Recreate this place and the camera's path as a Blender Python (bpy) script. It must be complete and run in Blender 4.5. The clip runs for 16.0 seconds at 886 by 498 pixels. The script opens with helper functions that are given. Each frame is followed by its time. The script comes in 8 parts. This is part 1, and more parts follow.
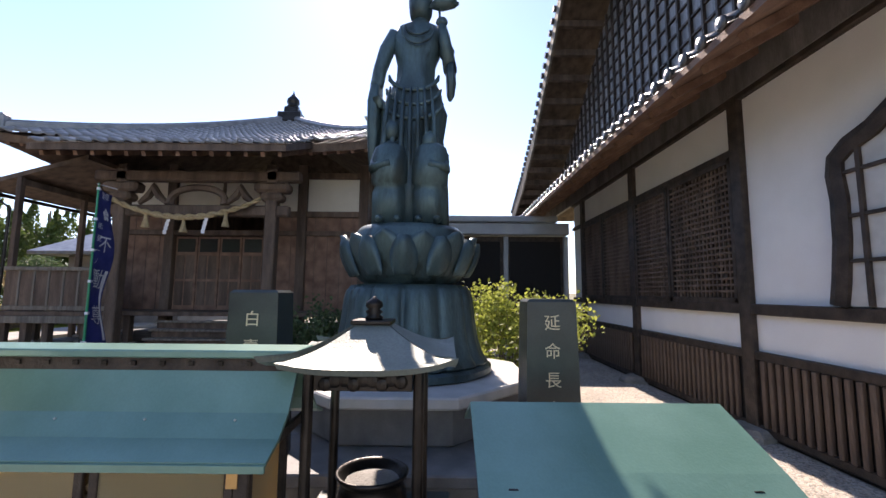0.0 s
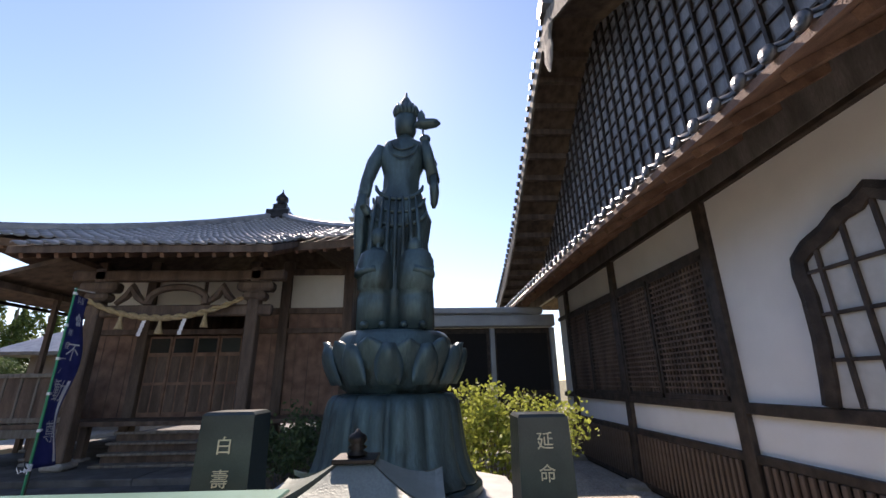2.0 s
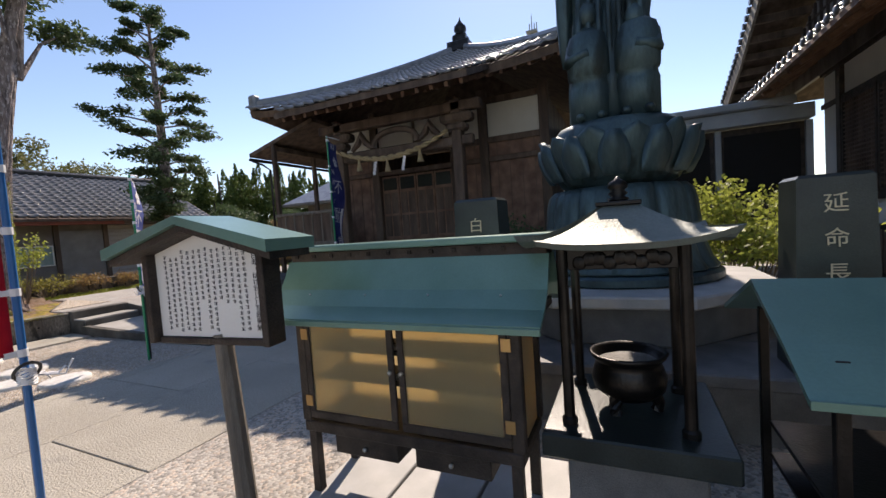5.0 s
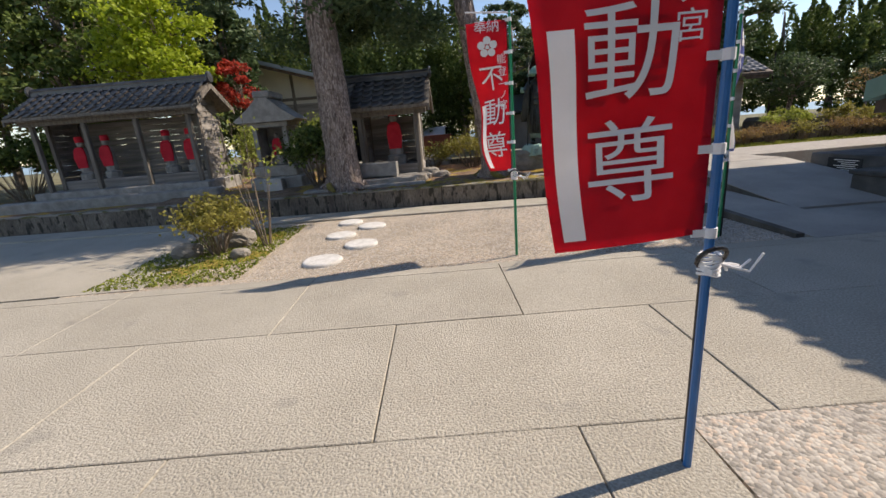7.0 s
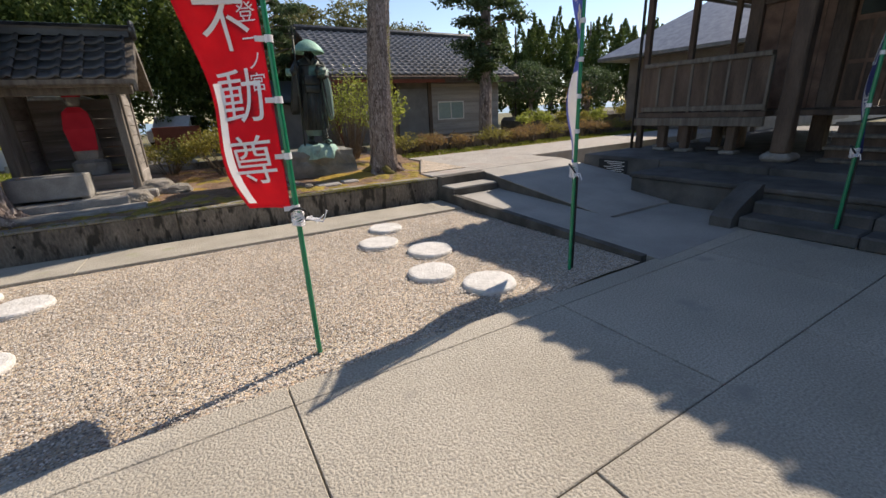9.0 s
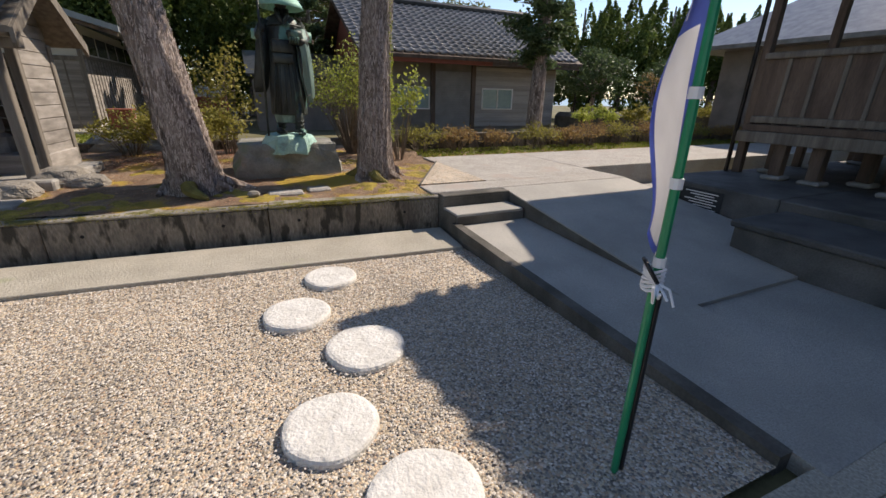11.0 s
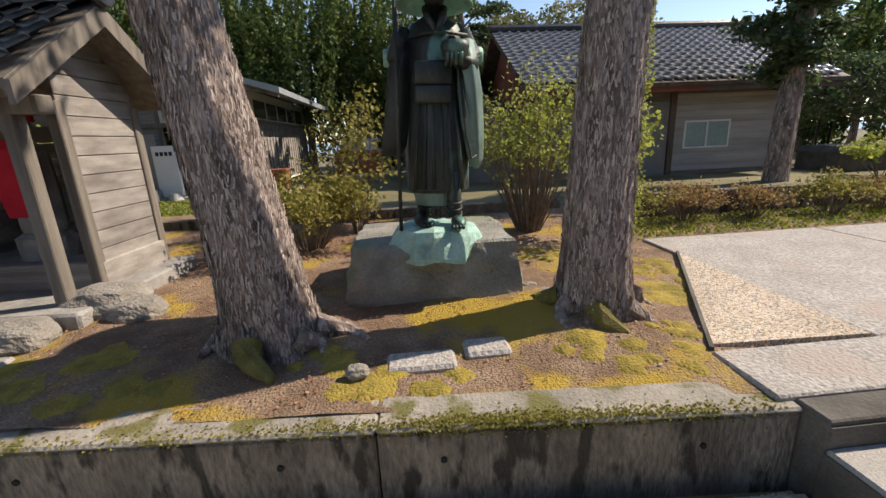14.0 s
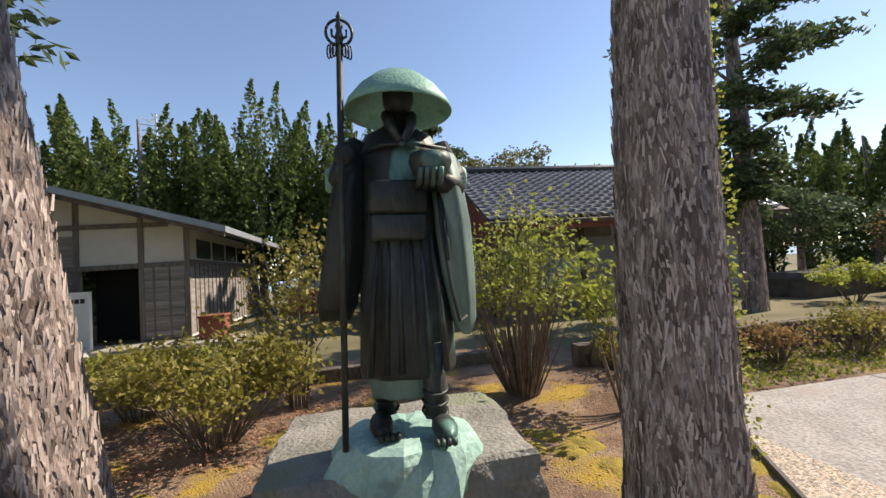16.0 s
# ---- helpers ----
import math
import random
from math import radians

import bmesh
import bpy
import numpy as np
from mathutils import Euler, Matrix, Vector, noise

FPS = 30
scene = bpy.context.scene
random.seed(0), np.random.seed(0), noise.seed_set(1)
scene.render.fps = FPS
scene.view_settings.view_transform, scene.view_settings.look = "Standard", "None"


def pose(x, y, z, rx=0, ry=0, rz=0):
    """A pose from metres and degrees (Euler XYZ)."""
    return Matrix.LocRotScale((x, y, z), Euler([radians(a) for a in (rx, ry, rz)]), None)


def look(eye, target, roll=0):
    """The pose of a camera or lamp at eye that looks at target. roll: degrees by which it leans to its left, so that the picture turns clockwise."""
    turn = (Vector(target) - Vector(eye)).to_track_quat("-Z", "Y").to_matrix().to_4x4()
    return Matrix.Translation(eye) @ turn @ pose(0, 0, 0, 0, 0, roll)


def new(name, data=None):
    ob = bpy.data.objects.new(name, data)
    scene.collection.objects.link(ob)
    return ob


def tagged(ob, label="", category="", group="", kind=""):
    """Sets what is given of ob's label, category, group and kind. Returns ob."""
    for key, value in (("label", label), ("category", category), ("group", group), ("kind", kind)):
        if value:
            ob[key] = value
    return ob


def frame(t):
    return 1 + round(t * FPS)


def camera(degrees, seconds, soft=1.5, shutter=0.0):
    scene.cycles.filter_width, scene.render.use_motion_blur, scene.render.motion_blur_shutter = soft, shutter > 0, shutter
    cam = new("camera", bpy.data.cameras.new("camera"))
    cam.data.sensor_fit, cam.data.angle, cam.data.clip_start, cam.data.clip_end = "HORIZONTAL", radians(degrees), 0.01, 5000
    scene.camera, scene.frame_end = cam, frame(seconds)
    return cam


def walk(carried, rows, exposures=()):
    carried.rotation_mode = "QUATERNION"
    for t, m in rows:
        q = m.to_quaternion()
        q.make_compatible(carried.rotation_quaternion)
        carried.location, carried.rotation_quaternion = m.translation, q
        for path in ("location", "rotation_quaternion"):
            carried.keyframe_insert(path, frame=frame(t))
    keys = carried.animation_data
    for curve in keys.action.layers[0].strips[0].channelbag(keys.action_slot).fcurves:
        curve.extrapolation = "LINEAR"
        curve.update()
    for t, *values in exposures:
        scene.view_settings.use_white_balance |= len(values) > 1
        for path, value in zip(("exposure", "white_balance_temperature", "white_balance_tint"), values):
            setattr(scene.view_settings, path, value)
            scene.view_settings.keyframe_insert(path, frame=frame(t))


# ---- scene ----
cam = camera(94.1, 16.0)
PATH = [
    (0, (0.215, -1.878, 1.68), (2.204, -1.873, 1.888), 0.5),
    (0.5, (0.204, -1.877, 1.748), (2.176, -1.889, 2.079), -0.0),
    (1, (0.171, -1.868, 1.808), (2.12, -1.901, 2.254), -0.5),
    (1.5, (0.162, -1.866, 1.846), (2.085, -1.918, 2.392), -0.8),
    (2, (0.156, -1.873, 1.861), (2.058, -1.941, 2.474), -0.9),
    (2.5, (0.148, -1.875, 1.857), (2.04, -1.956, 2.499), -1.0),
    (3, (0.153, -1.875, 1.858), (2.05, -1.959, 2.486), -1.1),
    (3.5, (0.164, -1.871, 1.855), (2.076, -1.929, 2.437), -1.2),
    (4, (0.191, -1.864, 1.826), (2.136, -1.835, 2.294), -1.6),
    (4.3, (0.201, -1.836, 1.686), (2.168, -1.661, 2.003), -1.9),
    (4.5, (0.173, -1.792, 1.594), (2.135, -1.463, 1.802), -2.4),
    (4.7, (0.178, -1.698, 1.536), (2.112, -1.191, 1.611), -3.0),
    (5, (0.17, -1.57, 1.484), (1.993, -0.754, 1.377), -4.0),
    (5.2, (0.196, -1.455, 1.456), (1.886, -0.411, 1.223), -5.0),
    (7.3, (0.105, 0.041, 1.442), (0.066, 1.968, 0.906), -3.9),
    (7.5, (0.06, 0.29, 1.468), (0.02, 2.228, 0.976), -3.7),
    (8, (0.067, 0.86, 1.493), (0.282, 2.787, 1.002), -3.5),
    (8.5, (0.246, 1.376, 1.489), (0.989, 3.176, 1.035), -3.6),
    (8.7, (0.363, 1.578, 1.488), (1.348, 3.205, 0.87), -3.2),
    (10.8, (2.092, 3.214, 1.502), (3.015, 4.857, 0.833), 0.3),
    (11, (2.23, 3.437, 1.516), (3.018, 5.138, 0.819), 1.1),
    (11.5, (2.407, 3.949, 1.512), (2.862, 5.749, 0.768), 1.3),
    (12, (2.547, 4.503, 1.501), (2.694, 6.364, 0.784), -0.4),
    (12.5, (2.555, 5.064, 1.535), (2.613, 6.933, 0.825), -0.1),
    (13, (2.565, 5.552, 1.556), (2.665, 7.426, 0.866), -0.0),
    (13.5, (2.576, 6.052, 1.595), (2.683, 7.951, 0.978), -1.6),
    (14, (2.523, 6.489, 1.626), (2.686, 8.414, 1.108), -2.6),
    (14.5, (2.578, 6.916, 1.633), (2.786, 8.872, 1.271), -3.1),
    (15, (2.606, 7.288, 1.686), (2.899, 9.257, 1.494), -3.2),
    (15.5, (2.565, 7.53, 1.684), (2.925, 9.497, 1.66), -3.6),
    (16, (2.587, 7.641, 1.722), (2.975, 9.601, 1.818), -3.9),
]
walk(cam, [(t, look(eye, target, roll)) for t, eye, target, roll in PATH], exposures=[(0, 1.35, 6700, 22), (1.2, 1.05, 6750, 22), (3.8, 0.95, 6800, 22), (5.2, 0.55, 6800, 18), (7.3, 0.45, 6800, 15), (12.5, 0.5, 6800, 15), (14.5, 0.65, 6900, 15), (16, 0.7, 6850, 16)])

# ---------------------------------------------------------------- light
SUN_AZ, SUN_EL = radians(12.3), radians(42.3)
sun_dir = Vector((math.cos(SUN_EL) * math.cos(SUN_AZ), math.cos(SUN_EL) * math.sin(SUN_AZ), math.sin(SUN_EL)))
world = bpy.data.worlds.new("sky")
scene.world = world
world.use_nodes = True
wn = world.node_tree
sky = wn.nodes.new("ShaderNodeTexSky")
sky.sky_type, sky.sun_disc = "NISHITA", False
sky.sun_elevation, sky.sun_rotation = SUN_EL, math.pi / 2 - SUN_AZ
sky.air_density, sky.dust_density, sky.ozone_density = 1.0, 0.1, 1.6
wn.links.new(sky.outputs[0], wn.nodes["Background"].inputs[0])
wn.nodes["Background"].inputs[1].default_value = 0.12
sun = new("sun", bpy.data.lights.new("sun", "SUN"))
sun.data.energy, sun.data.angle, sun.data.color = 4.4, radians(0.5), (1.0, 0.91, 0.77)
sun.matrix_world = look(sun_dir * 60, (0, 0, 0))

# ---------------------------------------------------------------- materials
def mat(name, dark, light, scale=4.0, fine=60.0, rough=0.8, bump=0.2, metal=0.0, detail=6.0, spot=None, spot_at=0.62,
        spot_scale=2.0, vary=0.0, stretch=(1, 1, 1), fine_amount=0.35, spec=0.4):
    """A two-scale weathered surface: large blotches, fine grain, optional spots of a third colour, fine relief."""
    m = bpy.data.materials.new(name)
    m.use_nodes = True
    nt = m.node_tree
    b = nt.nodes["Principled BSDF"]
    b.inputs["Roughness"].default_value, b.inputs["Metallic"].default_value = rough, metal
    b.inputs["Specular IOR Level"].default_value = spec
    co = nt.nodes.new("ShaderNodeTexCoord")
    mp = nt.nodes.new("ShaderNodeMapping")
    mp.inputs["Scale"].default_value = stretch
    nt.links.new(co.outputs["Object"], mp.inputs[0])

    def tex(s, d):
        n = nt.nodes.new("ShaderNodeTexNoise")
        n.inputs["Scale"].default_value, n.inputs["Detail"].default_value = s, d
        nt.links.new(mp.outputs[0], n.inputs["Vector"])
        return n.outputs["Fac"]

    def mix(fac, a, c):
        n = nt.nodes.new("ShaderNodeMix")
        n.data_type = "RGBA"
        for sock, v in ((n.inputs[0], fac), (n.inputs[6], a), (n.inputs[7], c)):
            if hasattr(v, "links"):
                nt.links.new(v, sock)
            elif isinstance(v, tuple):
                sock.default_value = (*v, 1)
            else:
                sock.default_value = v
        return n.outputs[2]

    def ramp(v, lo, hi):
        n = nt.nodes.new("ShaderNodeMapRange")
        n.inputs[1].default_value, n.inputs[2].default_value = lo, hi
        nt.links.new(v, n.inputs[0])
        return n.outputs[0]

    f1, f2 = tex(scale, detail), tex(fine, 3)
    col = mix(ramp(f1, 0.33, 0.67), dark, light)
    g = ramp(f2, 0.3, 0.7)
    mid = tuple(0.5 * x for x in dark)
    fa = nt.nodes.new("ShaderNodeMath")
    fa.operation = "MULTIPLY"
    fa.inputs[1].default_value = fine_amount
    nt.links.new(g, fa.inputs[0])
    col = mix(fa.outputs[0], col, mid)
    if spot:
        s = tex(spot_scale, 5)
        col = mix(ramp(s, spot_at - 0.03, spot_at + 0.06), col, spot)
    if vary:
        oi = nt.nodes.new("ShaderNodeObjectInfo")
        hv = nt.nodes.new("ShaderNodeHueSaturation")
        vr = nt.nodes.new("ShaderNodeMapRange")
        vr.inputs[3].default_value, vr.inputs[4].default_value = 1 - vary, 1 + vary
        nt.links.new(oi.outputs["Random"], vr.inputs[0])
        nt.links.new(vr.outputs[0], hv.inputs["Value"])
        nt.links.new(col, hv.inputs["Color"])
        col = hv.outputs[0]
    nt.links.new(col, b.inputs["Base Color"])
    if bump:
        ad = nt.nodes.new("ShaderNodeMath")
        ad.operation = "ADD"
        nt.links.new(f1, ad.inputs[0]), nt.links.new(f2, ad.inputs[1])
        bp = nt.nodes.new("ShaderNodeBump")
        bp.inputs["Strength"].default_value, bp.inputs["Distance"].default_value = bump, 0.02
        nt.links.new(ad.outputs[0], bp.inputs["Height"])
        nt.links.new(bp.outputs[0], b.inputs["Normal"])
    return m


def leaf_mat(name, dark, light, trans=0.35):
    """Leaves: colour varies from leaf to leaf, some light passes through."""
    m = bpy.data.materials.new(name)
    m.use_nodes = True
    nt = m.node_tree
    b = nt.nodes["Principled BSDF"]
    b.inputs["Roughness"].default_value = 0.55
    b.inputs["Specular IOR Level"].default_value = 0.3
    g = nt.nodes.new("ShaderNodeNewGeometry")
    mx = nt.nodes.new("ShaderNodeMix")
    mx.data_type = "RGBA"
    mx.inputs[6].default_value, mx.inputs[7].default_value = (*dark, 1), (*light, 1)
    nt.links.new(g.outputs["Random Per Island"], mx.inputs[0])
    nt.links.new(mx.outputs[2], b.inputs["Base Color"])
    t = nt.nodes.new("ShaderNodeBsdfTranslucent")
    nt.links.new(mx.outputs[2], t.inputs[0])
    ms = nt.nodes.new("ShaderNodeMixShader")
    ms.inputs[0].default_value = trans
    nt.links.new(b.outputs[0], ms.inputs[1]), nt.links.new(t.outputs[0], ms.inputs[2])
    nt.links.new(ms.outputs[0], nt.nodes["Material Output"].inputs[0])
    return m


def gravel_mat(name, cols, scale=62.0):
    """Pebbles as cells, each of its own tone, with round relief."""
    m = bpy.data.materials.new(name)
    m.use_nodes = True
    nt = m.node_tree
    b = nt.nodes["Principled BSDF"]
    b.inputs["Roughness"].default_value = 0.85
    co = nt.nodes.new("ShaderNodeTexCoord")
    v = nt.nodes.new("ShaderNodeTexVoronoi")
    v.inputs["Scale"].default_value = scale
    nt.links.new(co.outputs["Object"], v.inputs["Vector"])
    cr = nt.nodes.new("ShaderNodeValToRGB")
    cr.color_ramp.interpolation = "CONSTANT"
    while len(cr.color_ramp.elements) < len(cols):
        cr.color_ramp.elements.new(0.5)
    for i, c in enumerate(cols):
        cr.color_ramp.elements[i].position = i / len(cols)
        cr.color_ramp.elements[i].color = (*c, 1)
    sp = nt.nodes.new("ShaderNodeSeparateColor")
    nt.links.new(v.outputs["Color"], sp.inputs[0])
    nt.links.new(sp.outputs[0], cr.inputs[0])
    n = nt.nodes.new("ShaderNodeTexNoise")
    n.inputs["Scale"].default_value, n.inputs["Detail"].default_value = 1.3, 4
    nt.links.new(co.outputs["Object"], n.inputs["Vector"])
    hv = nt.nodes.new("ShaderNodeHueSaturation")
    mr = nt.nodes.new("ShaderNodeMapRange")
    mr.inputs[1].default_value, mr.inputs[2].default_value = 0.3, 0.7
    mr.inputs[3].default_value, mr.inputs[4].default_value = 0.8, 1.12
    nt.links.new(n.outputs["Fac"], mr.inputs[0])
    nt.links.new(mr.outputs[0], hv.inputs["Value"])
    nt.links.new(cr.outputs[0], hv.inputs["Color"])
    nt.links.new(hv.outputs[0], b.inputs["Base Color"])
    bp = nt.nodes.new("ShaderNodeBump")
    bp.invert = True
    bp.inputs["Strength"].default_value, bp.inputs["Distance"].default_value = 0.75, 0.009
    nt.links.new(v.outputs["Distance"], bp.inputs["Height"])
    nt.links.new(bp.outputs[0], b.inputs["Normal"])
    return m


def plain(name, col, rough=0.6, metal=0.0, spec=0.5):
    return mat(name, tuple(0.85 * c for c in col), col, scale=9, fine=120, rough=rough, bump=0.06, metal=metal, fine_amount=0.12, spec=spec)


M = {}
M["gravel"] = gravel_mat("gravel", [(0.26, 0.22, 0.17), (0.46, 0.38, 0.28), (0.54, 0.47, 0.37), (0.38, 0.33, 0.27), (0.58, 0.47, 0.33), (0.2, 0.18, 0.16), (0.5, 0.36, 0.25), (0.62, 0.56, 0.48)], 84.0)
M["gravel_grey"] = gravel_mat("gravel_grey", [(0.24, 0.22, 0.19), (0.4, 0.365, 0.32), (0.47, 0.43, 0.375), (0.33, 0.3, 0.26), (0.5, 0.41, 0.33)], 48)
M["paving"] = mat("concrete_paving", (0.46, 0.42, 0.345), (0.57, 0.525, 0.44), 1.2, 75, 0.85, 0.7, spot=(0.31, 0.29, 0.25), spot_at=0.66, vary=0.05, fine_amount=0.8)
M["strip"] = mat("concrete_strip", (0.40, 0.37, 0.305), (0.52, 0.48, 0.405), 2.2, 62, 0.85, 0.6, spot=(0.33, 0.33, 0.23), spot_at=0.66, fine_amount=0.55)
M["wallcon"] = mat("stained_concrete", (0.12, 0.10, 0.08), (0.33, 0.28, 0.22), 4.5, 48, 0.9, 1.0, spot=(0.05, 0.043, 0.032), spot_at=0.55, spot_scale=9.0, stretch=(1, 1, 0.35), fine_amount=0.6)
M["wallcap"] = mat("wall_cap", (0.25, 0.23, 0.19), (0.42, 0.38, 0.32), 3, 60, 0.9, 0.5, spot=(0.14, 0.13, 0.045), spot_at=0.53, spot_scale=5.0)
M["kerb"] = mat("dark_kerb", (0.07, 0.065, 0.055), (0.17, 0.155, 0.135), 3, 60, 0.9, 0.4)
M["ramp"] = mat("ramp_concrete", (0.36, 0.345, 0.315), (0.5, 0.475, 0.43), 1.4, 100, 0.85, 0.5, fine_amount=0.5)
M["upper"] = mat("aggregate_path", (0.42, 0.39, 0.35), (0.54, 0.51, 0.47), 2.5, 42, 0.9, 0.8, spot=(0.38, 0.33, 0.29), spot_at=0.6, fine_amount=0.8)
M["dirt"] = mat("mossy_ground", (0.19, 0.115, 0.07), (0.42, 0.30, 0.20), 3.5, 70, 0.95, 1.0, spot=(0.38, 0.26, 0.04), spot_at=0.56, spot_scale=1.7, fine_amount=0.75)
M["far_ground"] = mat("grass_ground", (0.12, 0.11, 0.05), (0.25, 0.22, 0.12), 0.6, 30, 0.95, 0.5)
M["moss"] = mat("moss", (0.2, 0.16, 0.03), (0.42, 0.31, 0.055), 9, 60, 0.95, 0.8, fine_amount=0.4)
M["stepstone"] = mat("step_stone", (0.58, 0.565, 0.53), (0.76, 0.745, 0.71), 8, 48, 0.8, 0.5, fine_amount=0.3)
M["water"] = mat("sea", (0.25, 0.36, 0.42), (0.32, 0.44, 0.5), 0.05, 2, 0.4, 0.05)
M["bark"] = mat("bark", (0.11, 0.082, 0.068), (0.42, 0.335, 0.29), 14, 80, 0.95, 1.0, spot=(0.47, 0.40, 0.36), spot_at=0.57, spot_scale=30, stretch=(1, 1, 0.28))
M["bark_moss"] = mat("bark_moss", (0.13, 0.11, 0.03), (0.26, 0.22, 0.06), 9, 80, 0.95, 0.9)
M["twig"] = mat("twig", (0.13, 0.10, 0.075), (0.27, 0.22, 0.17), 15, 90, 0.9, 0.3)
M["rock"] = mat("pedestal_rock", (0.20, 0.195, 0.165), (0.36, 0.345, 0.30), 4, 45, 0.9, 0.9, spot=(0.22, 0.24, 0.16), spot_at=0.6)
M["boulder"] = mat("boulder", (0.22, 0.2, 0.17), (0.36, 0.33, 0.29), 5, 50, 0.9, 0.9)
M["bronze"] = mat("dark_bronze", (0.028, 0.03, 0.027), (0.075, 0.09, 0.08), 4, 40, 0.5, 0.25, metal=0.35, spot=(0.12, 0.24, 0.2), spot_at=0.62, spot_scale=5, stretch=(1, 1, 0.5))
M["patina"] = mat("patina", (0.16, 0.36, 0.29), (0.36, 0.58, 0.48), 5, 60, 0.6, 0.3, metal=0.15, spot=(0.12, 0.22, 0.18), spot_at=0.63, spot_scale=7)
M["patina_pale"] = mat("patina_pale", (0.28, 0.48, 0.41), (0.44, 0.64, 0.56), 5, 50, 0.65, 0.35, metal=0.1, spot=(0.2, 0.3, 0.27), spot_at=0.62, spot_scale=7)
M["kannon"] = mat("blue_green_bronze", (0.045, 0.075, 0.085), (0.095, 0.155, 0.165), 3, 40, 0.45, 0.25, metal=0.4, spot=(0.03, 0.045, 0.045), spot_at=0.58, spot_scale=4, stretch=(1, 1, 0.35))
M["granite"] = mat("granite", (0.13, 0.13, 0.13), (0.22, 0.215, 0.21), 5, 160, 0.6, 0.2, fine_amount=0.4)
M["granite_light"] = mat("granite_light", (0.40, 0.395, 0.38), (0.52, 0.51, 0.49), 5, 160, 0.6, 0.15, fine_amount=0.25)
M["stele"] = mat("black_stone", (0.02, 0.027, 0.025), (0.045, 0.055, 0.05), 4, 100, 0.3, 0.1)
M["gold"] = plain("gold_letters", (0.72, 0.62, 0.42), 0.6)
M["wood"] = mat("old_wood", (0.075, 0.052, 0.04), (0.19, 0.135, 0.1), 5, 60, 0.75, 0.35, stretch=(1, 1, 0.2))
M["wood_red"] = mat("red_brown_wood", (0.15, 0.085, 0.06), (0.30, 0.185, 0.13), 4, 60, 0.75, 0.3)
M["darkwood"] = mat("black_wood", (0.02, 0.015, 0.012), (0.075, 0.055, 0.043), 6, 70, 0.6, 0.35)
M["greywood"] = mat("grey_wood", (0.2, 0.18, 0.16), (0.4, 0.365, 0.33), 3, 60, 0.85, 0.4, stretch=(0.25, 1, 4), vary=0.12)
M["greywood_v"] = mat("grey_wood_post", (0.14, 0.12, 0.10), (0.27, 0.24, 0.20), 4, 60, 0.85, 0.4, stretch=(4, 4, 0.3))
M["lattice_wall"] = mat("gable_boards", (0.10, 0.095, 0.095), (0.27, 0.26, 0.26), 5, 60, 0.45, 0.4, stretch=(1, 1, 0.25), spec=0.6)
M["plaster"] = mat("white_plaster", (0.74, 0.73, 0.71), (0.82, 0.81, 0.79), 1.5, 90, 0.9, 0.1, fine_amount=0.05)
M["cream"] = mat("cream_plaster", (0.62, 0.59, 0.51), (0.70, 0.67, 0.59), 1.5, 60, 0.9, 0.1, fine_amount=0.08)
M["tile"] = mat("black_roof_tile", (0.03, 0.032, 0.036), (0.075, 0.078, 0.085), 6, 60, 0.3, 0.15, vary=0.25, spec=0.7)
M["tile_hall"] = mat("grey_roof_tile", (0.13, 0.125, 0.12), (0.26, 0.245, 0.23), 5, 60, 0.3, 0.06, vary=0.2, spec=1.0)
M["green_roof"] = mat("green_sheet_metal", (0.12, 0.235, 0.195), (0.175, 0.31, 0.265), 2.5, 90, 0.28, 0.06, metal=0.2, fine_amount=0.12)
M["green_edge"] = plain("green_edge", (0.16, 0.29, 0.24), 0.4, 0.2)
M["copper"] = mat("weathered_copper", (0.14, 0.16, 0.138), (0.2, 0.225, 0.195), 4, 90, 0.5, 0.12, metal=0.3)
M["darkmetal"] = mat("dark_metal", (0.016, 0.014, 0.013), (0.045, 0.04, 0.037), 6, 80, 0.35, 0.1, metal=0.7)
M["brass"] = plain("brass", (0.55, 0.36, 0.16), 0.4, 0.9)
M["steel"] = plain("steel", (0.6, 0.6, 0.58), 0.35, 0.9)
M["greymetal"] = mat("grey_fascia", (0.30, 0.33, 0.35), (0.40, 0.43, 0.45), 2, 60, 0.5, 0.05, metal=0.2)
M["paper"] = mat("sign_white", (0.78, 0.76, 0.73), (0.83, 0.82, 0.79), 3, 90, 0.7, 0.05, fine_amount=0.04)
M["ink"] = plain("ink", (0.03, 0.03, 0.032), 0.7)
M["white"] = mat("white_cloth", (0.78, 0.77, 0.78), (0.86, 0.85, 0.86), 5, 300, 0.85, 0.06, fine_amount=0.05)
M["red"] = mat("red_cloth", (0.55, 0.012, 0.03), (0.68, 0.025, 0.045), 5, 300, 0.8, 0.08, fine_amount=0.1)
M["navy"] = mat("navy_cloth", (0.05, 0.06, 0.22), (0.09, 0.1, 0.32), 5, 300, 0.8, 0.08, fine_amount=0.1)
M["blueflag"] = mat("blue_cloth", (0.13, 0.17, 0.5), (0.2, 0.26, 0.62), 5, 300, 0.8, 0.08, fine_amount=0.1)
M["poleblue"] = plain("blue_pole", (0.03, 0.16, 0.42), 0.3)
M["polegreen"] = plain("green_pole", (0.01, 0.26, 0.12), 0.3)
M["rubber"] = plain("black_plastic", (0.012, 0.012, 0.014), 0.35)
M["rope"] = mat("straw_rope", (0.42, 0.32, 0.17), (0.58, 0.45, 0.26), 20, 120, 0.9, 0.6)
M["stonegrey"] = mat("grey_stone", (0.26, 0.25, 0.23), (0.42, 0.4, 0.37), 6, 70, 0.9, 0.6)
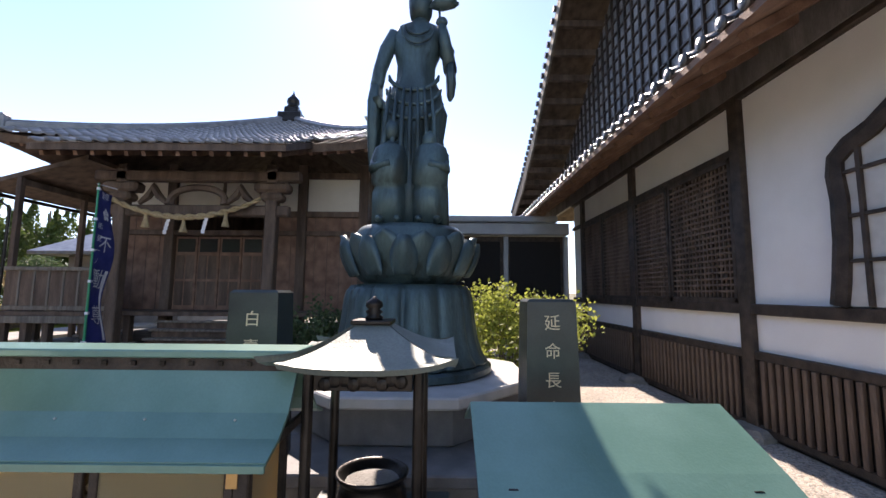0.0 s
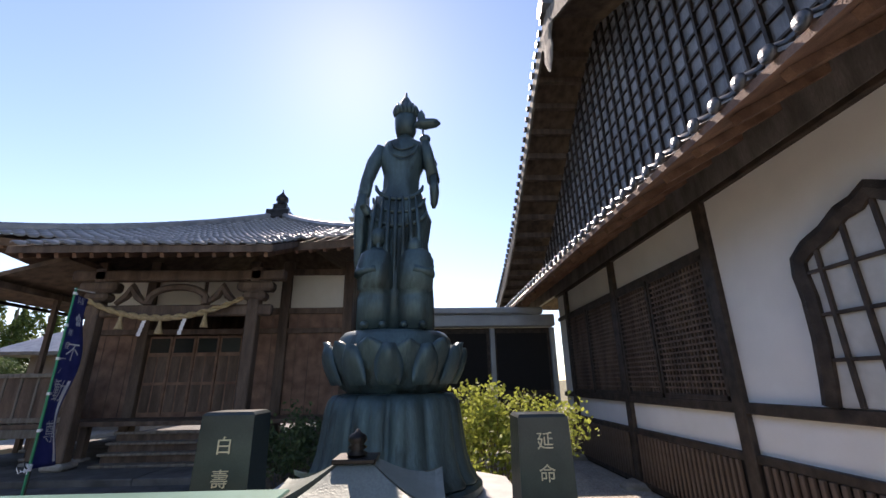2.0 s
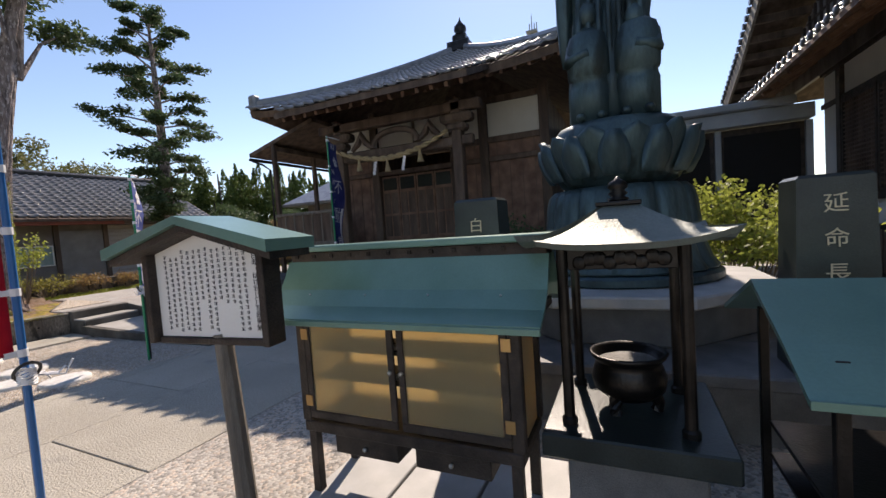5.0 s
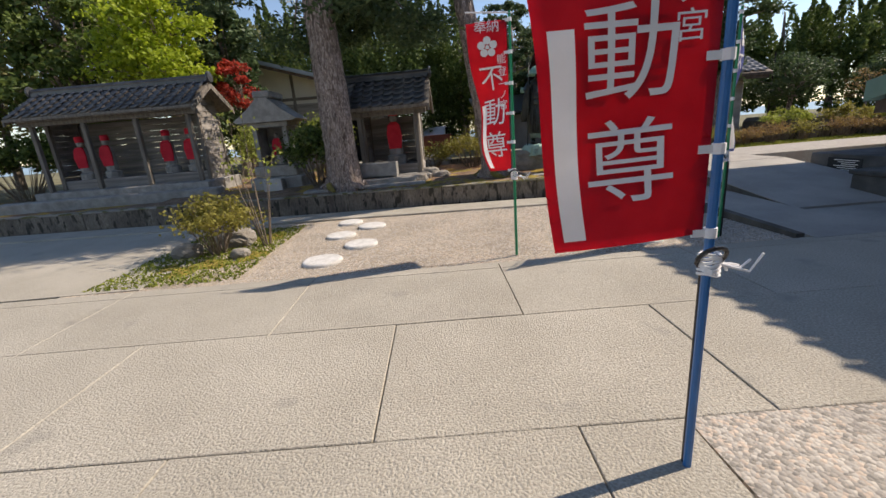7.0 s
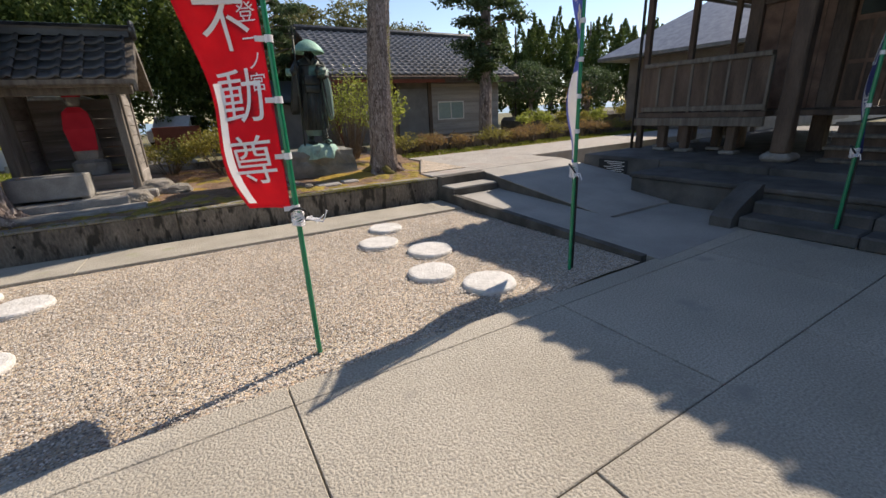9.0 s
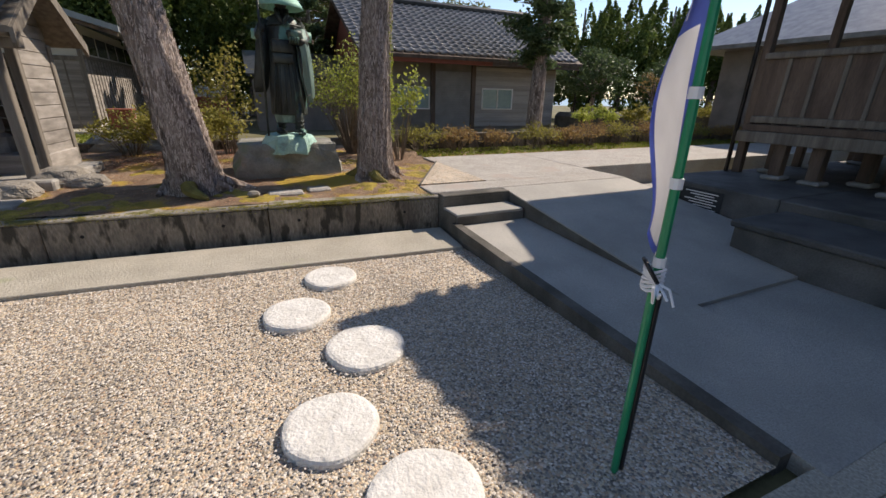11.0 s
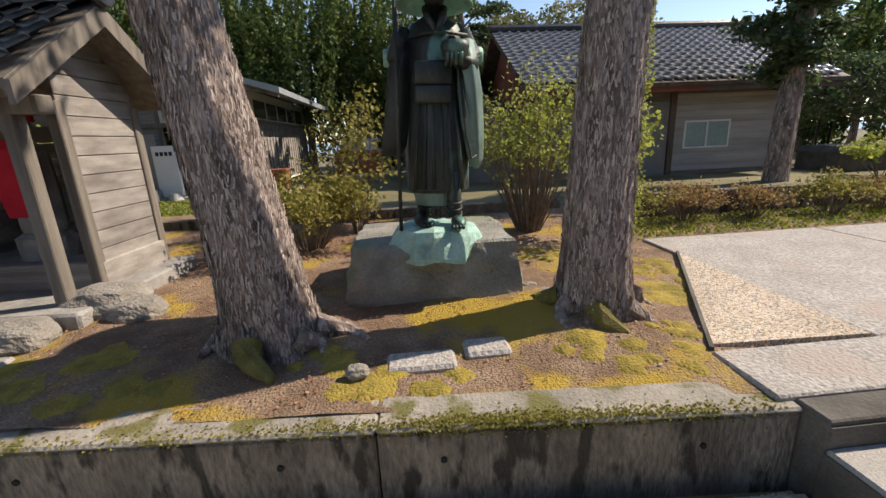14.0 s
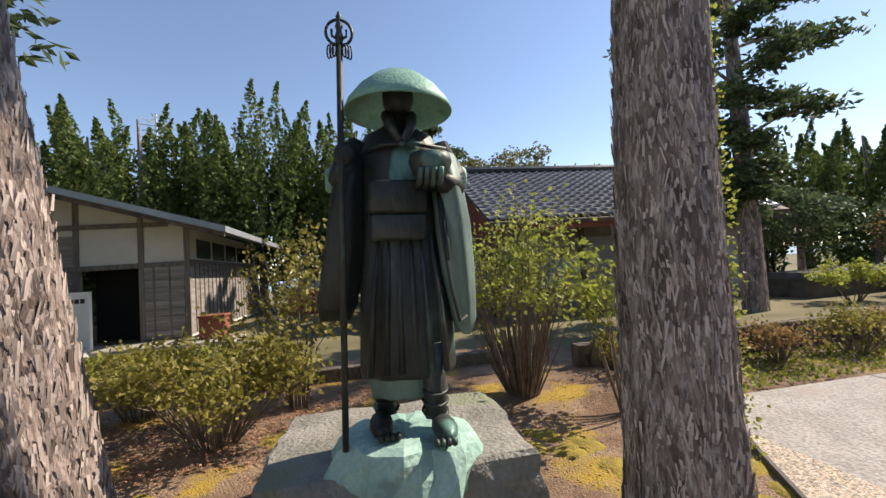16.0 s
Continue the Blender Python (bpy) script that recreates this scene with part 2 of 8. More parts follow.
M["stone_platform"] = mat("dark_platform_stone", (0.075, 0.075, 0.072), (0.16, 0.155, 0.15), 3, 60, 0.8, 0.4, vary=0.12)
M["housewall"] = mat("house_wall", (0.2, 0.175, 0.155), (0.3, 0.265, 0.235), 2, 40, 0.9, 0.3)
M["clapboard"] = mat("weathered_clapboard", (0.38, 0.35, 0.32), (0.54, 0.50, 0.465), 2, 50, 0.9, 0.3, stretch=(0.3, 1, 3), vary=0.1)
M["redwall"] = mat("red_gable", (0.25, 0.075, 0.045), (0.34, 0.11, 0.07), 3, 40, 0.9, 0.2)
M["shutter"] = mat("shutter", (0.27, 0.26, 0.25), (0.36, 0.345, 0.335), 3, 60, 0.55, 0.1, metal=0.2)
M["window"] = plain("pale_glass", (0.32, 0.42, 0.40), 0.08)
M["glass_dark"] = plain("dark_glass", (0.03, 0.035, 0.035), 0.08)
M["shoji"] = mat("shoji_paper", (0.48, 0.48, 0.46), (0.58, 0.58, 0.56), 6, 60, 0.5, 0.03, fine_amount=0.05)
# near-black that puts the shade inside hollows into flat sheets
M["dark"] = plain("hollow_shade", (0.012, 0.011, 0.01), 0.9)
M["car"] = plain("white_car", (0.75, 0.76, 0.77), 0.2)
M["l_juniper"] = leaf_mat("juniper_leaf", (0.055, 0.09, 0.022), (0.17, 0.225, 0.055), 0.35)
M["l_cedar"] = leaf_mat("cedar_leaf", (0.045, 0.075, 0.032), (0.12, 0.17, 0.07), 0.35)
M["l_azalea"] = leaf_mat("azalea_leaf", (0.16, 0.15, 0.03), (0.38, 0.34, 0.08), 0.45)
M["l_bush"] = leaf_mat("bush_leaf", (0.19, 0.23, 0.04), (0.44, 0.48, 0.1), 0.45)
M["l_red"] = leaf_mat("russet_leaf", (0.22, 0.12, 0.06), (0.38, 0.28, 0.1), 0.4)
M["l_maple"] = leaf_mat("maple_leaf", (0.22, 0.3, 0.015), (0.45, 0.52, 0.05), 0.5)
M["l_maplered"] = leaf_mat("red_maple_leaf", (0.3, 0.03, 0.02), (0.5, 0.08, 0.05), 0.5)
M["l_wood"] = leaf_mat("woodland_leaf", (0.09, 0.1, 0.035), (0.24, 0.23, 0.09), 0.35)
M["l_grass"] = leaf_mat("grass_blade", (0.12, 0.16, 0.02), (0.3, 0.33, 0.06), 0.4)
M["flake"] = leaf_mat("bark_flake", (0.1, 0.074, 0.06), (0.56, 0.475, 0.43), 0.0)
M["frost_door"] = mat("frosted_door_sheet", (0.80, 0.68, 0.44), (0.88, 0.77, 0.52), 3, 60, 0.32, 0.0, fine_amount=0.03)
fb = M["frost_door"].node_tree.nodes["Principled BSDF"]
fb.inputs["Transmission Weight"].default_value, fb.inputs["IOR"].default_value = 0.85, 1.12
M["frost"] = leaf_mat("frosted_sheet", (0.70, 0.61, 0.43), (0.78, 0.68, 0.48), 0.7)
M["patina_mid"] = mat("green_bronze", (0.11, 0.17, 0.15), (0.28, 0.40, 0.35), 5, 40, 0.55, 0.25, metal=0.2, stretch=(1, 1, 0.4))
M["l_dry"] = leaf_mat("fallen_leaf", (0.24, 0.1, 0.06), (0.5, 0.28, 0.16), 0.1)


# ---------------------------------------------------------------- builders
def bm_box(bm, x0, x1, y0, y1, z0, z1, m=None, bevel=0.0):
    """A box with worn edges; m turns it."""
    r = bmesh.ops.create_cube(bm, size=1.0, matrix=Matrix.LocRotScale(((x0 + x1) / 2, (y0 + y1) / 2, (z0 + z1) / 2), None, (abs(x1 - x0), abs(y1 - y0), abs(z1 - z0))))
    vs = r["verts"]
    if bevel:
        es = {e for v in vs for e in v.link_edges}
        out = bmesh.ops.bevel(bm, geom=list(es), offset=bevel, segments=1, affect="EDGES")
        vs = list({v for f in out["faces"] for v in f.verts} | {v for v in vs if v.is_valid})
    if m is not None:
        bmesh.ops.transform(bm, matrix=m, verts=vs)
    return vs


def rings(bm, loops, close=True, caps=True):
    """Skins a stack of closed loops of points."""
    vv = [[bm.verts.new(p) for p in lp] for lp in loops]
    n = len(vv[0])
    for a, b in zip(vv, vv[1:]):
        for i in range(n if close else n - 1):
            j = (i + 1) % n
            try:
                bm.faces.new((a[i], a[j], b[j], b[i]))
            except ValueError:
                pass
    if caps and close:
        for lp in (vv[0][::-1], vv[-1]):
            try:
                bm.faces.new(lp)
            except ValueError:
                pass
    return vv


def bm_tube(bm, pts, radii, n=8, caps=True):
    """A round bar along points, with a radius at each."""
    pts = [Vector(p) for p in pts]
    if not hasattr(radii, "__len__"):
        radii = [radii] * len(pts)
    loops, ref = [], Vector((0.31, 0.17, 0.93))
    for i, p in enumerate(pts):
        d = (pts[min(i + 1, len(pts) - 1)] - pts[max(i - 1, 0)]).normalized()
        a = d.cross(ref)
        if a.length < 0.05:
            a = d.cross(Vector((1, 0, 0)))
        a.normalize()
        b = d.cross(a)
        loops.append([p + (a * math.cos(k * math.tau / n) + b * math.sin(k * math.tau / n)) * radii[i] for k in range(n)])
    return rings(bm, loops, caps=caps)


def bm_lathe(bm, profile, n=24, centre=(0, 0), wobble=None):
    """Turns (radius, z) about an upright axis."""
    loops = []
    for r, z in profile:
        lp = []
        for k in range(n):
            a = k * math.tau / n
            q = r * (wobble(a, z) if wobble else 1.0)
            lp.append((centre[0] + q * math.cos(a), centre[1] + q * math.sin(a), z))
        loops.append(lp)
    return rings(bm, loops)


def mesh_of(bm, material, smooth=False):
    me = bpy.data.meshes.new("mesh")
    bmesh.ops.recalc_face_normals(bm, faces=bm.faces)
    bm.to_mesh(me)
    bm.free()
    for m in (material if isinstance(material, (list, tuple)) else [material]):
        me.materials.append(m)
    if smooth:
        me.shade_smooth()
    return me


def part(name, bm, material, parent=None, label="", smooth=False):
    ob = new(name, bm if isinstance(bm, bpy.types.Mesh) else mesh_of(bm, material, smooth))
    if parent is not None:
        ob.parent = parent
    return tagged(ob, label)


def thing(name, label, category, group="", kind="", at=(0, 0, 0), rz=0.0):
    """An Empty at a thing's base, which holds its parts."""
    ob = new(name)
    ob.empty_display_size = 0.1
    ob.matrix_basis = pose(*at, 0, 0, rz)
    return tagged(ob, label, category, group, kind)


def box_part(name, dims, material, parent=None, label="", bevel=0.006, m=None):
    bm = bmesh.new()
    bm_box(bm, *dims, m=m, bevel=bevel)
    return part(name, bm, material, parent, label)


def setting(name, dims, material, label, category, bevel=0.0, m=None):
    return tagged(box_part(name, dims, material, None, "", bevel, m), label, category, "", "structure")


def from_arrays(name, verts, faces, material, parent=None, label="", smooth=False):
    me = bpy.data.meshes.new("mesh")
    me.from_pydata(verts.tolist() if hasattr(verts, "tolist") else verts, [], faces.tolist() if hasattr(faces, "tolist") else faces)
    me.materials.append(material)
    if smooth:
        me.shade_smooth()
    me.update()
    return part(name, me, None, parent, label)


rng = np.random.default_rng(7)


def leaf_arrays(centres, size, up=0.3, long=1.6, droop=0.0):
    """Leaves: bent four-cornered blades round the given centres."""
    n = len(centres)
    size = np.broadcast_to(size, n) * rng.uniform(0.65, 1.35, n)
    d = rng.normal(size=(n, 3))
    d[:, 2] = d[:, 2] * 0.6 + up
    d /= np.linalg.norm(d, axis=1)[:, None]
    s = np.cross(d, rng.normal(size=(n, 3)))
    s /= np.linalg.norm(s, axis=1)[:, None] + 1e-9
    w = np.cross(d, s)
    L, W = (size * long)[:, None], (size * 0.5)[:, None]
    v = np.stack([centres - d * L * 0.5, centres + s * W + w * W * 0.3, centres + d * L * 0.5, centres - s * W + w * W * 0.3], 1).reshape(-1, 3)
    f = np.arange(n * 4).reshape(-1, 4)
    return v, f


def blob(n, c, r, shell=0.55):
    """n points in an uneven ball, denser towards its skin."""
    d = rng.normal(size=(n, 3))
    d /= np.linalg.norm(d, axis=1)[:, None]
    q = rng.uniform(shell, 1, n)[:, None] * (1 + 0.18 * np.sin(5 * d[:, :1] + 3 * d[:, 2:]))
    return np.array(c) + d * q * np.array(r)


# ---------------------------------------------------------------- ground, yard and terrace
def sheet(name, xs, ys, zf, material, label, category, kind="structure"):
    v = [(x, y, zf(x, y)) for y in ys for x in xs]
    w = len(xs)
    f = [(j * w + i, j * w + i + 1, (j + 1) * w + i + 1, (j + 1) * w + i) for j in range(len(ys) - 1) for i in range(w - 1)]
    return tagged(from_arrays(name, v, f, material, smooth=True), label, category, "", kind)


def span(a, b, step):
    n = max(1, round((b - a) / step))
    return [a + (b - a) * i / n for i in range(n + 1)]


WALL = pose(4.26, 7.95, 0, 0, 0, -4.2)


def wall_y(x):
    return 7.95 - 0.0734 * (x - 4.26)


sheet("ground", [-3000, -60, -20, 0, 20, 60, 3000], [-3000, -60, -20, 0, 20, 60, 3000], lambda x, y: -0.09, M["far_ground"], "dry grassy earth reaching to the horizon", "ground")
sheet("water", [-3000, 0, 3000], [75, 400, 3000], lambda x, y: -0.02, M["water"], "pale blue sea beyond the temple grounds", "sea")
sheet("gravel_bed", span(-4.2, 4.22, 0.12), span(4.08, 7.9, 0.12), lambda x, y: -0.035 + 0.012 * noise.noise((x * 1.5, y * 1.5, 0)), M["gravel"], "raked bed of beige and grey pebbles", "gravel", "stuff")


def terrace_z(x, y):
    d = max(0.0, min(1.0, (y - wall_y(x) - 0.2) / 1.2))
    z = 0.375 + 0.07 * d + 0.035 * noise.noise((x * 0.9, y * 0.9, 3)) + 0.012 * noise.noise((x * 5, y * 5, 1))
    if x > 4.0 and y < 11.2:
        k = min(1.0, (x - 4.0) / 0.5)
        z = z * (1 - k) + 0.372 * k
    return z


def terrace_grid():
    xs, ys = span(-6, 5.25, 0.1), span(0, 6.0, 0.1)
    v = [(x, wall_y(x) + 0.12 + s, terrace_z(x, wall_y(x) + 0.12 + s)) for s in ys for x in xs]
    w = len(xs)
    f = [(j * w + i, j * w + i + 1, (j + 1) * w + i + 1, (j + 1) * w + i) for j in range(len(ys) - 1) for i in range(w - 1)]
    return tagged(from_arrays("terrace_ground", v, f, M["dirt"], smooth=True), "brown earth terrace with patches of yellow moss", "ground", "", "structure")


terrace_grid()
sheet("terrace_back", span(-40, 60, 2.5), span(13.6, 60, 2.5), lambda x, y: 0.36, M["far_ground"], "worn grass behind the raised terrace", "ground")
sheet("terrace_side", span(-40, -5.9, 1.5), span(8.9, 13.8, 0.8), lambda x, y: 0.36, M["dirt"], "earth terrace under the small shrines", "ground")
sheet("terrace_lawn", span(5.2, 60, 1.2), span(10.8, 13.8, 0.6), lambda x, y: 0.365 + 0.02 * noise.noise((x, y, 0)), M["dirt"], "mossy verge beside the upper path", "ground")


def paving():
    """Cast concrete slabs in staggered rows, with open joints between them."""
    top = thing("paving", "pale concrete slab paving with narrow dark joints", "paving", kind="structure")
    rows = [(3.9, 4.085, 0.79, 2.03), (2.725, 3.89, 0.79, 2.03), (1.43, 2.713, -0.225, 2.01), (0.11, 1.418, 0.79, 2.03), (-1.21, 0.098, -0.225, 2.01), (-2.53, -1.222, 0.79, 2.03), (-3.85, -2.542, -0.225, 2.01), (-5.2, -3.862, 0.79, 2.03)]
    for y0, y1, x0, step in rows:
        for i in range(-6, 4):
            a, b = x0 + i * step + 0.0035, x0 + (i + 1) * step - 0.0035
            if y0 < 0.9:
                b = min(b, 1.32)
            if y0 < 0.9 and a > 1.2:
                continue
            if a > 7:
                continue
            bm = bmesh.new()
            bm_box(bm, a, min(b, 8.6), y0 - 0.0025, y1 + 0.0025, -0.14, 0.0 + 0.002 * ((i * 7) % 3 - 1), bevel=0.005)
            bmesh.ops.rotate(bm, cent=(0, 2.72, 0), matrix=Matrix.Rotation(radians(-1.2), 3, "Z"), verts=bm.verts)
            part("slab", bm, M["paving"], top)
    return top


paving()
setting("paving_bed", (-14, 8.4, -12, 3.98, -0.2, -0.03), M["kerb"], "dark bedding that shows in the paving joints", "paving")
setting("pavement_west", (-60, -11.5, -40, 4.1, -0.2, -0.02), M["paving"], "concrete forecourt behind the walker", "pavement")
setting("pavement_south", (-11.6, 1.45, -40, -5.2, -0.2, -0.02), M["paving"], "concrete forecourt beside the offerings", "pavement")
setting("gravel_south", (1.3, 12.9, -7.5, 1.46, -0.2, -0.008), M["gravel_grey"], "light grey gravel round the statue pedestal", "gravel")
setting("pavement_shrine", (-14, -3.3, 4.3, 8.6, -0.2, -0.025), M["paving"], "shaded concrete path before the small shrines", "pavement")


def retaining_wall():
    top = thing("retaining_wall", "low stained concrete retaining wall with moss on its edge", "wall", kind="structure")
    for i in range(9):
        a, b = -1.95 * (i + 1) + 0.004, -1.95 * i - 0.004
        bm = bmesh.new()
        bm_box(bm, a, b, 0.0, 0.22, -0.2, 0.345, bevel=0.012)
        bmesh.ops.transform(bm, matrix=WALL, verts=bm.verts)
        part("wall_panel", bm, M["wallcon"], top)
        bm = bmesh.new()
        bm_box(bm, a - 0.003, b + 0.003, -0.004, 0.25, 0.346, 0.375, bevel=0.012)
        bmesh.ops.transform(bm, matrix=WALL, verts=bm.verts)
        part("coping", bm, M["wallcap"], top, "worn pale coping")
        for k in (0.3, 1.5):
            bm = bmesh.new()
            bmesh.ops.create_cone(bm, cap_ends=True, segments=10, radius1=0.016, radius2=0.016, depth=0.012, matrix=WALL @ Matrix.Translation((a + k, -0.002, 0.2)) @ Matrix.Rotation(math.pi / 2, 4, "X"))
            part("weep_hole", bm, M["dark"], top)
    return top


retaining_wall()
for i, (a, b) in enumerate(((-12, -4.6), (-4.597, -0.6), (-0.597, 4.24))):
    setting(f"strip_{i + 1}", (a - 4.26, b - 4.26, -0.82, -0.1, -0.15, 0.002), M["strip"], "narrow concrete strip along the wall's foot", "pavement", 0.006, WALL)


def steps_and_ramp():
    top = thing("steps", "low concrete steps up to the terrace path", "steps", kind="structure")
    bm = bmesh.new()
    vs = [bm.verts.new(p) for p in ((4.32, 3.94, 0.004), (5.2, 3.94, 0.004), (5.2, 7.46, 0.125), (4.32, 7.46, 0.125), (4.32, 3.94, -0.2), (5.2, 3.94, -0.2), (5.2, 7.46, -0.2), (4.32, 7.46, -0.2))]
    for q in ((0, 1, 2, 3), (7, 6, 5, 4), (0, 4, 5, 1), (1, 5, 6, 2), (2, 6, 7, 3), (3, 7, 4, 0)):
        bm.faces.new([vs[i] for i in q])
    part("lower_lane", bm, M["ramp"], top)
    box_part("tread", (4.26, 5.16, 7.463, 7.83, -0.1, 0.255), M["ramp"], top, bevel=0.008)
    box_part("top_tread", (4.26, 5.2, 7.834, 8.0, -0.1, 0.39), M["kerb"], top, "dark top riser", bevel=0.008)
    # thin plates that put the risers' shade into a dark colour
    box_part("riser", (4.264, 5.156, 7.452, 7.4615, 0.1, 0.225), M["kerb"], top, "riser face darkened as its shade", bevel=0)
    box_part("riser", (4.25, 4.2585, 7.466, 7.83, -0.1, 0.235), M["kerb"], top, "riser face darkened as its shade", bevel=0)
    box_part("riser", (4.264, 5.156, 7.824, 7.8325, 0.257, 0.36), M["kerb"], top, "riser face darkened as its shade", bevel=0)
    # thin dark sheet painted as shade on the ramp's side
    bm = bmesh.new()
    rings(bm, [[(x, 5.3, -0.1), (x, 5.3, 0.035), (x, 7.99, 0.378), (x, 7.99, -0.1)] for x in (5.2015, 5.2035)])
    part("side_face", bm, M["kerb"], top, "side of the ramp darkened as its shade")
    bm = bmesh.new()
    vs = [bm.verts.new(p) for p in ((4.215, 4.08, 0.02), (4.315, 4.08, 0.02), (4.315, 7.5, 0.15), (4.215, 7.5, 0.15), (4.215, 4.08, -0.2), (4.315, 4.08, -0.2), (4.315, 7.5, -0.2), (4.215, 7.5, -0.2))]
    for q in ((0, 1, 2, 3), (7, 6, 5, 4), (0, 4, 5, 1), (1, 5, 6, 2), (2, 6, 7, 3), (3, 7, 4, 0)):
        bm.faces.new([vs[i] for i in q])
    part("side_kerb", bm, M["kerb"], top, "dark kerb beside the gravel")
    ramp = thing("ramp", "smooth grey concrete ramp beside the steps", "ramp", kind="structure")
    bm = bmesh.new()
    vs = [bm.verts.new(p) for p in ((5.204, 5.2, 0.036), (7.4, 5.2, 0.036), (7.4, 8.0, 0.395), (5.204, 8.0, 0.395), (5.204, 5.2, -0.2), (7.4, 5.2, -0.2), (7.4, 8.0, -0.2), (5.204, 8.0, -0.2))]
    for q in ((0, 1, 2, 3), (7, 6, 5, 4), (0, 4, 5, 1), (1, 5, 6, 2), (2, 6, 7, 3), (3, 7, 4, 0)):
        bm.faces.new([vs[i] for i in q])
    part("slope", bm, M["ramp"], ramp)


steps_and_ramp()
setting("yard_floor", (5.204, 9.2, 3.94, 5.196, -0.2, 0.005), M["ramp"], "grey concrete before the hall steps", "pavement")
setting("recess_floor", (7.404, 10, 5.2, 9.0, -0.2, 0.012), M["ramp"], "sunken concrete strip beside the hall", "pavement")
setting("walkway", (4.18, 7.4, 8.004, 8.44, 0.1, 0.402), M["upper"], "pale concrete walkway at the top of the steps", "path", 0.01)
setting("upper_path_1", (5.22, 7.4, 8.452, 10.9, 0.1, 0.398), M["upper"], "upper path of pale pebbled concrete", "path", 0.01)
setting("upper_path_2", (7.412, 60, 9.0, 10.9, 0.0, 0.396), M["upper"], "upper path of pale pebbled concrete", "path", 0.01)
bm = bmesh.new()
for q in ((4.22, 8.5), (5.2, 8.46), (5.24, 10.3)):
    bm.verts.new((*q, 0.408))
bm.faces.new(bm.verts)
bmesh.ops.extrude_face_region(bm, geom=bm.faces[:])
for v in list(bm.verts)[3:]:
    v.co.z = 0.3
tagged(part("gravel_corner", bm, M["gravel"]), "triangle of loose pebbles beside the path", "gravel", "", "stuff")
setting("edging", (0, 2.12, -0.012, 0.012, 0.3, 0.414), M["kerb"], "thin dark path edging", "edging", 0, pose(4.2, 8.46, 0, 0, 0, 60.5))
setting("hedge_wall", (5.0, 30, 12.15, 12.3, 0.2, 0.72), M["wallcon"], "low grey concrete wall behind the clipped shrubs", "wall", 0.01)
setting("hedge_wall_west", (-1.5, 5.0, 12.9, 13.05, 0.2, 0.6), M["wallcon"], "low concrete kerb behind the terrace shrubs", "wall", 0.01)

# ---------------------------------------------------------------- stepping stones
def stepping_stone(x, y, r, turn):
    ob = thing("stepping_stone", "round white granite stepping stone set in gravel", "stepping stone", "stepping stones", at=(x, y, 0), rz=turn)
    bm = bmesh.new()
    bm_lathe(bm, [(r * 0.97, -0.08), (r, -0.03), (r * 0.995, -0.008), (r * 0.96, 0.006), (r * 0.88, 0.012), (r * 0.5, 0.014), (0.02, 0.014)], 30, wobble=lambda a, z: 1 + 0.018 * math.sin(3 * a + turn) + 0.012 * math.sin(5 * a))
    part("stone", bm, M["stepstone"], ob, smooth=False)


for i, (x, y, rad) in enumerate(((2.70, 4.56, 0.245), (2.415, 5.10, 0.235), (2.745, 5.70, 0.255), (2.385, 6.31, 0.24), (2.73, 6.87, 0.226), (-1.31, 4.79, 0.25), (-0.92, 5.5, 0.24), (-1.34, 6.15, 0.23), (-0.91, 6.7, 0.235), (-1.36, 7.15, 0.22))):
    stepping_stone(x, y, rad, i * 40.0)


# ---------------------------------------------------------------- tiled roofs
def tile_mesh(w, l, rise=0.045):
    """One wave-shaped clay tile: u across, v down the slope, with thickness at its lower edge."""
    prof = [(0.0, 0.012), (0.18, 0.0), (0.45, 0.0), (0.66, 0.35), (0.84, 1.0), (1.0, 0.55)]
    v = []
    for d in (0.0, 1.0):
        for u, h in prof:
            v.append((u * w, -d * l, h * rise + (0.0 if d == 0 else 0.028)))
    for u, h in prof:
        v.append((u * w, -l, h * rise - 0.004))
    n = len(prof)
    f = [(i, i + n, i + n + 1, i + 1) for i in range(n - 1)] + [(i + n, i + 2 * n, i + 2 * n + 1, i + n + 1) for i in range(n - 1)]
    return v, f


def tiled_slope(owner, origin, udir, vdir, width, length, tile_w, tile_l, material, inside=None, singles=0, lift=None, rise=0.045, seed=1):
    """Covers a slope with tiles; the lowest rows are pieces of their own, the rest joined."""
    u, d = Vector(udir).normalized(), Vector(vdir).normalized()
    nrm = d.cross(u) if d.cross(u).z > 0 else u.cross(d)
    tv, tf = tile_mesh(tile_w, tile_l * 1.06, rise)
    me = None
    va, fa = [], []
    rows = int(length / tile_l)
    cols = int(width / tile_w)
    made = 0
    rnd = random.Random(seed)
    for r in range(rows - 1, -1, -1):
        for c in range(cols):
            cu, cv = (c + 0.5) * tile_w, (r + 0.5) * tile_l
            if inside and not inside(cu, cv):
                continue
            p = Vector(origin) + u * (c * tile_w) + d * (r * tile_l) + nrm * (lift(cu, cv) if lift else 0.0)
            m = Matrix((u, -d, nrm)).transposed().to_4x4()
            m.translation = p
            m = m @ pose(0, 0, 0, rnd.uniform(-0.8, 0.8), 0, rnd.uniform(-0.8, 0.8))
            if made < singles:
                if me is None:
                    me = bpy.data.meshes.new("roof_tile")
                    me.from_pydata(tv, [], tf)
                    me.materials.append(material)
                    me.shade_smooth()
                ob = new("roof_tile", me)
                ob.parent = owner
                ob.matrix_basis = m
                made += 1
            else:
                k = len(va)
                va.extend(tuple(m @ Vector(q)) for q in tv)
                fa.extend(tuple(i + k for i in q) for q in tf)
    if va:
        tagged(from_arrays("roof_tiling", va, fa, material, owner, smooth=True), kind="stuff")


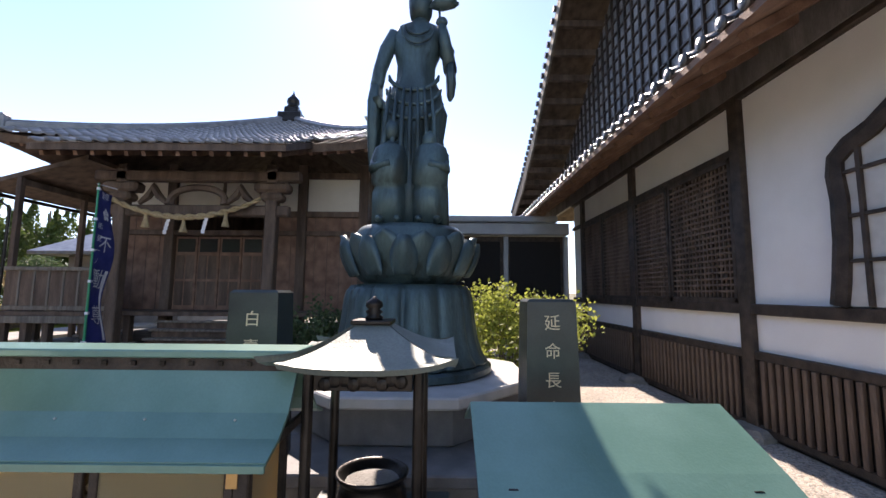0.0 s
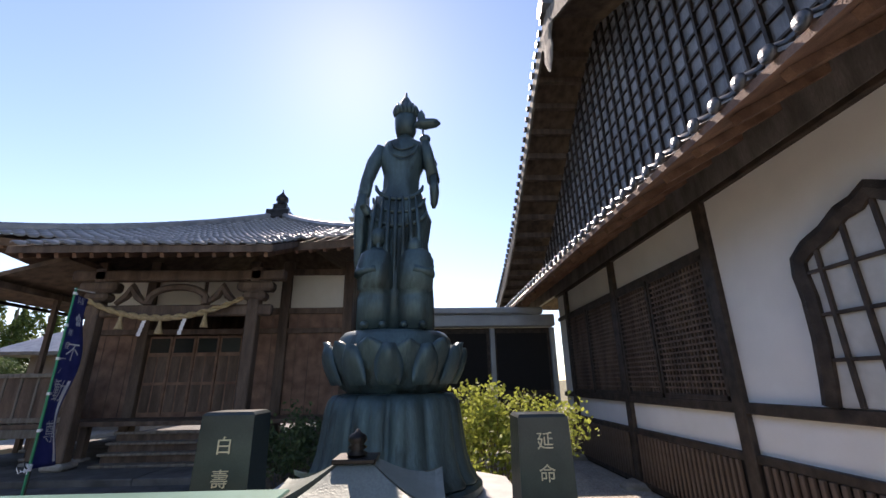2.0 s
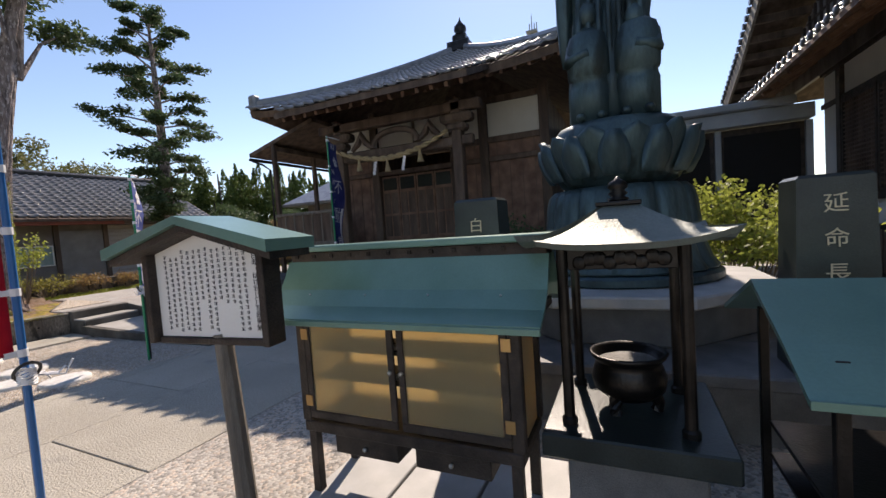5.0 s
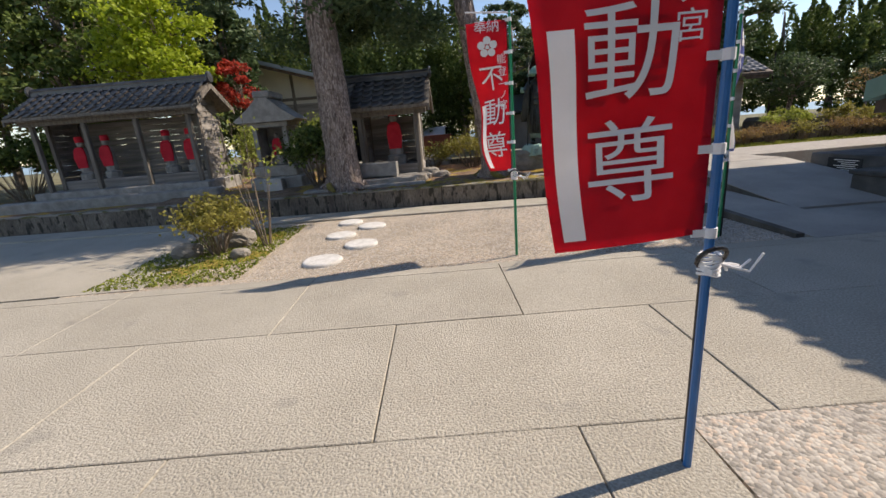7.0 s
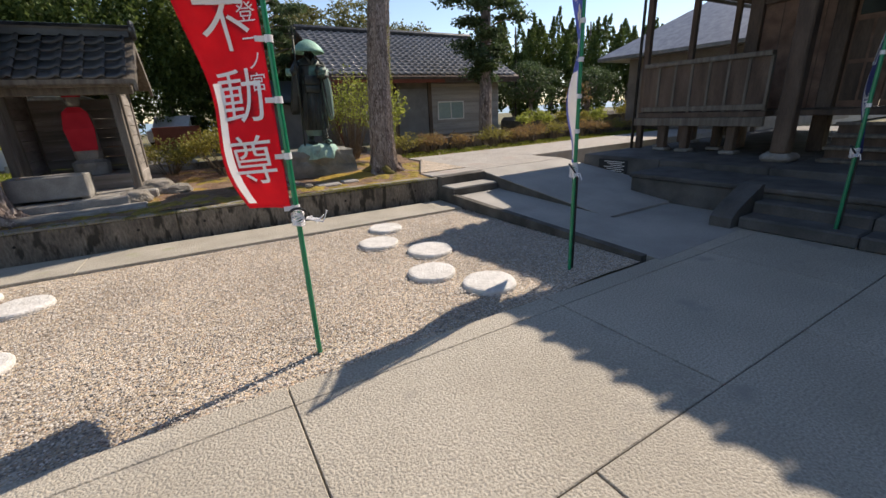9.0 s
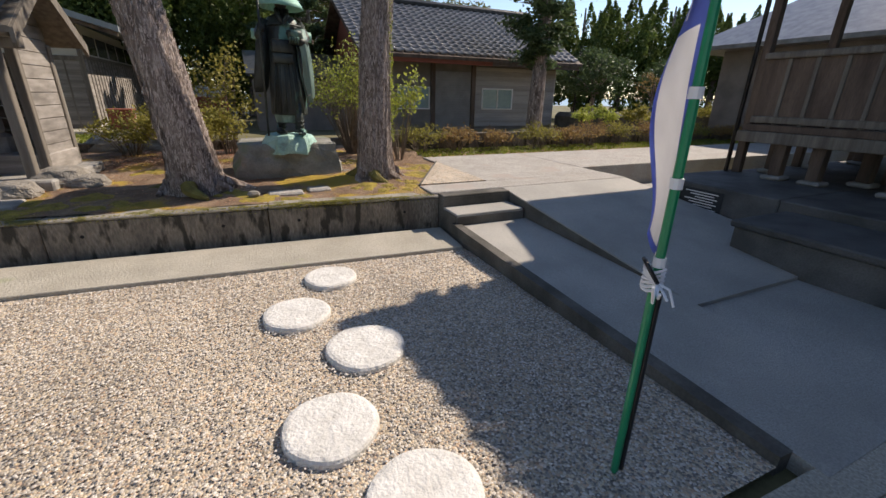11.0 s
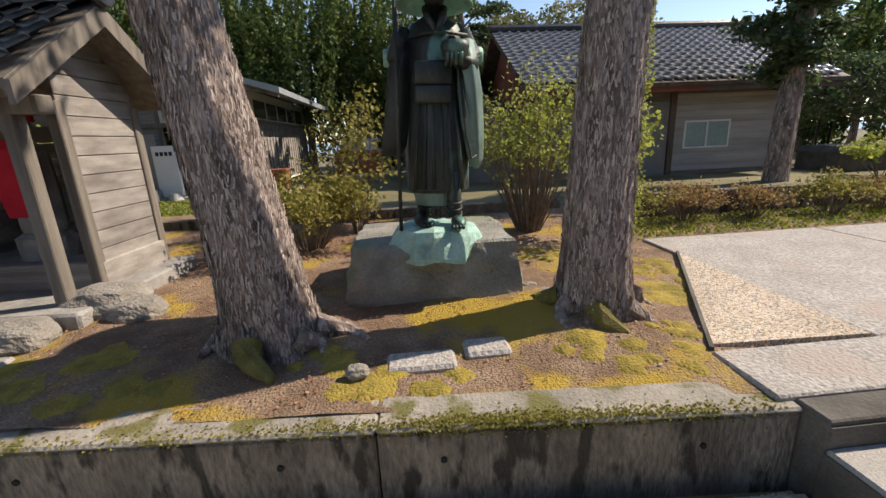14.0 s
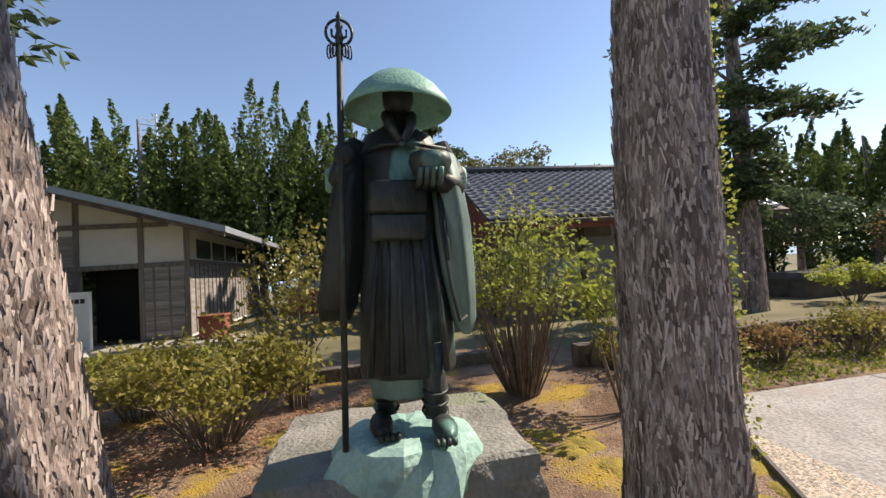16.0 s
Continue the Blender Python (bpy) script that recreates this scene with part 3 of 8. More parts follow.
# ---------------------------------------------------------------- worship hall
HX, HY, HW = 12.9, 3.0, 2.95


def hall():
    base = thing("hall_platform", "dark stone platform under the worship hall", "platform", kind="structure")
    for i in range(6):
        y1 = 7.55 - i * 1.6
        box_part("stone_block", (7.5, 9.2, y1 - 1.592, y1, -0.1, 0.5 - 0.002 * (i % 2)), M["stone_platform"], base, bevel=0.015)
    for i in range(4):
        y1 = 5.85 - i * 1.5
        box_part("stone_block", (6.6, 7.494, y1 - 1.492, y1, -0.1, 0.33 - 0.002 * (i % 2)), M["stone_platform"], base, bevel=0.015)
        box_part("coping", (6.55, 7.497, y1 - 1.494, y1 + 0.02, 0.332, 0.40), M["stone_platform"], base, bevel=0.015)
    box_part("podium", (9.204, 17, -2.0, 7.5, -0.1, 0.49), M["stone_platform"], base, bevel=0.01)
    st = thing("stone_steps", "two dark stone steps with a sloping cheek stone", "steps", kind="structure")
    for i, (x0, z) in enumerate(((5.95, 0.14), (6.28, 0.27))):
        for k in range(2):
            box_part("step", (x0, 6.545, 2.95 - k * 1.5, 4.0 - k * 1.06 + (0 if k == 0 else 0), 0.0, z), M["stone_platform"], st, bevel=0.02) if k == 0 else box_part("step", (x0, 6.545, 1.6, 2.94, 0.0, z), M["stone_platform"], st, bevel=0.02)
    for y in (4.02, 1.35):
        bm = bmesh.new()
        prof = [(5.85, 0.0), (5.85, 0.12), (5.98, 0.22), (6.5, 0.44), (6.56, 0.44), (6.56, 0.0)]
        rings(bm, [[(x, y, z) for x, z in prof], [(x, y + 0.24, z) for x, z in prof]])
        part("cheek_stone", bm, M["stone_platform"], st, "sloping cheek stone")
    pl = thing("notice_plate", "small black notice plate with white lines of writing", "plate", at=(7.494, 6.55, 0.0))
    box_part("plate", (-0.012, 0, 0.0, 0.62, 0.14, 0.44), M["ink"], pl, bevel=0.003)
    for i in range(7):
        box_part("writing", (-0.0145, -0.012, 0.06 + 0.05 * (i % 2), 0.5 - 0.07 * (i % 3), 0.395 - 0.034 * i, 0.408 - 0.034 * i), M["paper"], pl, bevel=0)

    h = thing("worship_hall", "dark old wooden temple hall with a grey tiled roof", "temple hall")
    x0, x1, y0, y1, fl = 10.0, HX + HW, HY - HW, HY + HW, 1.22
    # body: board walls between posts, plaster panels above
    for n, a, b in (("side_wall", y0, y0 + 0.06), ("side_wall", y1 - 0.06, y1)):
        box_part(n, (x0, x1, a, b, fl, 4.5), M["wood"], h)
    box_part("back_wall", (x1 - 0.06, x1, y0, y1, fl, 4.5), M["wood"], h)
    posts = (0.05, 1.52, 2.3, 4.65, 5.9)
    for y in posts:
        box_part("post", (x0 - 0.11, x0 + 0.11, y - 0.11, y + 0.11, 0.5, 4.7), M["wood"], h, bevel=0.012)
    for a, b in ((0.16, 1.41), (1.63, 2.19), (4.76, 5.79)):
        box_part("board_wall", (x0 - 0.02, x0 + 0.03, a, b, fl, 3.5), M["wood_red"], h, "reddish brown board wall")
        for k in range(int((b - a) / 0.3)):
            box_part("batten", (x0 - 0.03, x0 - 0.022, a + 0.3 * k + 0.14, a + 0.3 * k + 0.15, fl, 3.48), M["wood"], h, bevel=0)
    for a, b in ((0.16, 1.41), (1.63, 2.19), (2.41, 3.4), (3.5, 4.54), (4.76, 5.79)):
        box_part("plaster_panel", (x0 - 0.01, x0 + 0.03, a, b, 3.56, 4.42), M["cream"], h, "cream plaster panel")
    for z in (3.5, 4.44):
        box_part("lintel", (x0 - 0.09, x0 + 0.09, y0, y1, z - 0.07, z + 0.07), M["wood"], h, bevel=0.01)
    box_part("lintel", (x0 - 0.09, x0 + 0.09, y0, y1, 2.98, 3.1), M["wood"], h, bevel=0.01)
    # door leaves with panes
    for k in range(4):
        a = 2.42 + k * 0.53
        d = box_part("door", (x0 + 0.0, x0 + 0.05, a, a + 0.515, fl, 2.95), M["wood_red"], h, "panelled wooden door leaf")
        for j in range(2):
            for i in range(2):
                box_part("door_panel", (x0 - 0.008, x0 - 0.001, a + 0.05 + i * 0.235, a + 0.25 + i * 0.235, 1.32 + j * 0.62, 1.88 + j * 0.62), M["wood"], d, bevel=0.004)
        box_part("door_glass", (x0 - 0.008, x0 - 0.001, a + 0.05, a + 0.47, 2.58, 2.9), M["glass_dark"], d, "dark glass pane", bevel=0.002)
    # floor and verandas
    box_part("veranda_floor", (8.7, 10.0, 5.0, 7.25, 1.13, 1.22), M["wood"], h, bevel=0.01)
    box_part("veranda_floor", (9.0, 10.0, 0.0, 4.99, 1.13, 1.22), M["wood"], h, bevel=0.01)
    box_part("veranda_floor", (10.004, 15.8, 5.97, 7.25, 1.13, 1.22), M["wood"], h, bevel=0.01)
    box_part("veranda_beam", (8.66, 8.74, 5.0, 7.3, 0.98, 1.128), M["greywood_v"], h, bevel=0.01)
    box_part("veranda_beam", (8.74, 15.8, 7.2, 7.28, 0.98, 1.128), M["greywood_v"], h, bevel=0.01)
    for x, y in ((8.85, 6.75), (8.85, 6.3), (9.4, 7.1), (8.85, 5.5), (10.6, 7.1), (12, 7.1), (9.4, 6.0), (9.2, 4.9), (9.1, 0.3)):
        q = box_part("stilt", (x - 0.07, x + 0.07, y - 0.07, y + 0.07, 0.56, 1.128), M["wood"], h, bevel=0.008)
        box_part("footing", (x - 0.13, x + 0.13, y - 0.13, y + 0.13, 0.5, 0.56), M["stonegrey"], q, bevel=0.02)
    rail = thing("railing", "boarded wooden veranda railing", "railing")
    for xa, xb, ya, yb in ((8.72, 8.82, 5.05, 7.2),):
        box_part("top_rail", (xa - 0.03, xb + 0.02, ya, yb, 2.05, 2.13), M["greywood_v"], rail, bevel=0.012)
        box_part("mid_rail", (xa, xb, ya, yb, 1.24, 1.33), M["greywood_v"], rail, bevel=0.01)
        n = 7
        for i in range(n):
            a = ya + (yb - ya) * i / n
            box_part("rail_board", (xa + 0.03, xb - 0.03, a + 0.03, a + (yb - ya) / n - 0.005, 1.33, 2.05), M["wood"], rail, bevel=0.004)
            box_part("rail_post", (xa + 0.01, xb - 0.01, a - 0.02, a + 0.025, 1.22, 2.05), M["greywood_v"], rail, bevel=0.004)
    rail2 = thing("railing", "boarded wooden railing on the side veranda", "railing")
    box_part("top_rail", (8.83, 15.5, 7.12, 7.22, 2.05, 2.13), M["greywood_v"], rail2, bevel=0.012)
    for i in range(10):
        box_part("rail_board", (8.86 + i * 0.66, 9.48 + i * 0.66, 7.15, 7.19, 1.22, 2.05), M["wood"], rail2, bevel=0.004)
    # wooden stair and porch
    for i in range(4):
        box_part("wooden_step", (8.42 + i * 0.16, 9.0, 1.85, 4.15, 0.5 + 0.165 * i, 0.545 + 0.165 * i), M["greywood_v"], h, bevel=0.008)
        box_part("step_riser", (8.5 + i * 0.16, 8.53 + i * 0.16, 1.87, 4.13, 0.5 + 0.165 * max(0, i - 1), 0.498 + 0.165 * i), M["wood"], h, bevel=0.002) if i else None
    for y in (1.55, 4.55):
        q = box_part("porch_post", (8.2, 8.42, y - 0.11, y + 0.11, 0.62, 4.1), M["wood"], h, bevel=0.02)
        box_part("post_base", (8.11, 8.51, y - 0.2, y + 0.2, 0.5, 0.62), M["stonegrey"], q, bevel=0.04)
        box_part("bracket", (8.16, 8.46, y - 0.35, y + 0.35, 3.62, 3.82), M["wood"], q, bevel=0.05)
        box_part("bracket", (8.16, 8.46, y - 0.22, y + 0.22, 3.44, 3.61), M["wood"], q, bevel=0.05)
    box_part("porch_beam", (8.2, 8.42, 1.0, 5.1, 3.84, 4.05), M["wood"], h, bevel=0.03)
    box_part("porch_beam", (8.24, 8.38, 1.2, 4.9, 3.14, 3.36), M["wood"], h, bevel=0.03)
    # curved brackets (frog-leg struts) over the beam
    for y in (3.05,):
        bm = bmesh.new()
        pts = [(8.3, y + 0.55 * math.cos(a), 3.38 + 0.34 * math.sin(a) ** 0.7) for a in [math.pi * i / 12 for i in range(13)]]
        bm_tube(bm, pts, [0.09] + [0.07] * 11 + [0.09], 6)
        part("frog_leg_strut", bm, M["wood"], h)
    for yy in (2.2, 3.95):
        bm = bmesh.new()
        bm_tube(bm, [(8.32, yy - 0.28, 3.4), (8.32, yy - 0.1, 3.55), (8.32, yy, 3.72), (8.32, yy + 0.1, 3.55), (8.32, yy + 0.28, 3.4)], [0.05, 0.08, 0.1, 0.08, 0.05], 6)
        part("carved_strut", bm, M["wood"], h)
    # roof: four slopes to a point, eaves lifting at the corners
    E, ez, az, KS = 4.62, 4.6, 7.0, 0.94

    def lift_at(s):
        return 0.26 * abs(s) ** 3

    bm = bmesh.new()
    N = 16
    for side in range(4):
        rot = Matrix.Translation((HX, HY, 0)) @ Matrix.Diagonal((1, KS, 1, 1)) @ Matrix.Rotation(side * math.pi / 2, 4, "Z")
        grid = []
        for j in range(9):
            q = j / 8
            row = []
            for i in range(N + 1):
                s = -1 + 2 * i / N
                half = E * (1 - q)
                z = ez + (az - ez) * (q * 0.80 + 0.20 * q * q) + lift_at(s) * (1 - q) ** 2
                row.append(bm.verts.new(rot @ Vector((-half, s * half, z))))
            grid.append(row)
        for a, b in zip(grid, grid[1:]):
            for i in range(N):
                bm.faces.new((a[i], a[i + 1], b[i + 1], b[i]))
    bmesh.ops.remove_doubles(bm, verts=bm.verts, dist=0.002)
    bmesh.ops.recalc_face_normals(bm, faces=bm.faces)
    bmesh.ops.solidify(bm, geom=bm.faces[:], thickness=0.16)
    roof = part("roof", bm, M["wood"], h, "low-pitched roof with lifted corners")
    for side, ns in ((0, 180), (3, 0), (1, 0)):
        rot = Matrix.Translation((HX, HY, 0)) @ Matrix.Rotation(side * math.pi / 2, 4, "Z")
        eu, ed = (E * KS, E) if side == 0 else (E, E * KS)
        sl = math.hypot(ed, az - ez)
        ang = math.atan2(az - ez, ed)
        dd = rot.to_3x3() @ Vector((-math.cos(ang), 0, -math.sin(ang)))
        uu = rot.to_3x3() @ Vector((0, 1, 0))
        o = rot @ Vector((0, -eu, az))

        def inside(cu, cv):
            return abs(cu - eu) < eu * cv / sl - 0.05

        def lift(cu, cv):
            q = 1 - cv / sl
            w = (cu - eu) / max(0.2, eu * (1 - q))
            return 0.09 - 0.2 * (az - ez) * q * (1 - q) * 0.9 + lift_at(max(-1, min(1, w))) * (1 - q) ** 2 * 0.9

        tiled_slope(roof, o, uu, dd, 2 * eu, sl + 0.06, 0.27, 0.26, M["tile_hall"], inside, ns, lift, 0.06)
    for sx, sy in ((-1, 1), (-1, -1), (1, 1), (1, -1)):
        bm = bmesh.new()
        pts = []
        for j in range(10):
            q = j / 9
            z = ez + (az - ez) * (q * 0.80 + 0.20 * q * q) + 0.26 * (1 - q) ** 2 + 0.17
            pts.append((HX + sx * E * (1 - q) * 0.98, HY + sy * E * KS * (1 - q) * 0.98, z))
        bm_tube(bm, pts, 0.12, 8)
        r = part("hip_ridge", bm, M["tile_hall"], roof, "rounded ridge of tiles")
        bm = bmesh.new()
        bm_box(bm, -0.12, 0.12, -0.12, 0.12, -0.16, 0.24, Matrix.Translation(pts[0]), 0.05)
        part("ridge_end_tile", bm, M["tile_hall"], roof)
    # finial
    f = thing("roof_finial", "dark bronze flaming jewel finial on a square base", "finial", at=(HX, HY, 0))
    box_part("base", (-0.36, 0.36, -0.36, 0.36, 6.95, 7.25), M["darkmetal"], f, bevel=0.02)
    box_part("base_top", (-0.22, 0.22, -0.22, 0.22, 7.254, 7.5), M["darkmetal"], f, bevel=0.04)
    bm = bmesh.new()
    bm_lathe(bm, [(0.17, 7.504), (0.2, 7.54), (0.13, 7.58), (0.2, 7.66), (0.19, 7.78), (0.1, 7.88), (0.03, 7.98), (0.012, 8.08)], 16)
    part("jewel", bm, M["darkmetal"], f, smooth=True)
    # rafters under the eave
    for i in range(30):
        y = HY - 4.12 + i * 0.284
        bm = bmesh.new()
        q0, q1 = 0.02, 0.42
        bm_box(bm, 0, E * 0.46, -0.035, 0.035, -0.05, 0.05, Matrix.Translation((HX - E + 0.12, y, ez - 0.14 + lift_at((y - HY) / E / KS))) @ Matrix.Rotation(-math.atan(0.42), 4, "Y"))
        part("rafter", bm, M["wood_red"], roof)
    # porch roof, thrown forward of the main eave
    bm = bmesh.new()
    rings(bm, [[(9.1, y, 4.86), (9.1, y, 4.98), (6.95, y, 4.14), (6.95, y, 4.02)] for y in (0.8, 5.2)])
    porch = part("porch_roof", bm, M["wood"], h, "porch roof running down from the main eave")
    pl = math.hypot(2.15, 0.84)
    tiled_slope(porch, (9.1, 0.8, 5.0), (0, 1, 0), (-2.15, 0, -0.84), 4.42, pl + 0.06, 0.27, 0.26, M["tile_hall"], None, 110, lambda u, v: 0.0, 0.06)
    for i in range(15):
        bm = bmesh.new()
        bm_box(bm, -2.2, 0, -0.035, 0.035, -0.09, -0.01, Matrix.Translation((9.1, 0.95 + 0.293 * i, 4.85)) @ Matrix.Rotation(-math.atan2(0.84, 2.15), 4, "Y"))
        part("rafter", bm, M["wood_red"], porch)
    # lean-to canopy on the north side
    c = thing("side_canopy", "dark wooden lean-to canopy on slender posts", "canopy")
    bm = bmesh.new()
    pts = [(8.95, 5.9, 4.5), (15.8, 5.9, 4.5), (15.8, 8.25, 3.86), (8.95, 8.25, 3.86)]
    lo = [bm.verts.new(p) for p in pts]
    hi = [bm.verts.new((x, y, z + 0.1)) for x, y, z in pts]
    bm.faces.new(lo[::-1]), bm.faces.new(hi)
    for i in range(4):
        j = (i + 1) % 4
        bm.faces.new((lo[i], lo[j], hi[j], hi[i]))
    part("canopy_roof", bm, M["wood"], c)
    for x in (9.0, 10.6, 12.4, 14.2):
        box_part("canopy_post", (x - 0.055, x + 0.055, 7.3, 7.41, 0.5, 4.1), M["wood"], c, bevel=0.008)
    box_part("canopy_beam", (8.98, 15.8, 7.28, 7.43, 3.92, 4.06), M["wood"], c, bevel=0.01)
    box_part("gutter", (8.95, 15.8, 8.2, 8.3, 3.76, 3.84), M["darkmetal"], c, bevel=0.02)
    bm = bmesh.new()
    bm_tube(bm, [(8.97, 8.2, 3.76), (8.97, 7.8, 3.6), (8.92, 7.46, 3.4), (8.9, 7.46, 0.5)], 0.03, 8)
    part("downpipe", bm, M["darkmetal"], c)


hall()


def shimenawa():
    r = thing("straw_rope", "sagging twisted straw rope with tassels", "rope")
    y0, y1 = 4.66, 1.7
    pts = []
    for i in range(41):
        s = i / 40
        pts.append((8.1, y0 + (y1 - y0) * s, 3.46 - 0.36 * (1 - (2 * s - 1) ** 2) - 0.06 * s * (1 - s)))
    for ph in (0, math.pi):
        bm = bmesh.new()
        tw = [(p[0] + 0.03 * math.cos(i * 1.1 + ph), p[1], p[2] + 0.03 * math.sin(i * 1.1 + ph)) for i, p in enumerate(pts)]
        bm_tube(bm, tw, [0.022 + 0.018 * math.sin(math.pi * i / 40) for i in range(41)], 7)
        part("strand", bm, M["rope"], r, smooth=True)
    for s in (0.26, 0.52, 0.78):
        p = pts[int(40 * s)]
        bm = bmesh.new()
        bm_lathe(bm, [(0.025, p[2]), (0.03, p[2] - 0.12), (0.075, p[2] - 0.3)], 10, (p[0], p[1]), lambda a, z: 1 + 0.12 * math.sin(9 * a))
        part("tassel", bm, M["rope"], r, "straw tassel")
    for s in (0.4, 0.65):
        p = pts[int(40 * s)]
        bm = bmesh.new()
        for k in range(4):
            bm_box(bm, -0.003, 0.003, -0.035 + 0.018 * k, 0.035 + 0.018 * k, -0.08 * (k + 1), -0.08 * k, Matrix.Translation((p[0], p[1], p[2] - 0.03)))
        part("paper_streamer", bm, M["white"], r, "folded white paper streamer")


shimenawa()


def passage():
    """The covered passage between the hall and the long building."""
    c = thing("passage", "dark boarded passage under a flat grey metal roof", "passage")
    box_part("wall", (12.5, 12.6, -5.6, 0.0, 0.1, 3.36), M["darkwood"], c)
    box_part("fascia", (12.2, 14.2, -5.55, 0.0, 3.38, 3.72), M["greymetal"], c, "flat grey metal fascia", bevel=0.02)
    box_part("roof_edge", (12.1, 14.3, -5.2, 0.0, 3.724, 3.92), M["greymetal"], c, bevel=0.04)
    for y in (-1.9, -3.72, -5.5):
        box_part("post", (12.4, 12.496, y - 0.07, y + 0.07, 0.1, 3.36), M["greymetal"], c, bevel=0.01)
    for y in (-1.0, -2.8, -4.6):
        # flat black sheets: the passage's unlit inside put into the colour
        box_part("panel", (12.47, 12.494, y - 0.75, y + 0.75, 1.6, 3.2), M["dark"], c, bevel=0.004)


passage()


def radio_mast():
    x, y, z0, z1 = 44.0, 6.4, 8.0, 21.9
    m = thing("radio_mast", "thin grey lattice radio mast far behind the hall", "mast")
    for a, b in ((-1, -1), (1, -1), (1, 1), (-1, 1)):
        bm = bmesh.new()
        bm_tube(bm, [(x + 0.45 * a, y + 0.45 * b, -0.1), (x + 0.22 * a, y + 0.22 * b, z1 - 2.4)], 0.06, 6)
        part("leg", bm, M["greymetal"], m)
    for k in range(12):
        z = z0 + k * 1.0
        w = 0.45 - 0.23 * z / (z1 - 2.4)
        bm = bmesh.new()
        for sx, sy in ((1, 0), (0, 1)):
            for q in (-1, 1):
                p = (x + (q if sx == 0 else -1) * w, y + (q if sy == 0 else -1) * w, z)
                e = (x + (q if sx == 0 else 1) * w, y + (q if sy == 0 else 1) * w, z + 0.8)
                bm_tube(bm, [p, e], 0.035, 5)
        bm_box(bm, x - w, x + w, y - w, y + w, z - 0.03, z + 0.03)
        part("brace", bm, M["greymetal"], m)
    for dz, w in ((-2.4, 0.7), (-1.3, 0.55)):
        box_part("platform", (x - w, x + w, y - w, y + w, z1 + dz, z1 + dz + 0.12), M["greymetal"], m)
        for k in range(4):
            box_part("aerial", (x - 0.05, x + 0.05, y - w + 0.45 * k * w, y - w + 0.45 * k * w + 0.1, z1 + dz + 0.12, z1 + dz + 0.95), M["greymetal"], m)
    bm = bmesh.new()
    bm_tube(bm, [(x, y, z1 - 2.4), (x, y, z1 + 0.6)], [0.09, 0.03], 6)
    part("spike", bm, M["greymetal"], m)


radio_mast()


# ---------------------------------------------------------------- long temple residence
KY = -5.7


def residence():
    k = thing("temple_residence", "long white-plastered temple residence with dark timber framing", "temple building")
    box_part("plaster_wall", (-3.5, 12.3, KY - 0.3, KY - 0.03, 0.0, 5.0), M["plaster"], k, "white plastered wall", bevel=0)
    for x in (-0.4, 2.55, 5.45, 8.45, 11.45):
        box_part("post", (x - 0.1, x + 0.1, KY - 0.06, KY + 0.05, 0.06, 4.4), M["darkwood"], k, bevel=0.012)
        bm = bmesh.new()
        bm_lathe(bm, [(0.34, -0.05), (0.33, 0.05), (0.24, 0.1), (0.02, 0.11)], 9, (x, KY + 0.05), lambda a, z: 1 + 0.14 * math.sin(3 * a + x))
        part("foundation_stone", bm, M["boulder"], k, "rough foundation stone")
    for z0, z1, d in ((1.44, 1.57, 0.04), (0.9, 1.0, 0.03), (4.2, 4.42, 0.045), (0.04, 0.13, 0.03)):
        box_part("beam", (-3.5, 12.3, KY - 0.05, KY + d, z0, z1), M["darkwood"], k, bevel=0.01)
    box_part("beam", (5.5, 12.3, KY - 0.05, KY + 0.035, 3.5, 3.6), M["darkwood"], k, bevel=0.01)
    # slatted skirting
    x = -3.4
    me = None
    while x < 12.2:
        if min(abs(x - p) for p in (-0.4, 2.55, 5.45, 8.45, 11.45)) > 0.14:
            if me is None:
                bm = bmesh.new()
                bm_box(bm, -0.028, 0.028, 0, 0.05, 0.13, 0.9, bevel=0.008)
                me = mesh_of(bm, M["wood"])
            ob = part("slat", me, None, k)
            ob.location = (x, KY + 0.0, 0)
        x += 0.115
    # black sheet as the shade behind the slats
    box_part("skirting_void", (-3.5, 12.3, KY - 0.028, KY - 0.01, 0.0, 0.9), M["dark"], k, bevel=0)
    # lattice windows
    for a, b in ((5.56, 7.1), (7.14, 8.34), (8.56, 10.0), (10.04, 11.34)):
        # the backing is a black sheet, painted as the shade behind the lattice
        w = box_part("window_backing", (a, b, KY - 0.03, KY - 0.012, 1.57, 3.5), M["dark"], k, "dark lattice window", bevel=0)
        for dims in ((a, a + 0.06, 1.57, 3.5), (b - 0.06, b, 1.57, 3.5), (a, b, 1.57, 1.64), (a, b, 3.43, 3.5)):
            box_part("window_frame", (dims[0], dims[1], KY - 0.01, KY + 0.04, dims[2], dims[3]), M["darkwood"], w, bevel=0.004)
        n = int((b - a - 0.1) / 0.085)
        for i in range(1, n):
            xx = a + 0.05 + (b - a - 0.1) * i / n
            box_part("lattice_bar", (xx - 0.014, xx + 0.014, KY - 0.008, KY + 0.022, 1.64, 3.43), M["wood"], w, bevel=0)
        for i in range(1, 21):
            zz = 1.64 + 1.79 * i / 21
            box_part("lattice_bar", (a + 0.06, b - 0.06, KY + 0.004, KY + 0.03, zz - 0.014, zz + 0.014), M["wood"], w, bevel=0)
    # flame-headed window
    cx, hw = 3.27, 0.95
    left = [(-hw * 0.97, 1.58), (-hw * 0.93, 1.8), (-hw * 0.88, 2.2), (-hw * 0.87, 2.6), (-hw * 0.9, 2.85), (-hw * 0.88, 2.99), (-hw * 0.74, 3.09), (-hw * 0.5, 3.17), (-hw * 0.3, 3.29), (-hw * 0.13, 3.32), (0, 3.4)]
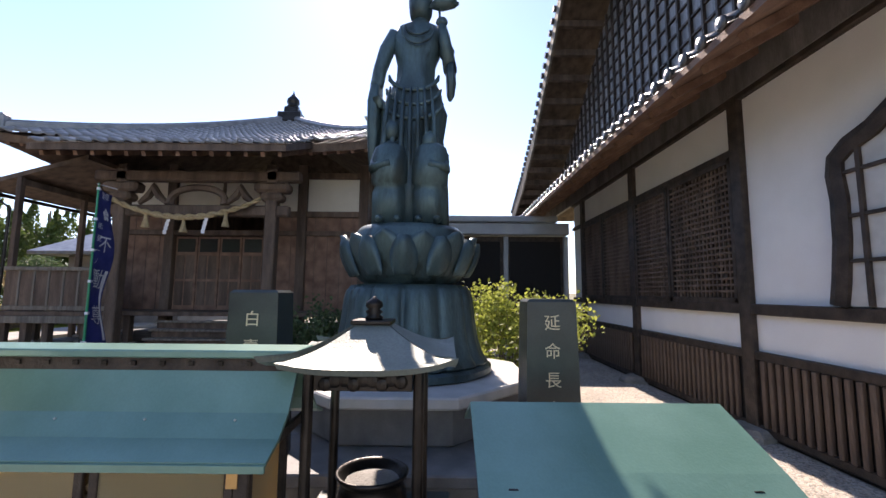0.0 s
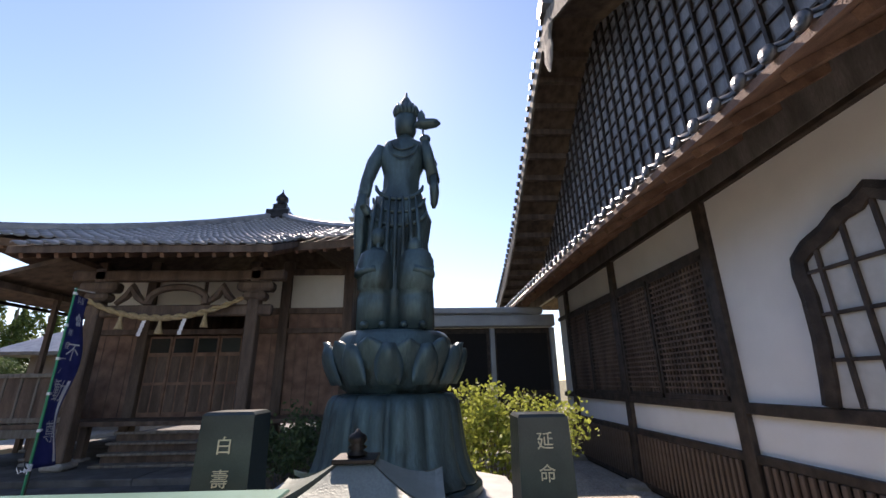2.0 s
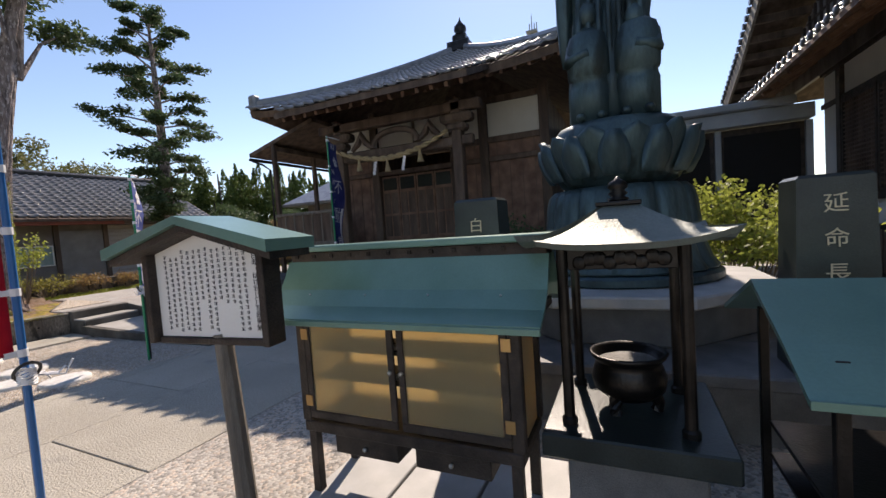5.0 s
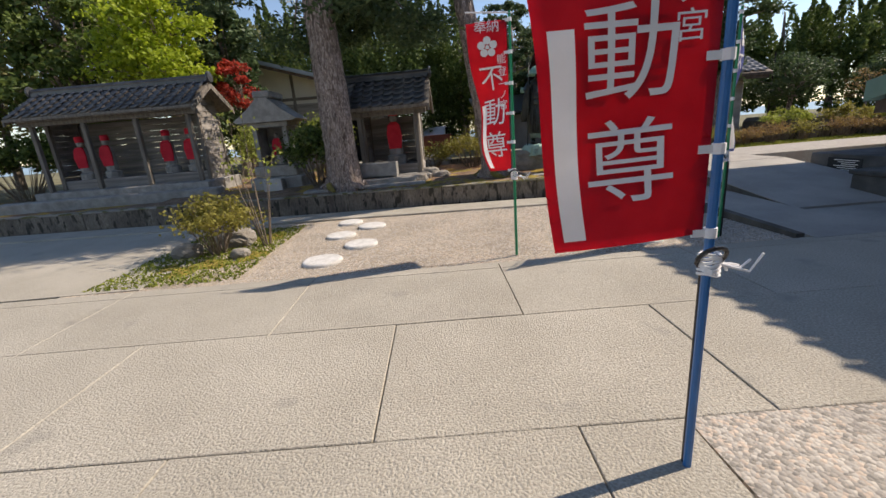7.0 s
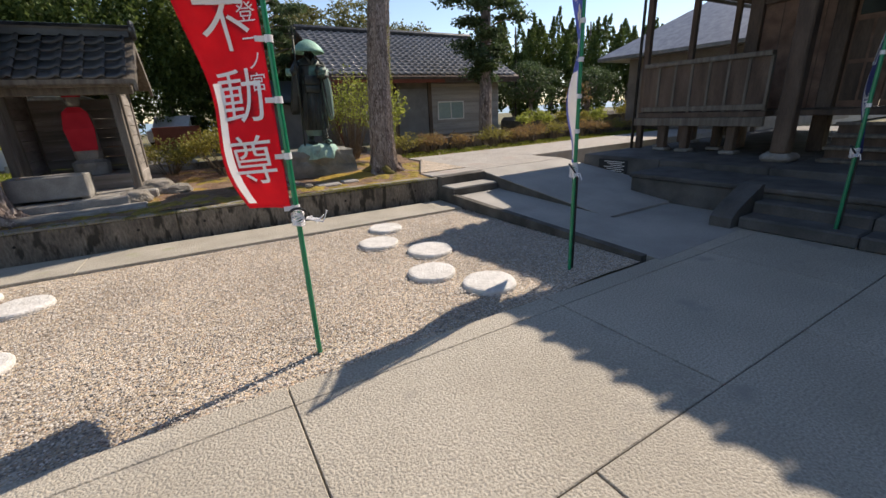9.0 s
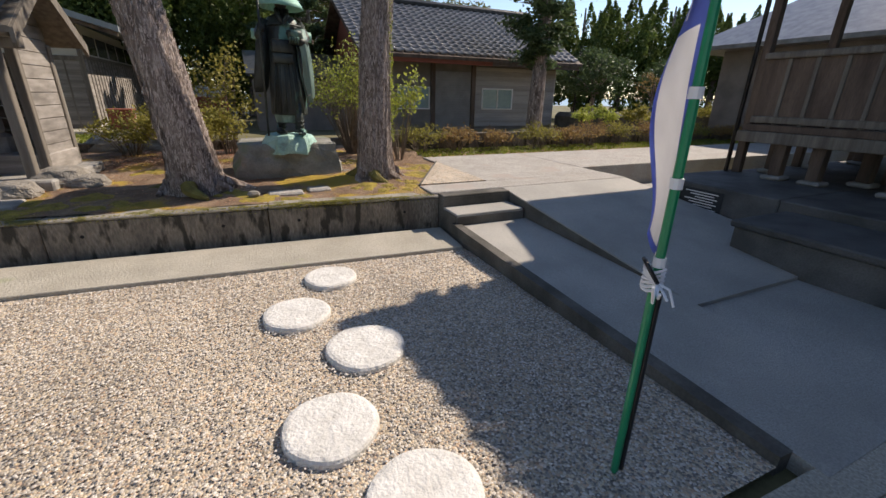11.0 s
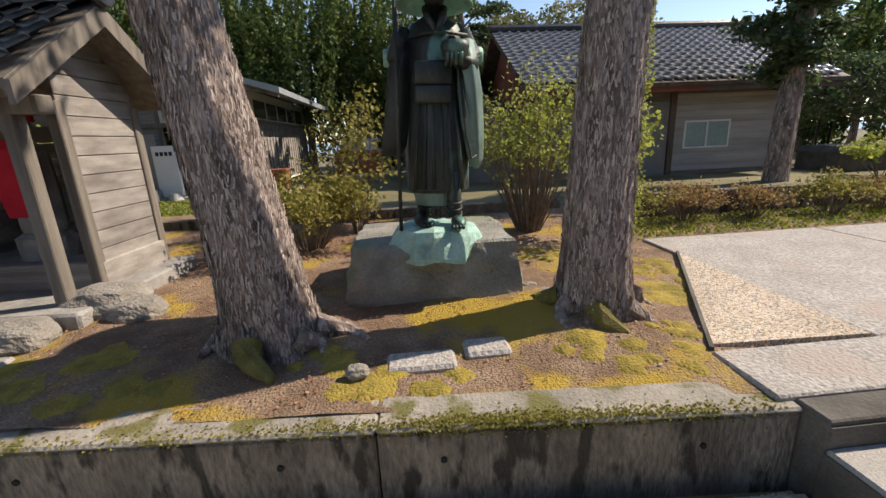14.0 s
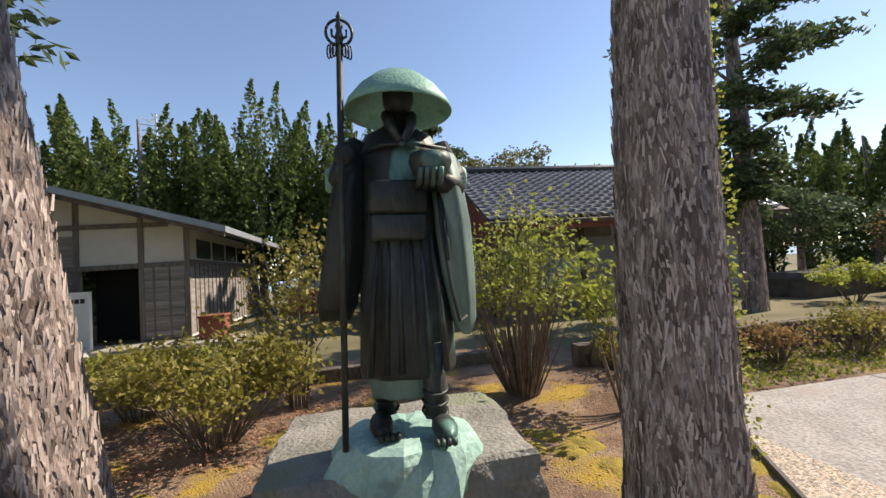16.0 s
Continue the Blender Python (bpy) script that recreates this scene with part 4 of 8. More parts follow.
    out = left + [(-px, z) for px, z in left[-2::-1]]
    f = thing("flame_window", "flame-headed temple window with black frame and paper panes", "window")
    bm = bmesh.new()
    rings(bm, [[(cx + px, KY + 0.02, z) for px, z in out], [(cx + px, KY - 0.02, z) for px, z in out]])
    part("paper_pane", bm, M["shoji"], f, "pale paper panes")
    bm = bmesh.new()
    lo = []
    for i, (px, z) in enumerate(out):
        p, q = out[max(0, i - 1)], out[min(len(out) - 1, i + 1)]
        t = Vector((q[0] - p[0], 0, q[1] - p[1])).normalized()
        nn = Vector((-t.z, 0, t.x))
        c = Vector((cx + px, KY, z))
        wd = 0.085
        lo.append([c + nn * wd + Vector((0, 0.0, 0)), c + nn * wd + Vector((0, 0.06, 0)), c + nn * 0.01 + Vector((0, 0.085, 0)), c - nn * wd + Vector((0, 0.06, 0)), c - nn * wd])
    rings(bm, lo)
    part("window_frame", bm, M["darkwood"], f, "black lacquered curved frame")
    for i in range(-2, 3):
        box_part("mullion", (cx + i * 0.31 - 0.022, cx + i * 0.31 + 0.022, KY + 0.02, KY + 0.055, 1.58, 3.3 - 0.1 * abs(i)), M["darkwood"], f, bevel=0.004)
    for z in (2.0, 2.42, 2.84):
        box_part("glazing_bar", (cx - 0.82, cx + 0.82, KY + 0.021, KY + 0.05, z - 0.018, z + 0.018), M["darkwood"], f, bevel=0.004)
    # pent roof along the wall
    bm = bmesh.new()
    prof = [(-4.42, 4.0), (-4.42, 4.08), (-5.75, 4.86), (-5.75, 4.74)]
    rings(bm, [[(x, y, z) for y, z in prof] for x in (-4.0, 16.0)])
    pent = part("pent_roof", bm, M["wood_red"], k, "boarded pent roof")
    for i in range(34):
        x = -3.6 + i * 0.57
        bm = bmesh.new()
        bm_box(bm, x - 0.045, x + 0.045, 0, 1.3, -0.1, -0.01, Matrix.Translation((0, -5.74, 4.74)) @ Matrix.Rotation(-math.atan2(0.74, 1.33), 4, "X"))
        part("rafter", bm, M["wood_red"], pent)
    tiled_slope(pent, (-4.0, -5.75, 4.9), (1, 0, 0), (0, 1.33, -0.78), 20.0, 1.56, 0.3, 0.3, M["tile"], None, 66, lambda u, v: 0.0, 0.06)
    bm = bmesh.new()
    bm_lathe(bm, [(0.07, -0.02), (0.075, 0.0), (0.06, 0.02), (0.035, 0.022), (0.02, 0.03), (0.0, 0.03)], 10)
    bmesh.ops.rotate(bm, cent=(0, 0, 0), matrix=Matrix.Rotation(-math.pi / 2, 3, "X"), verts=bm.verts)
    em = mesh_of(bm, M["tile"], True)
    for i in range(66):
        ob = part("eave_tile_end", em, None, pent)
        ob.location = (-4.0 + 0.3 * i + 0.25, -4.385, 4.14)
    # gable wall with battens in a grid, under a great gable roof
    vx = [(7.3, 9.75), (8.6, 9.05), (10.0, 7.95), (12.1, 6.4), (13.9, 5.5), (16.2, 4.62)]
    px = [(14.6 - x, z) for x, z in vx[::-1]] + vx[1:]
    bm = bmesh.new()
    rings(bm, [[(x, y, z - 0.35) for x, z in px] for y in (-5.64, -5.72)])
    g = part("gable_wall", bm, M["lattice_wall"], k, "dark boarded gable wall with a grid of battens")

    def roof_z(x):
        x = abs(x - 7.3) + 7.3
        for (a, za), (b, zb) in zip(vx, vx[1:]):
            if a <= x <= b:
                return za + (zb - za) * (x - a) / (b - a)
        return 4.6

    for i in range(58):
        x = -1.0 + i * 0.31
        zt = roof_z(x) - 0.4
        if zt > 4.95:
            box_part("batten", (x - 0.025, x + 0.025, -5.645, -5.59, 4.85, zt), M["darkwood"], g, bevel=0.004)
    for j in range(16):
        z = 4.98 + j * 0.3
        xs = [x / 20 for x in range(-40, 330) if roof_z(x / 20) - 0.45 > z]
        if xs:
            box_part("rail", (min(xs), max(xs), -5.643, -5.605, z - 0.02, z + 0.02), M["darkwood"], g, bevel=0.003)
    # roof sheet with overhanging verge
    bm = bmesh.new()
    rings(bm, [[(x, y, z) for x, z in px] + [(x, y, z - 0.14) for x, z in px[::-1]] for y in (-4.55, -16.0)])
    r = part("gable_roof", bm, M["wood"], k, "great sweeping gable roof")
    bm = bmesh.new()
    rings(bm, [[(x, y, z - 0.0) for x, z in px] + [(x, y, z - 0.42) for x, z in px[::-1]] for y in (-4.5, -4.56)])
    part("bargeboard", bm, M["greywood_v"], r, "weathered bargeboard")
    for i in range(16):
        x = 7.9 + i * 0.52
        z = roof_z(x) - 0.3
        box_part("purlin", (x - 0.06, x + 0.06, -5.63, -4.57, z - 0.09, z + 0.07), M["wood"], r, bevel=0.008)
    for i in range(40):
        x = 7.5 + i * 0.215
        z = roof_z(x) + 0.05
        bm = bmesh.new()
        bm_tube(bm, [(x, -4.44, z), (x, -5.3, z)], 0.075, 8)
        part("verge_tile", bm, M["tile"], r)
    bm = bmesh.new()
    bm_tube(bm, [(7.3, -4.4, 9.9), (7.3, -16, 9.9)], 0.25, 8)
    part("ridge", bm, M["tile"], r)
    bm = bmesh.new()
    bm_lathe(bm, [(0.02, -1.15), (0.16, -1.0), (0.3, -0.7), (0.24, -0.45), (0.42, -0.2), (0.3, 0.0)], 14)
    bmesh.ops.scale(bm, vec=(1, 0.16, 1), verts=bm.verts)
    bmesh.ops.translate(bm, vec=(7.2, -4.46, 9.2), verts=bm.verts)
    part("gable_pendant", bm, M["greywood_v"], r, "carved pale gable pendant")


residence()

# ---------------------------------------------------------------- great bronze figure on its lotus
KX, KYY = 4.75, -1.5


def skin(bm, sections, n=28):
    """Lofts ellipses (x, y, z, rx, ry, fold depth, folds, phase)."""
    loops = []
    for x, y, z, rx, ry, fd, nf, ph in sections:
        lp = []
        for i in range(n):
            a = i * math.tau / n
            q = 1 + fd * math.cos(nf * a + ph)
            lp.append((x + rx * q * math.cos(a), y + ry * q * math.sin(a), z))
        loops.append(lp)
    return rings(bm, loops)


def ball(bm, c, r, n=16, tilt=None):
    m = Matrix.Translation(c)
    if tilt is not None:
        m = m @ tilt
    bmesh.ops.create_uvsphere(bm, u_segments=n, v_segments=max(8, n // 2 + 2), radius=1.0, matrix=m @ Matrix.Diagonal((*r, 1)))


def great_figure():
    bm = bmesh.new()
    # x is depth (the figure faces -x), y its width
    skin(bm, [(0, 0, 2.37, .36, .45, .03, 9, 0), (0, 0, 2.45, .35, .45, .06, 9, 0), (0, 0, 2.75, .34, .44, .07, 9, .2), (.01, 0, 3.1, .32, .42, .07, 9, .4), (.02, 0, 3.4, .3, .38, .06, 9, .5),
              (.02, -.02, 3.7, .29, .41, .05, 9, .6), (.02, -.03, 3.92, .25, .33, .06, 7, .7), (.02, -.04, 4.1, .21, .235, .05, 7, .8), (.01, -.05, 4.28, .2, .24, .03, 7, 1), (.01, -.06, 4.45, .21, .3, .02, 6, 1), (.01, -.06, 4.6, .21, .32, .02, 6, 1),
              (.02, -.07, 4.74, .16, .27, 0, 6, 0), (.02, -.08, 4.8, .1, .14, 0, 6, 0), (.02, -.085, 4.86, .075, .085, 0, 6, 0), (.01, -.085, 4.92, .1, .1, 0, 6, 0)], 36)
    skin(bm, [(.02, -.085, 4.86, .10, .12, 0, 6, 0), (.01, -.09, 4.93, .14, .145, 0, 6, 0), (.0, -.09, 5.05, .15, .155, .02, 10, 0), (.01, -.09, 5.16, .14, .15, .03, 10, 0), (.02, -.09, 5.24, .11, .12, .04, 10, 0),
              (.02, -.09, 5.27, .085, .09, .05, 10, 0), (.02, -.09, 5.36, .08, .085, .05, 10, 0), (.02, -.09, 5.43, .05, .05, 0, 6, 0), (.02, -.09, 5.47, .02, .02, 0, 6, 0), (.02, -.09, 5.53, .015, .015, 0, 6, 0)], 24)
    # arms and hanging sleeves
    bm_tube(bm, [(.0, .22, 4.66), (-.02, .33, 4.45), (-.05, .405, 4.2), (-.09, .43, 4.0), (-.13, .42, 3.8), (-.2, .34, 3.72)], [.1, .1, .085, .085, .075, .05], 12)
    skin(bm, [(-.04, .47, 3.02, .03, .035, 0, 5, 0), (-.05, .47, 3.2, .07, .06, .1, 5, 0), (-.06, .46, 3.5, .12, .085, .12, 5, .4), (-.07, .455, 3.8, .13, .09, .1, 5, .8), (-.06, .435, 4.05, .09, .07, .05, 5, 1)], 20)
    bm_tube(bm, [(.0, -.33, 4.64), (-.02, -.43, 4.42), (-.06, -.47, 4.2), (-.16, -.44, 4.3), (-.2, -.39, 4.52), (-.2, -.36, 4.66)], [.1, .1, .085, .08, .07, .055], 12)
    skin(bm, [(-.05, -.47, 3.84, .02, .02, 0, 5, 0), (-.05, -.475, 3.9, .08, .045, .1, 5, 0), (-.06, -.48, 4.05, .11, .06, .12, 5, .5), (-.1, -.465, 4.25, .08, .06, .06, 5, 1)], 18)
    # chest ornaments, crown leaves and robe folds
    for k in range(2):
        pts = [(-.2 - .03 * math.sin(math.pi * i / 12) - .01 * k, -.07 + (.15 + .05 * k) * math.cos(math.pi * i / 12), 4.66 - .03 * k - (.12 + .08 * k) * math.sin(math.pi * i / 12)) for i in range(13)]
        bm_tube(bm, pts, .013, 6)
    for k in range(9):
        a = math.pi / 2 + math.pi * (k + .5) / 9
        skin(bm, [(.01 + .14 * math.cos(a), -.09 + .145 * math.sin(a), 5.14, .02, .03, 0, 4, 0), (.01 + .16 * math.cos(a), -.09 + .165 * math.sin(a), 5.22, .018, .028, 0, 4, 0), (.01 + .15 * math.cos(a), -.09 + .155 * math.sin(a), 5.3, .004, .005, 0, 4, 0)], 8)
    for k in range(7):
        y = -.3 + .1 * k
        bm_tube(bm, [(-.27, y * .8, 3.9), (-.31, y * .95, 3.5), (-.33, y, 3.05), (-.34, y * 1.05, 2.6)], [.012, .03, .034, .03], 8)
    ball(bm, (-.2, -.36, 4.7), (.06, .075, .06), 12)
    # lotus bud in the hand
    bm_tube(bm, [(-.2, -.34, 4.6), (-.2, -.33, 4.86)], .015, 8)
    skin(bm, [(-.2, -.34, 4.85, .03, .05, 0, 5, 0), (-.2, -.36, 4.89, .09, .16, .08, 5, 0), (-.2, -.4, 4.94, .1, .17, .1, 5, 0), (-.2, -.38, 4.93, .03, .04, 0, 5, 0)], 16)
    skin(bm, [(-.2, -.31, 4.92, .03, .03, 0, 5, 0), (-.2, -.31, 4.99, .055, .06, 0, 5, 0), (-.2, -.31, 5.06, .04, .045, 0, 5, 0), (-.2, -.31, 5.12, .008, .008, 0, 5, 0)], 12)
    # draped scarf and sash
    for k in range(3):
        z = 4.08 - 0.17 * k
        pts = [(-.17 - .075 * math.sin(math.pi * i / 10) - 0.02 * k, -.03 + (.3 + .025 * k) * math.cos(math.pi * i / 10), z - .2 * math.sin(math.pi * i / 10)) for i in range(11)]
        bm_tube(bm, pts, [.015] + [.026] * 9 + [.015], 8)
    skin(bm, [(-.2, -.01, 2.38, .2, .2, .05, 8, 0), (-.2, -.01, 2.8, .18, .2, .08, 8, .4), (-.16, -.01, 3.2, .16, .22, .08, 8, .8), (-.12, -.02, 3.6, .14, .2, .05, 8, 1.2), (-.08, -.02, 3.8, .1, .14, .02, 8, 1.2)], 32)
    # two small figures in front
    for y, hz in ((.2, 3.42), (-.23, 3.3)):
        skin(bm, [(-.3, y, 2.38, .17, .21, .05, 7, 0), (-.3, y, 2.7, .17, .21, .06, 7, 0), (-.3, y, 2.78, .14, .18, .03, 7, 0), (-.3, y, 2.8, .18, .22, .04, 7, 1), (-.29, y * 1.1, 3.05, .17, .22, .05, 6, 0), (-.28, y * 1.1, 3.2, .13, .18, .02, 6, 0), (-.27, y * 1.05, 3.28, .06, .07, 0, 6, 0)], 20)
        ball(bm, (-.28, y * 1.02, hz - .02), (.1, .1, .12), 14)
        bm_tube(bm, [(-.3, y + .17 * (1 if y > 0 else -1), 3.12), (-.4, y + .2 * (1 if y > 0 else -1), 2.95), (-.46, y, 3.0)], [.06, .06, .04], 8)
    for y in (.1, .3, -.13, -.33):
        ball(bm, (-.46, y, 2.41), (.1, .05, .04), 10)
    bmesh.ops.scale(bm, vec=(0.92, 0.92, 1), verts=bm.verts)
    bmesh.ops.translate(bm, vec=(KX, KYY, 0), verts=bm.verts)
    ob = part("bronze_figure", bm, M["kannon"], smooth=True)
    tagged(ob, "tall blue-green bronze figure holding a lotus bud", "statue")


great_figure()


def lotus_throne():
    t = thing("lotus_throne", "blue-green bronze lotus pedestal of broad petals", "pedestal", at=(KX, KYY, 0))
    t.scale = (0.9, 0.9, 1)
    bm = bmesh.new()
    bm_lathe(bm, [(0.5, 1.72), (0.52, 1.76), (0.6, 1.8), (0.7, 1.95), (0.72, 2.15), (0.66, 2.3), (0.6, 2.36), (0.1, 2.37)], 40)
    part("seed_pod", bm, M["kannon"], t, smooth=True)
    bm = bmesh.new()
    loops = []
    for v in range(11):
        q = v / 10
        w = 0.215 * (0.68 + 0.32 * math.sin(math.pi * q)) * math.sqrt(max(0.06, 1 - q ** 7))
        r = 0.56 + 0.19 * math.sin(q * math.pi * 0.6) + 0.05 * q ** 6
        z = 1.79 + 0.46 * q
        loops.append([(r + 0.05 * (1 - (2 * u / 8 - 1) ** 2) - 0.0, (2 * u / 8 - 1) * w, z) for u in range(9)] + [(r - 0.03, (1 - 2 * u / 8) * w * 0.9, z) for u in range(9)])
    rings(bm, loops)
    petal = mesh_of(bm, M["kannon"], True)
    for i in range(12):
        ob = part("petal", petal, None, t)
        ob.matrix_basis = pose(0, 0, 0.02 * (i % 2), 0, 0, 15 + 30 * i)
    bm = bmesh.new()
    loops = []
    for v in range(6):
        q = v / 5
        w = 0.15 * math.sin(math.pi * (0.25 + 0.6 * q))
        r = 0.66 + 0.13 * math.sin(q * math.pi * 0.6)
        z = 1.84 + 0.37 * q
        loops.append([(r + 0.075 * (1 - (2 * u / 6 - 1) ** 2), (2 * u / 6 - 1) * w, z) for u in range(7)] + [(r, (1 - 2 * u / 6) * w, z) for u in range(7)])
    rings(bm, loops)
    inner = mesh_of(bm, M["kannon"], True)
    for i in range(12):
        ob = part("inner_petal", inner, None, t)
        ob.matrix_basis = pose(0, 0, 0, 0, 0, 30 * i)
    bm = bmesh.new()
    bm_lathe(bm, [(0.56, 1.76), (0.68, 1.745), (0.735, 1.69), (0.76, 1.6), (0.785, 1.4), (0.82, 1.2), (0.87, 1.06), (0.93, 0.985), (0.93, 0.965), (0.86, 0.96)], 168, wobble=lambda a, z: 1 - 0.055 * (1 - abs(math.sin(6 * a))) ** 2.2 + 0.02 * abs(math.sin(12 * a)) ** 0.6)
    part("downturned_petals", bm, M["kannon"], t, "fluted downturned petals", smooth=True)
    bm = bmesh.new()
    bm_lathe(bm, [(0.95, 0.859), (0.99, 0.875), (0.99, 0.93), (0.95, 0.955), (0.1, 0.958)], 48)
    part("plinth_ring", bm, M["kannon"], t)
    p = thing("stone_pedestal", "stepped granite pedestal with a broad octagonal slab", "pedestal", at=(KX, KYY, 0))
    for r, z0, z1, m, n in ((1.32, 0.76, 0.858, "granite_light", "top_slab"), (1.2, 0.45, 0.757, "granite", "drum")):
        bm = bmesh.new()
        bm_lathe(bm, [(r - 0.015, z0), (r, z0 + 0.015), (r, z1 - 0.015), (r - 0.015, z1), (0.05, z1 + 0.002)], 8)
        bmesh.ops.rotate(bm, cent=(0, 0, 0), matrix=Matrix.Rotation(math.pi / 8, 3, "Z"), verts=bm.verts)
        part(n, bm, M[m], p)
    # base tiers in the dark granite, which carries their shade; the slab stays pale
    for i in range(4):
        box_part("base_block", (-1.62 + 0.81 * i + 0.004, -0.81 + 0.81 * i - 0.004, -1.7, 1.7, 0.36, 0.448), M["granite"], p, bevel=0.012)
        box_part("plinth_block", (-1.55 + 0.775 * i + 0.003, -0.775 + 0.775 * i - 0.003, -1.6, 1.6, -0.02, 0.357), M["granite"], p, bevel=0.012)


lotus_throne()


def text_mesh(s, size, material, depth=0.004, vertical=False, spacing=1.0):
    """Letters as a mesh, centred, facing +z of their own."""
    c = bpy.data.curves.new("text", "FONT")
    c.body = "\n".join(s) if vertical else s
    c.size, c.extrude, c.align_x, c.align_y = size, depth, "CENTER", "CENTER"
    c.space_line = spacing
    ob = bpy.data.objects.new("text", c)
    scene.collection.objects.link(ob)
    bpy.context.view_layer.update()
    me = bpy.data.meshes.new_from_object(ob.evaluated_get(bpy.context.evaluated_depsgraph_get()))
    bpy.data.objects.remove(ob)
    me.materials.clear()
    me.materials.append(material)
    return me


FACE_W = Matrix(((0, 0, -1, 0), (-1, 0, 0, 0), (0, 1, 0, 0), (0, 0, 0, 1)))  # letters that face -x


def stele(x, y, top, words, label, h0):
    s = thing("stone_stele", label, "stele", "inscribed steles", at=(x, y, 0))
    bm = bmesh.new()
    w0, w1, d0, d1, zb = 0.2, 0.176, 0.18, 0.15, 0.45
    rings(bm, [[(-d0, -w0, zb), (d0, -w0, zb), (d0, w0, zb), (-d0, w0, zb)], [(-d1, -w1, top - 0.02), (d1, -w1, top - 0.02), (d1, w1, top - 0.02), (-d1, w1, top - 0.02)],
               [(-d1 + 0.02, -w1 + 0.02, top), (d1 - 0.02, -w1 + 0.02, top), (d1 - 0.02, w1 - 0.02, top), (-d1 + 0.02, w1 - 0.02, top)]])
    part("shaft", bm, M["stele"], s)
    for i, ch in enumerate(words):
        me = text_mesh(ch, 0.118, M["gold"], 0.003)
        z = h0 - i * 0.2
        ob = part("letter", me, None, s, "carved pale gold letter")
        dx = -d0 + (d0 - d1) * (z - zb) / (top - zb)
        ob.matrix_basis = Matrix.Translation((dx - 0.004, 0, z)) @ Matrix.Rotation(0.025, 4, "Y") @ FACE_W


stele(3.38, -2.66, 1.635, "延命長壽", "black stone stele with four carved gold characters", 1.46)
stele(3.38, -0.5, 1.685, "白壽観音", "black stone stele with carved gold characters", 1.47)


# ---------------------------------------------------------------- offering furniture before the great figure
def candle_cabinet():
    c = thing("candle_cabinet", "dark wooden candle cabinet with frosted doors under a green metal roof", "cabinet", at=(1.9, -0.5, 0))
    # x: depth from the front, y: width
    for y in (-0.58, 0.58):
        for x in (0.02, 0.36):
            box_part("leg", (x - 0.02, x + 0.03, y - 0.025, y + 0.025, 0.0, 0.4), M["darkwood"], c, bevel=0.004)
    box_part("floor_panel", (-0.01, 0.4, -0.62, 0.62, 0.40, 0.46), M["darkwood"], c)
    box_part("back_panel", (0.38, 0.4, -0.62, 0.62, 0.46, 1.06), M["frost"], c, "translucent pale back panel")
    for y in (-0.6, 0.6):
        box_part("corner_post", (-0.01, 0.035, y - 0.03, y + 0.03, 0.46, 1.06), M["darkwood"], c)
        box_part("corner_post", (0.36, 0.405, y - 0.03, y + 0.03, 0.46, 1.06), M["darkwood"], c)
        box_part("side_pane", (0.037, 0.358, y - 0.006, y + 0.006, 0.46, 1.06), M["frost"], c, "frosted side pane")
    box_part("top_rail", (-0.01, 0.4, -0.62, 0.62, 1.05, 1.085), M["darkwood"], c)
    for a, b, k in ((-0.57, -0.012, 1), (0.012, 0.57, -1)):
        d = box_part("door", (-0.012, 0.006, a, b, 0.48, 0.525), M["darkwood"], c, "frosted door in a dark frame")
        for dims in ((a, b, 1.01, 1.05), (a, a + 0.035, 0.527, 1.008), (b - 0.035, b, 0.527, 1.008)):
            box_part("door_frame", (-0.012, 0.006, *dims), M["darkwood"], d, bevel=0.003)
        box_part("door_pane", (-0.004, 0.0, a + 0.036, b - 0.036, 0.527, 1.008), M["frost_door"], d, "frosted golden pane")
        bm = bmesh.new()
        ball(bm, (-0.022, b - 0.02 if k > 0 else a + 0.02, 0.78), (0.012, 0.012, 0.012), 10)
        part("knob", bm, M["steel"], d, "round steel knob")
        for z in (0.58, 0.95):
            box_part("hinge", (-0.016, -0.011, (a - 0.02 if k > 0 else b - 0.025), (a + 0.025 if k > 0 else b + 0.02), z - 0.03, z + 0.03), M["brass"], d, "brass hinge", bevel=0.001)
    for z in (0.68, 0.84):
        box_part("inner_shelf", (0.06, 0.3, -0.56, 0.56, z, z + 0.02), M["darkwood"], c, bevel=0.001)
        for i in range(15):
            bm = bmesh.new()
            y = -0.5 + i * 0.07
            bm_lathe(bm, [(0.014, z + 0.012), (0.022, z + 0.04), (0.02, z + 0.043), (0.004, z + 0.03)], 8, (0.1, y))
            part("candle_cup", bm, M["steel"], c)
    # drawers
    for a, b in ((-0.45, -0.05), (0.05, 0.45)):
        d = box_part("drawer", (0.03, 0.3, a, b, 0.28, 0.4), M["darkwood"], c)
        bm = bmesh.new()
        ball(bm, (0.02, (a + b) / 2, 0.33), (0.013, 0.013, 0.013), 10)
        part("knob", bm, M["steel"], d)
    # roof
    r = thing("cabinet_roof", "", "")
    r.parent = c
    for nm, prof in (("front_slope", [(-0.15, 1.07), (-0.04, 1.115), (0.05, 1.185), (0.135, 1.335), (0.15, 1.33), (0.06, 1.172), (-0.035, 1.1), (-0.15, 1.055)]), ("back_slope", [(0.55, 1.07), (0.44, 1.115), (0.37, 1.185), (0.285, 1.335), (0.27, 1.33), (0.36, 1.172), (0.435, 1.1), (0.55, 1.055)])):
        bm = bmesh.new()
        rings(bm, [[(x, y, z) for x, z in prof] for y in (-0.75, 0.77)])
        part(nm, bm, M["green_roof"], r)
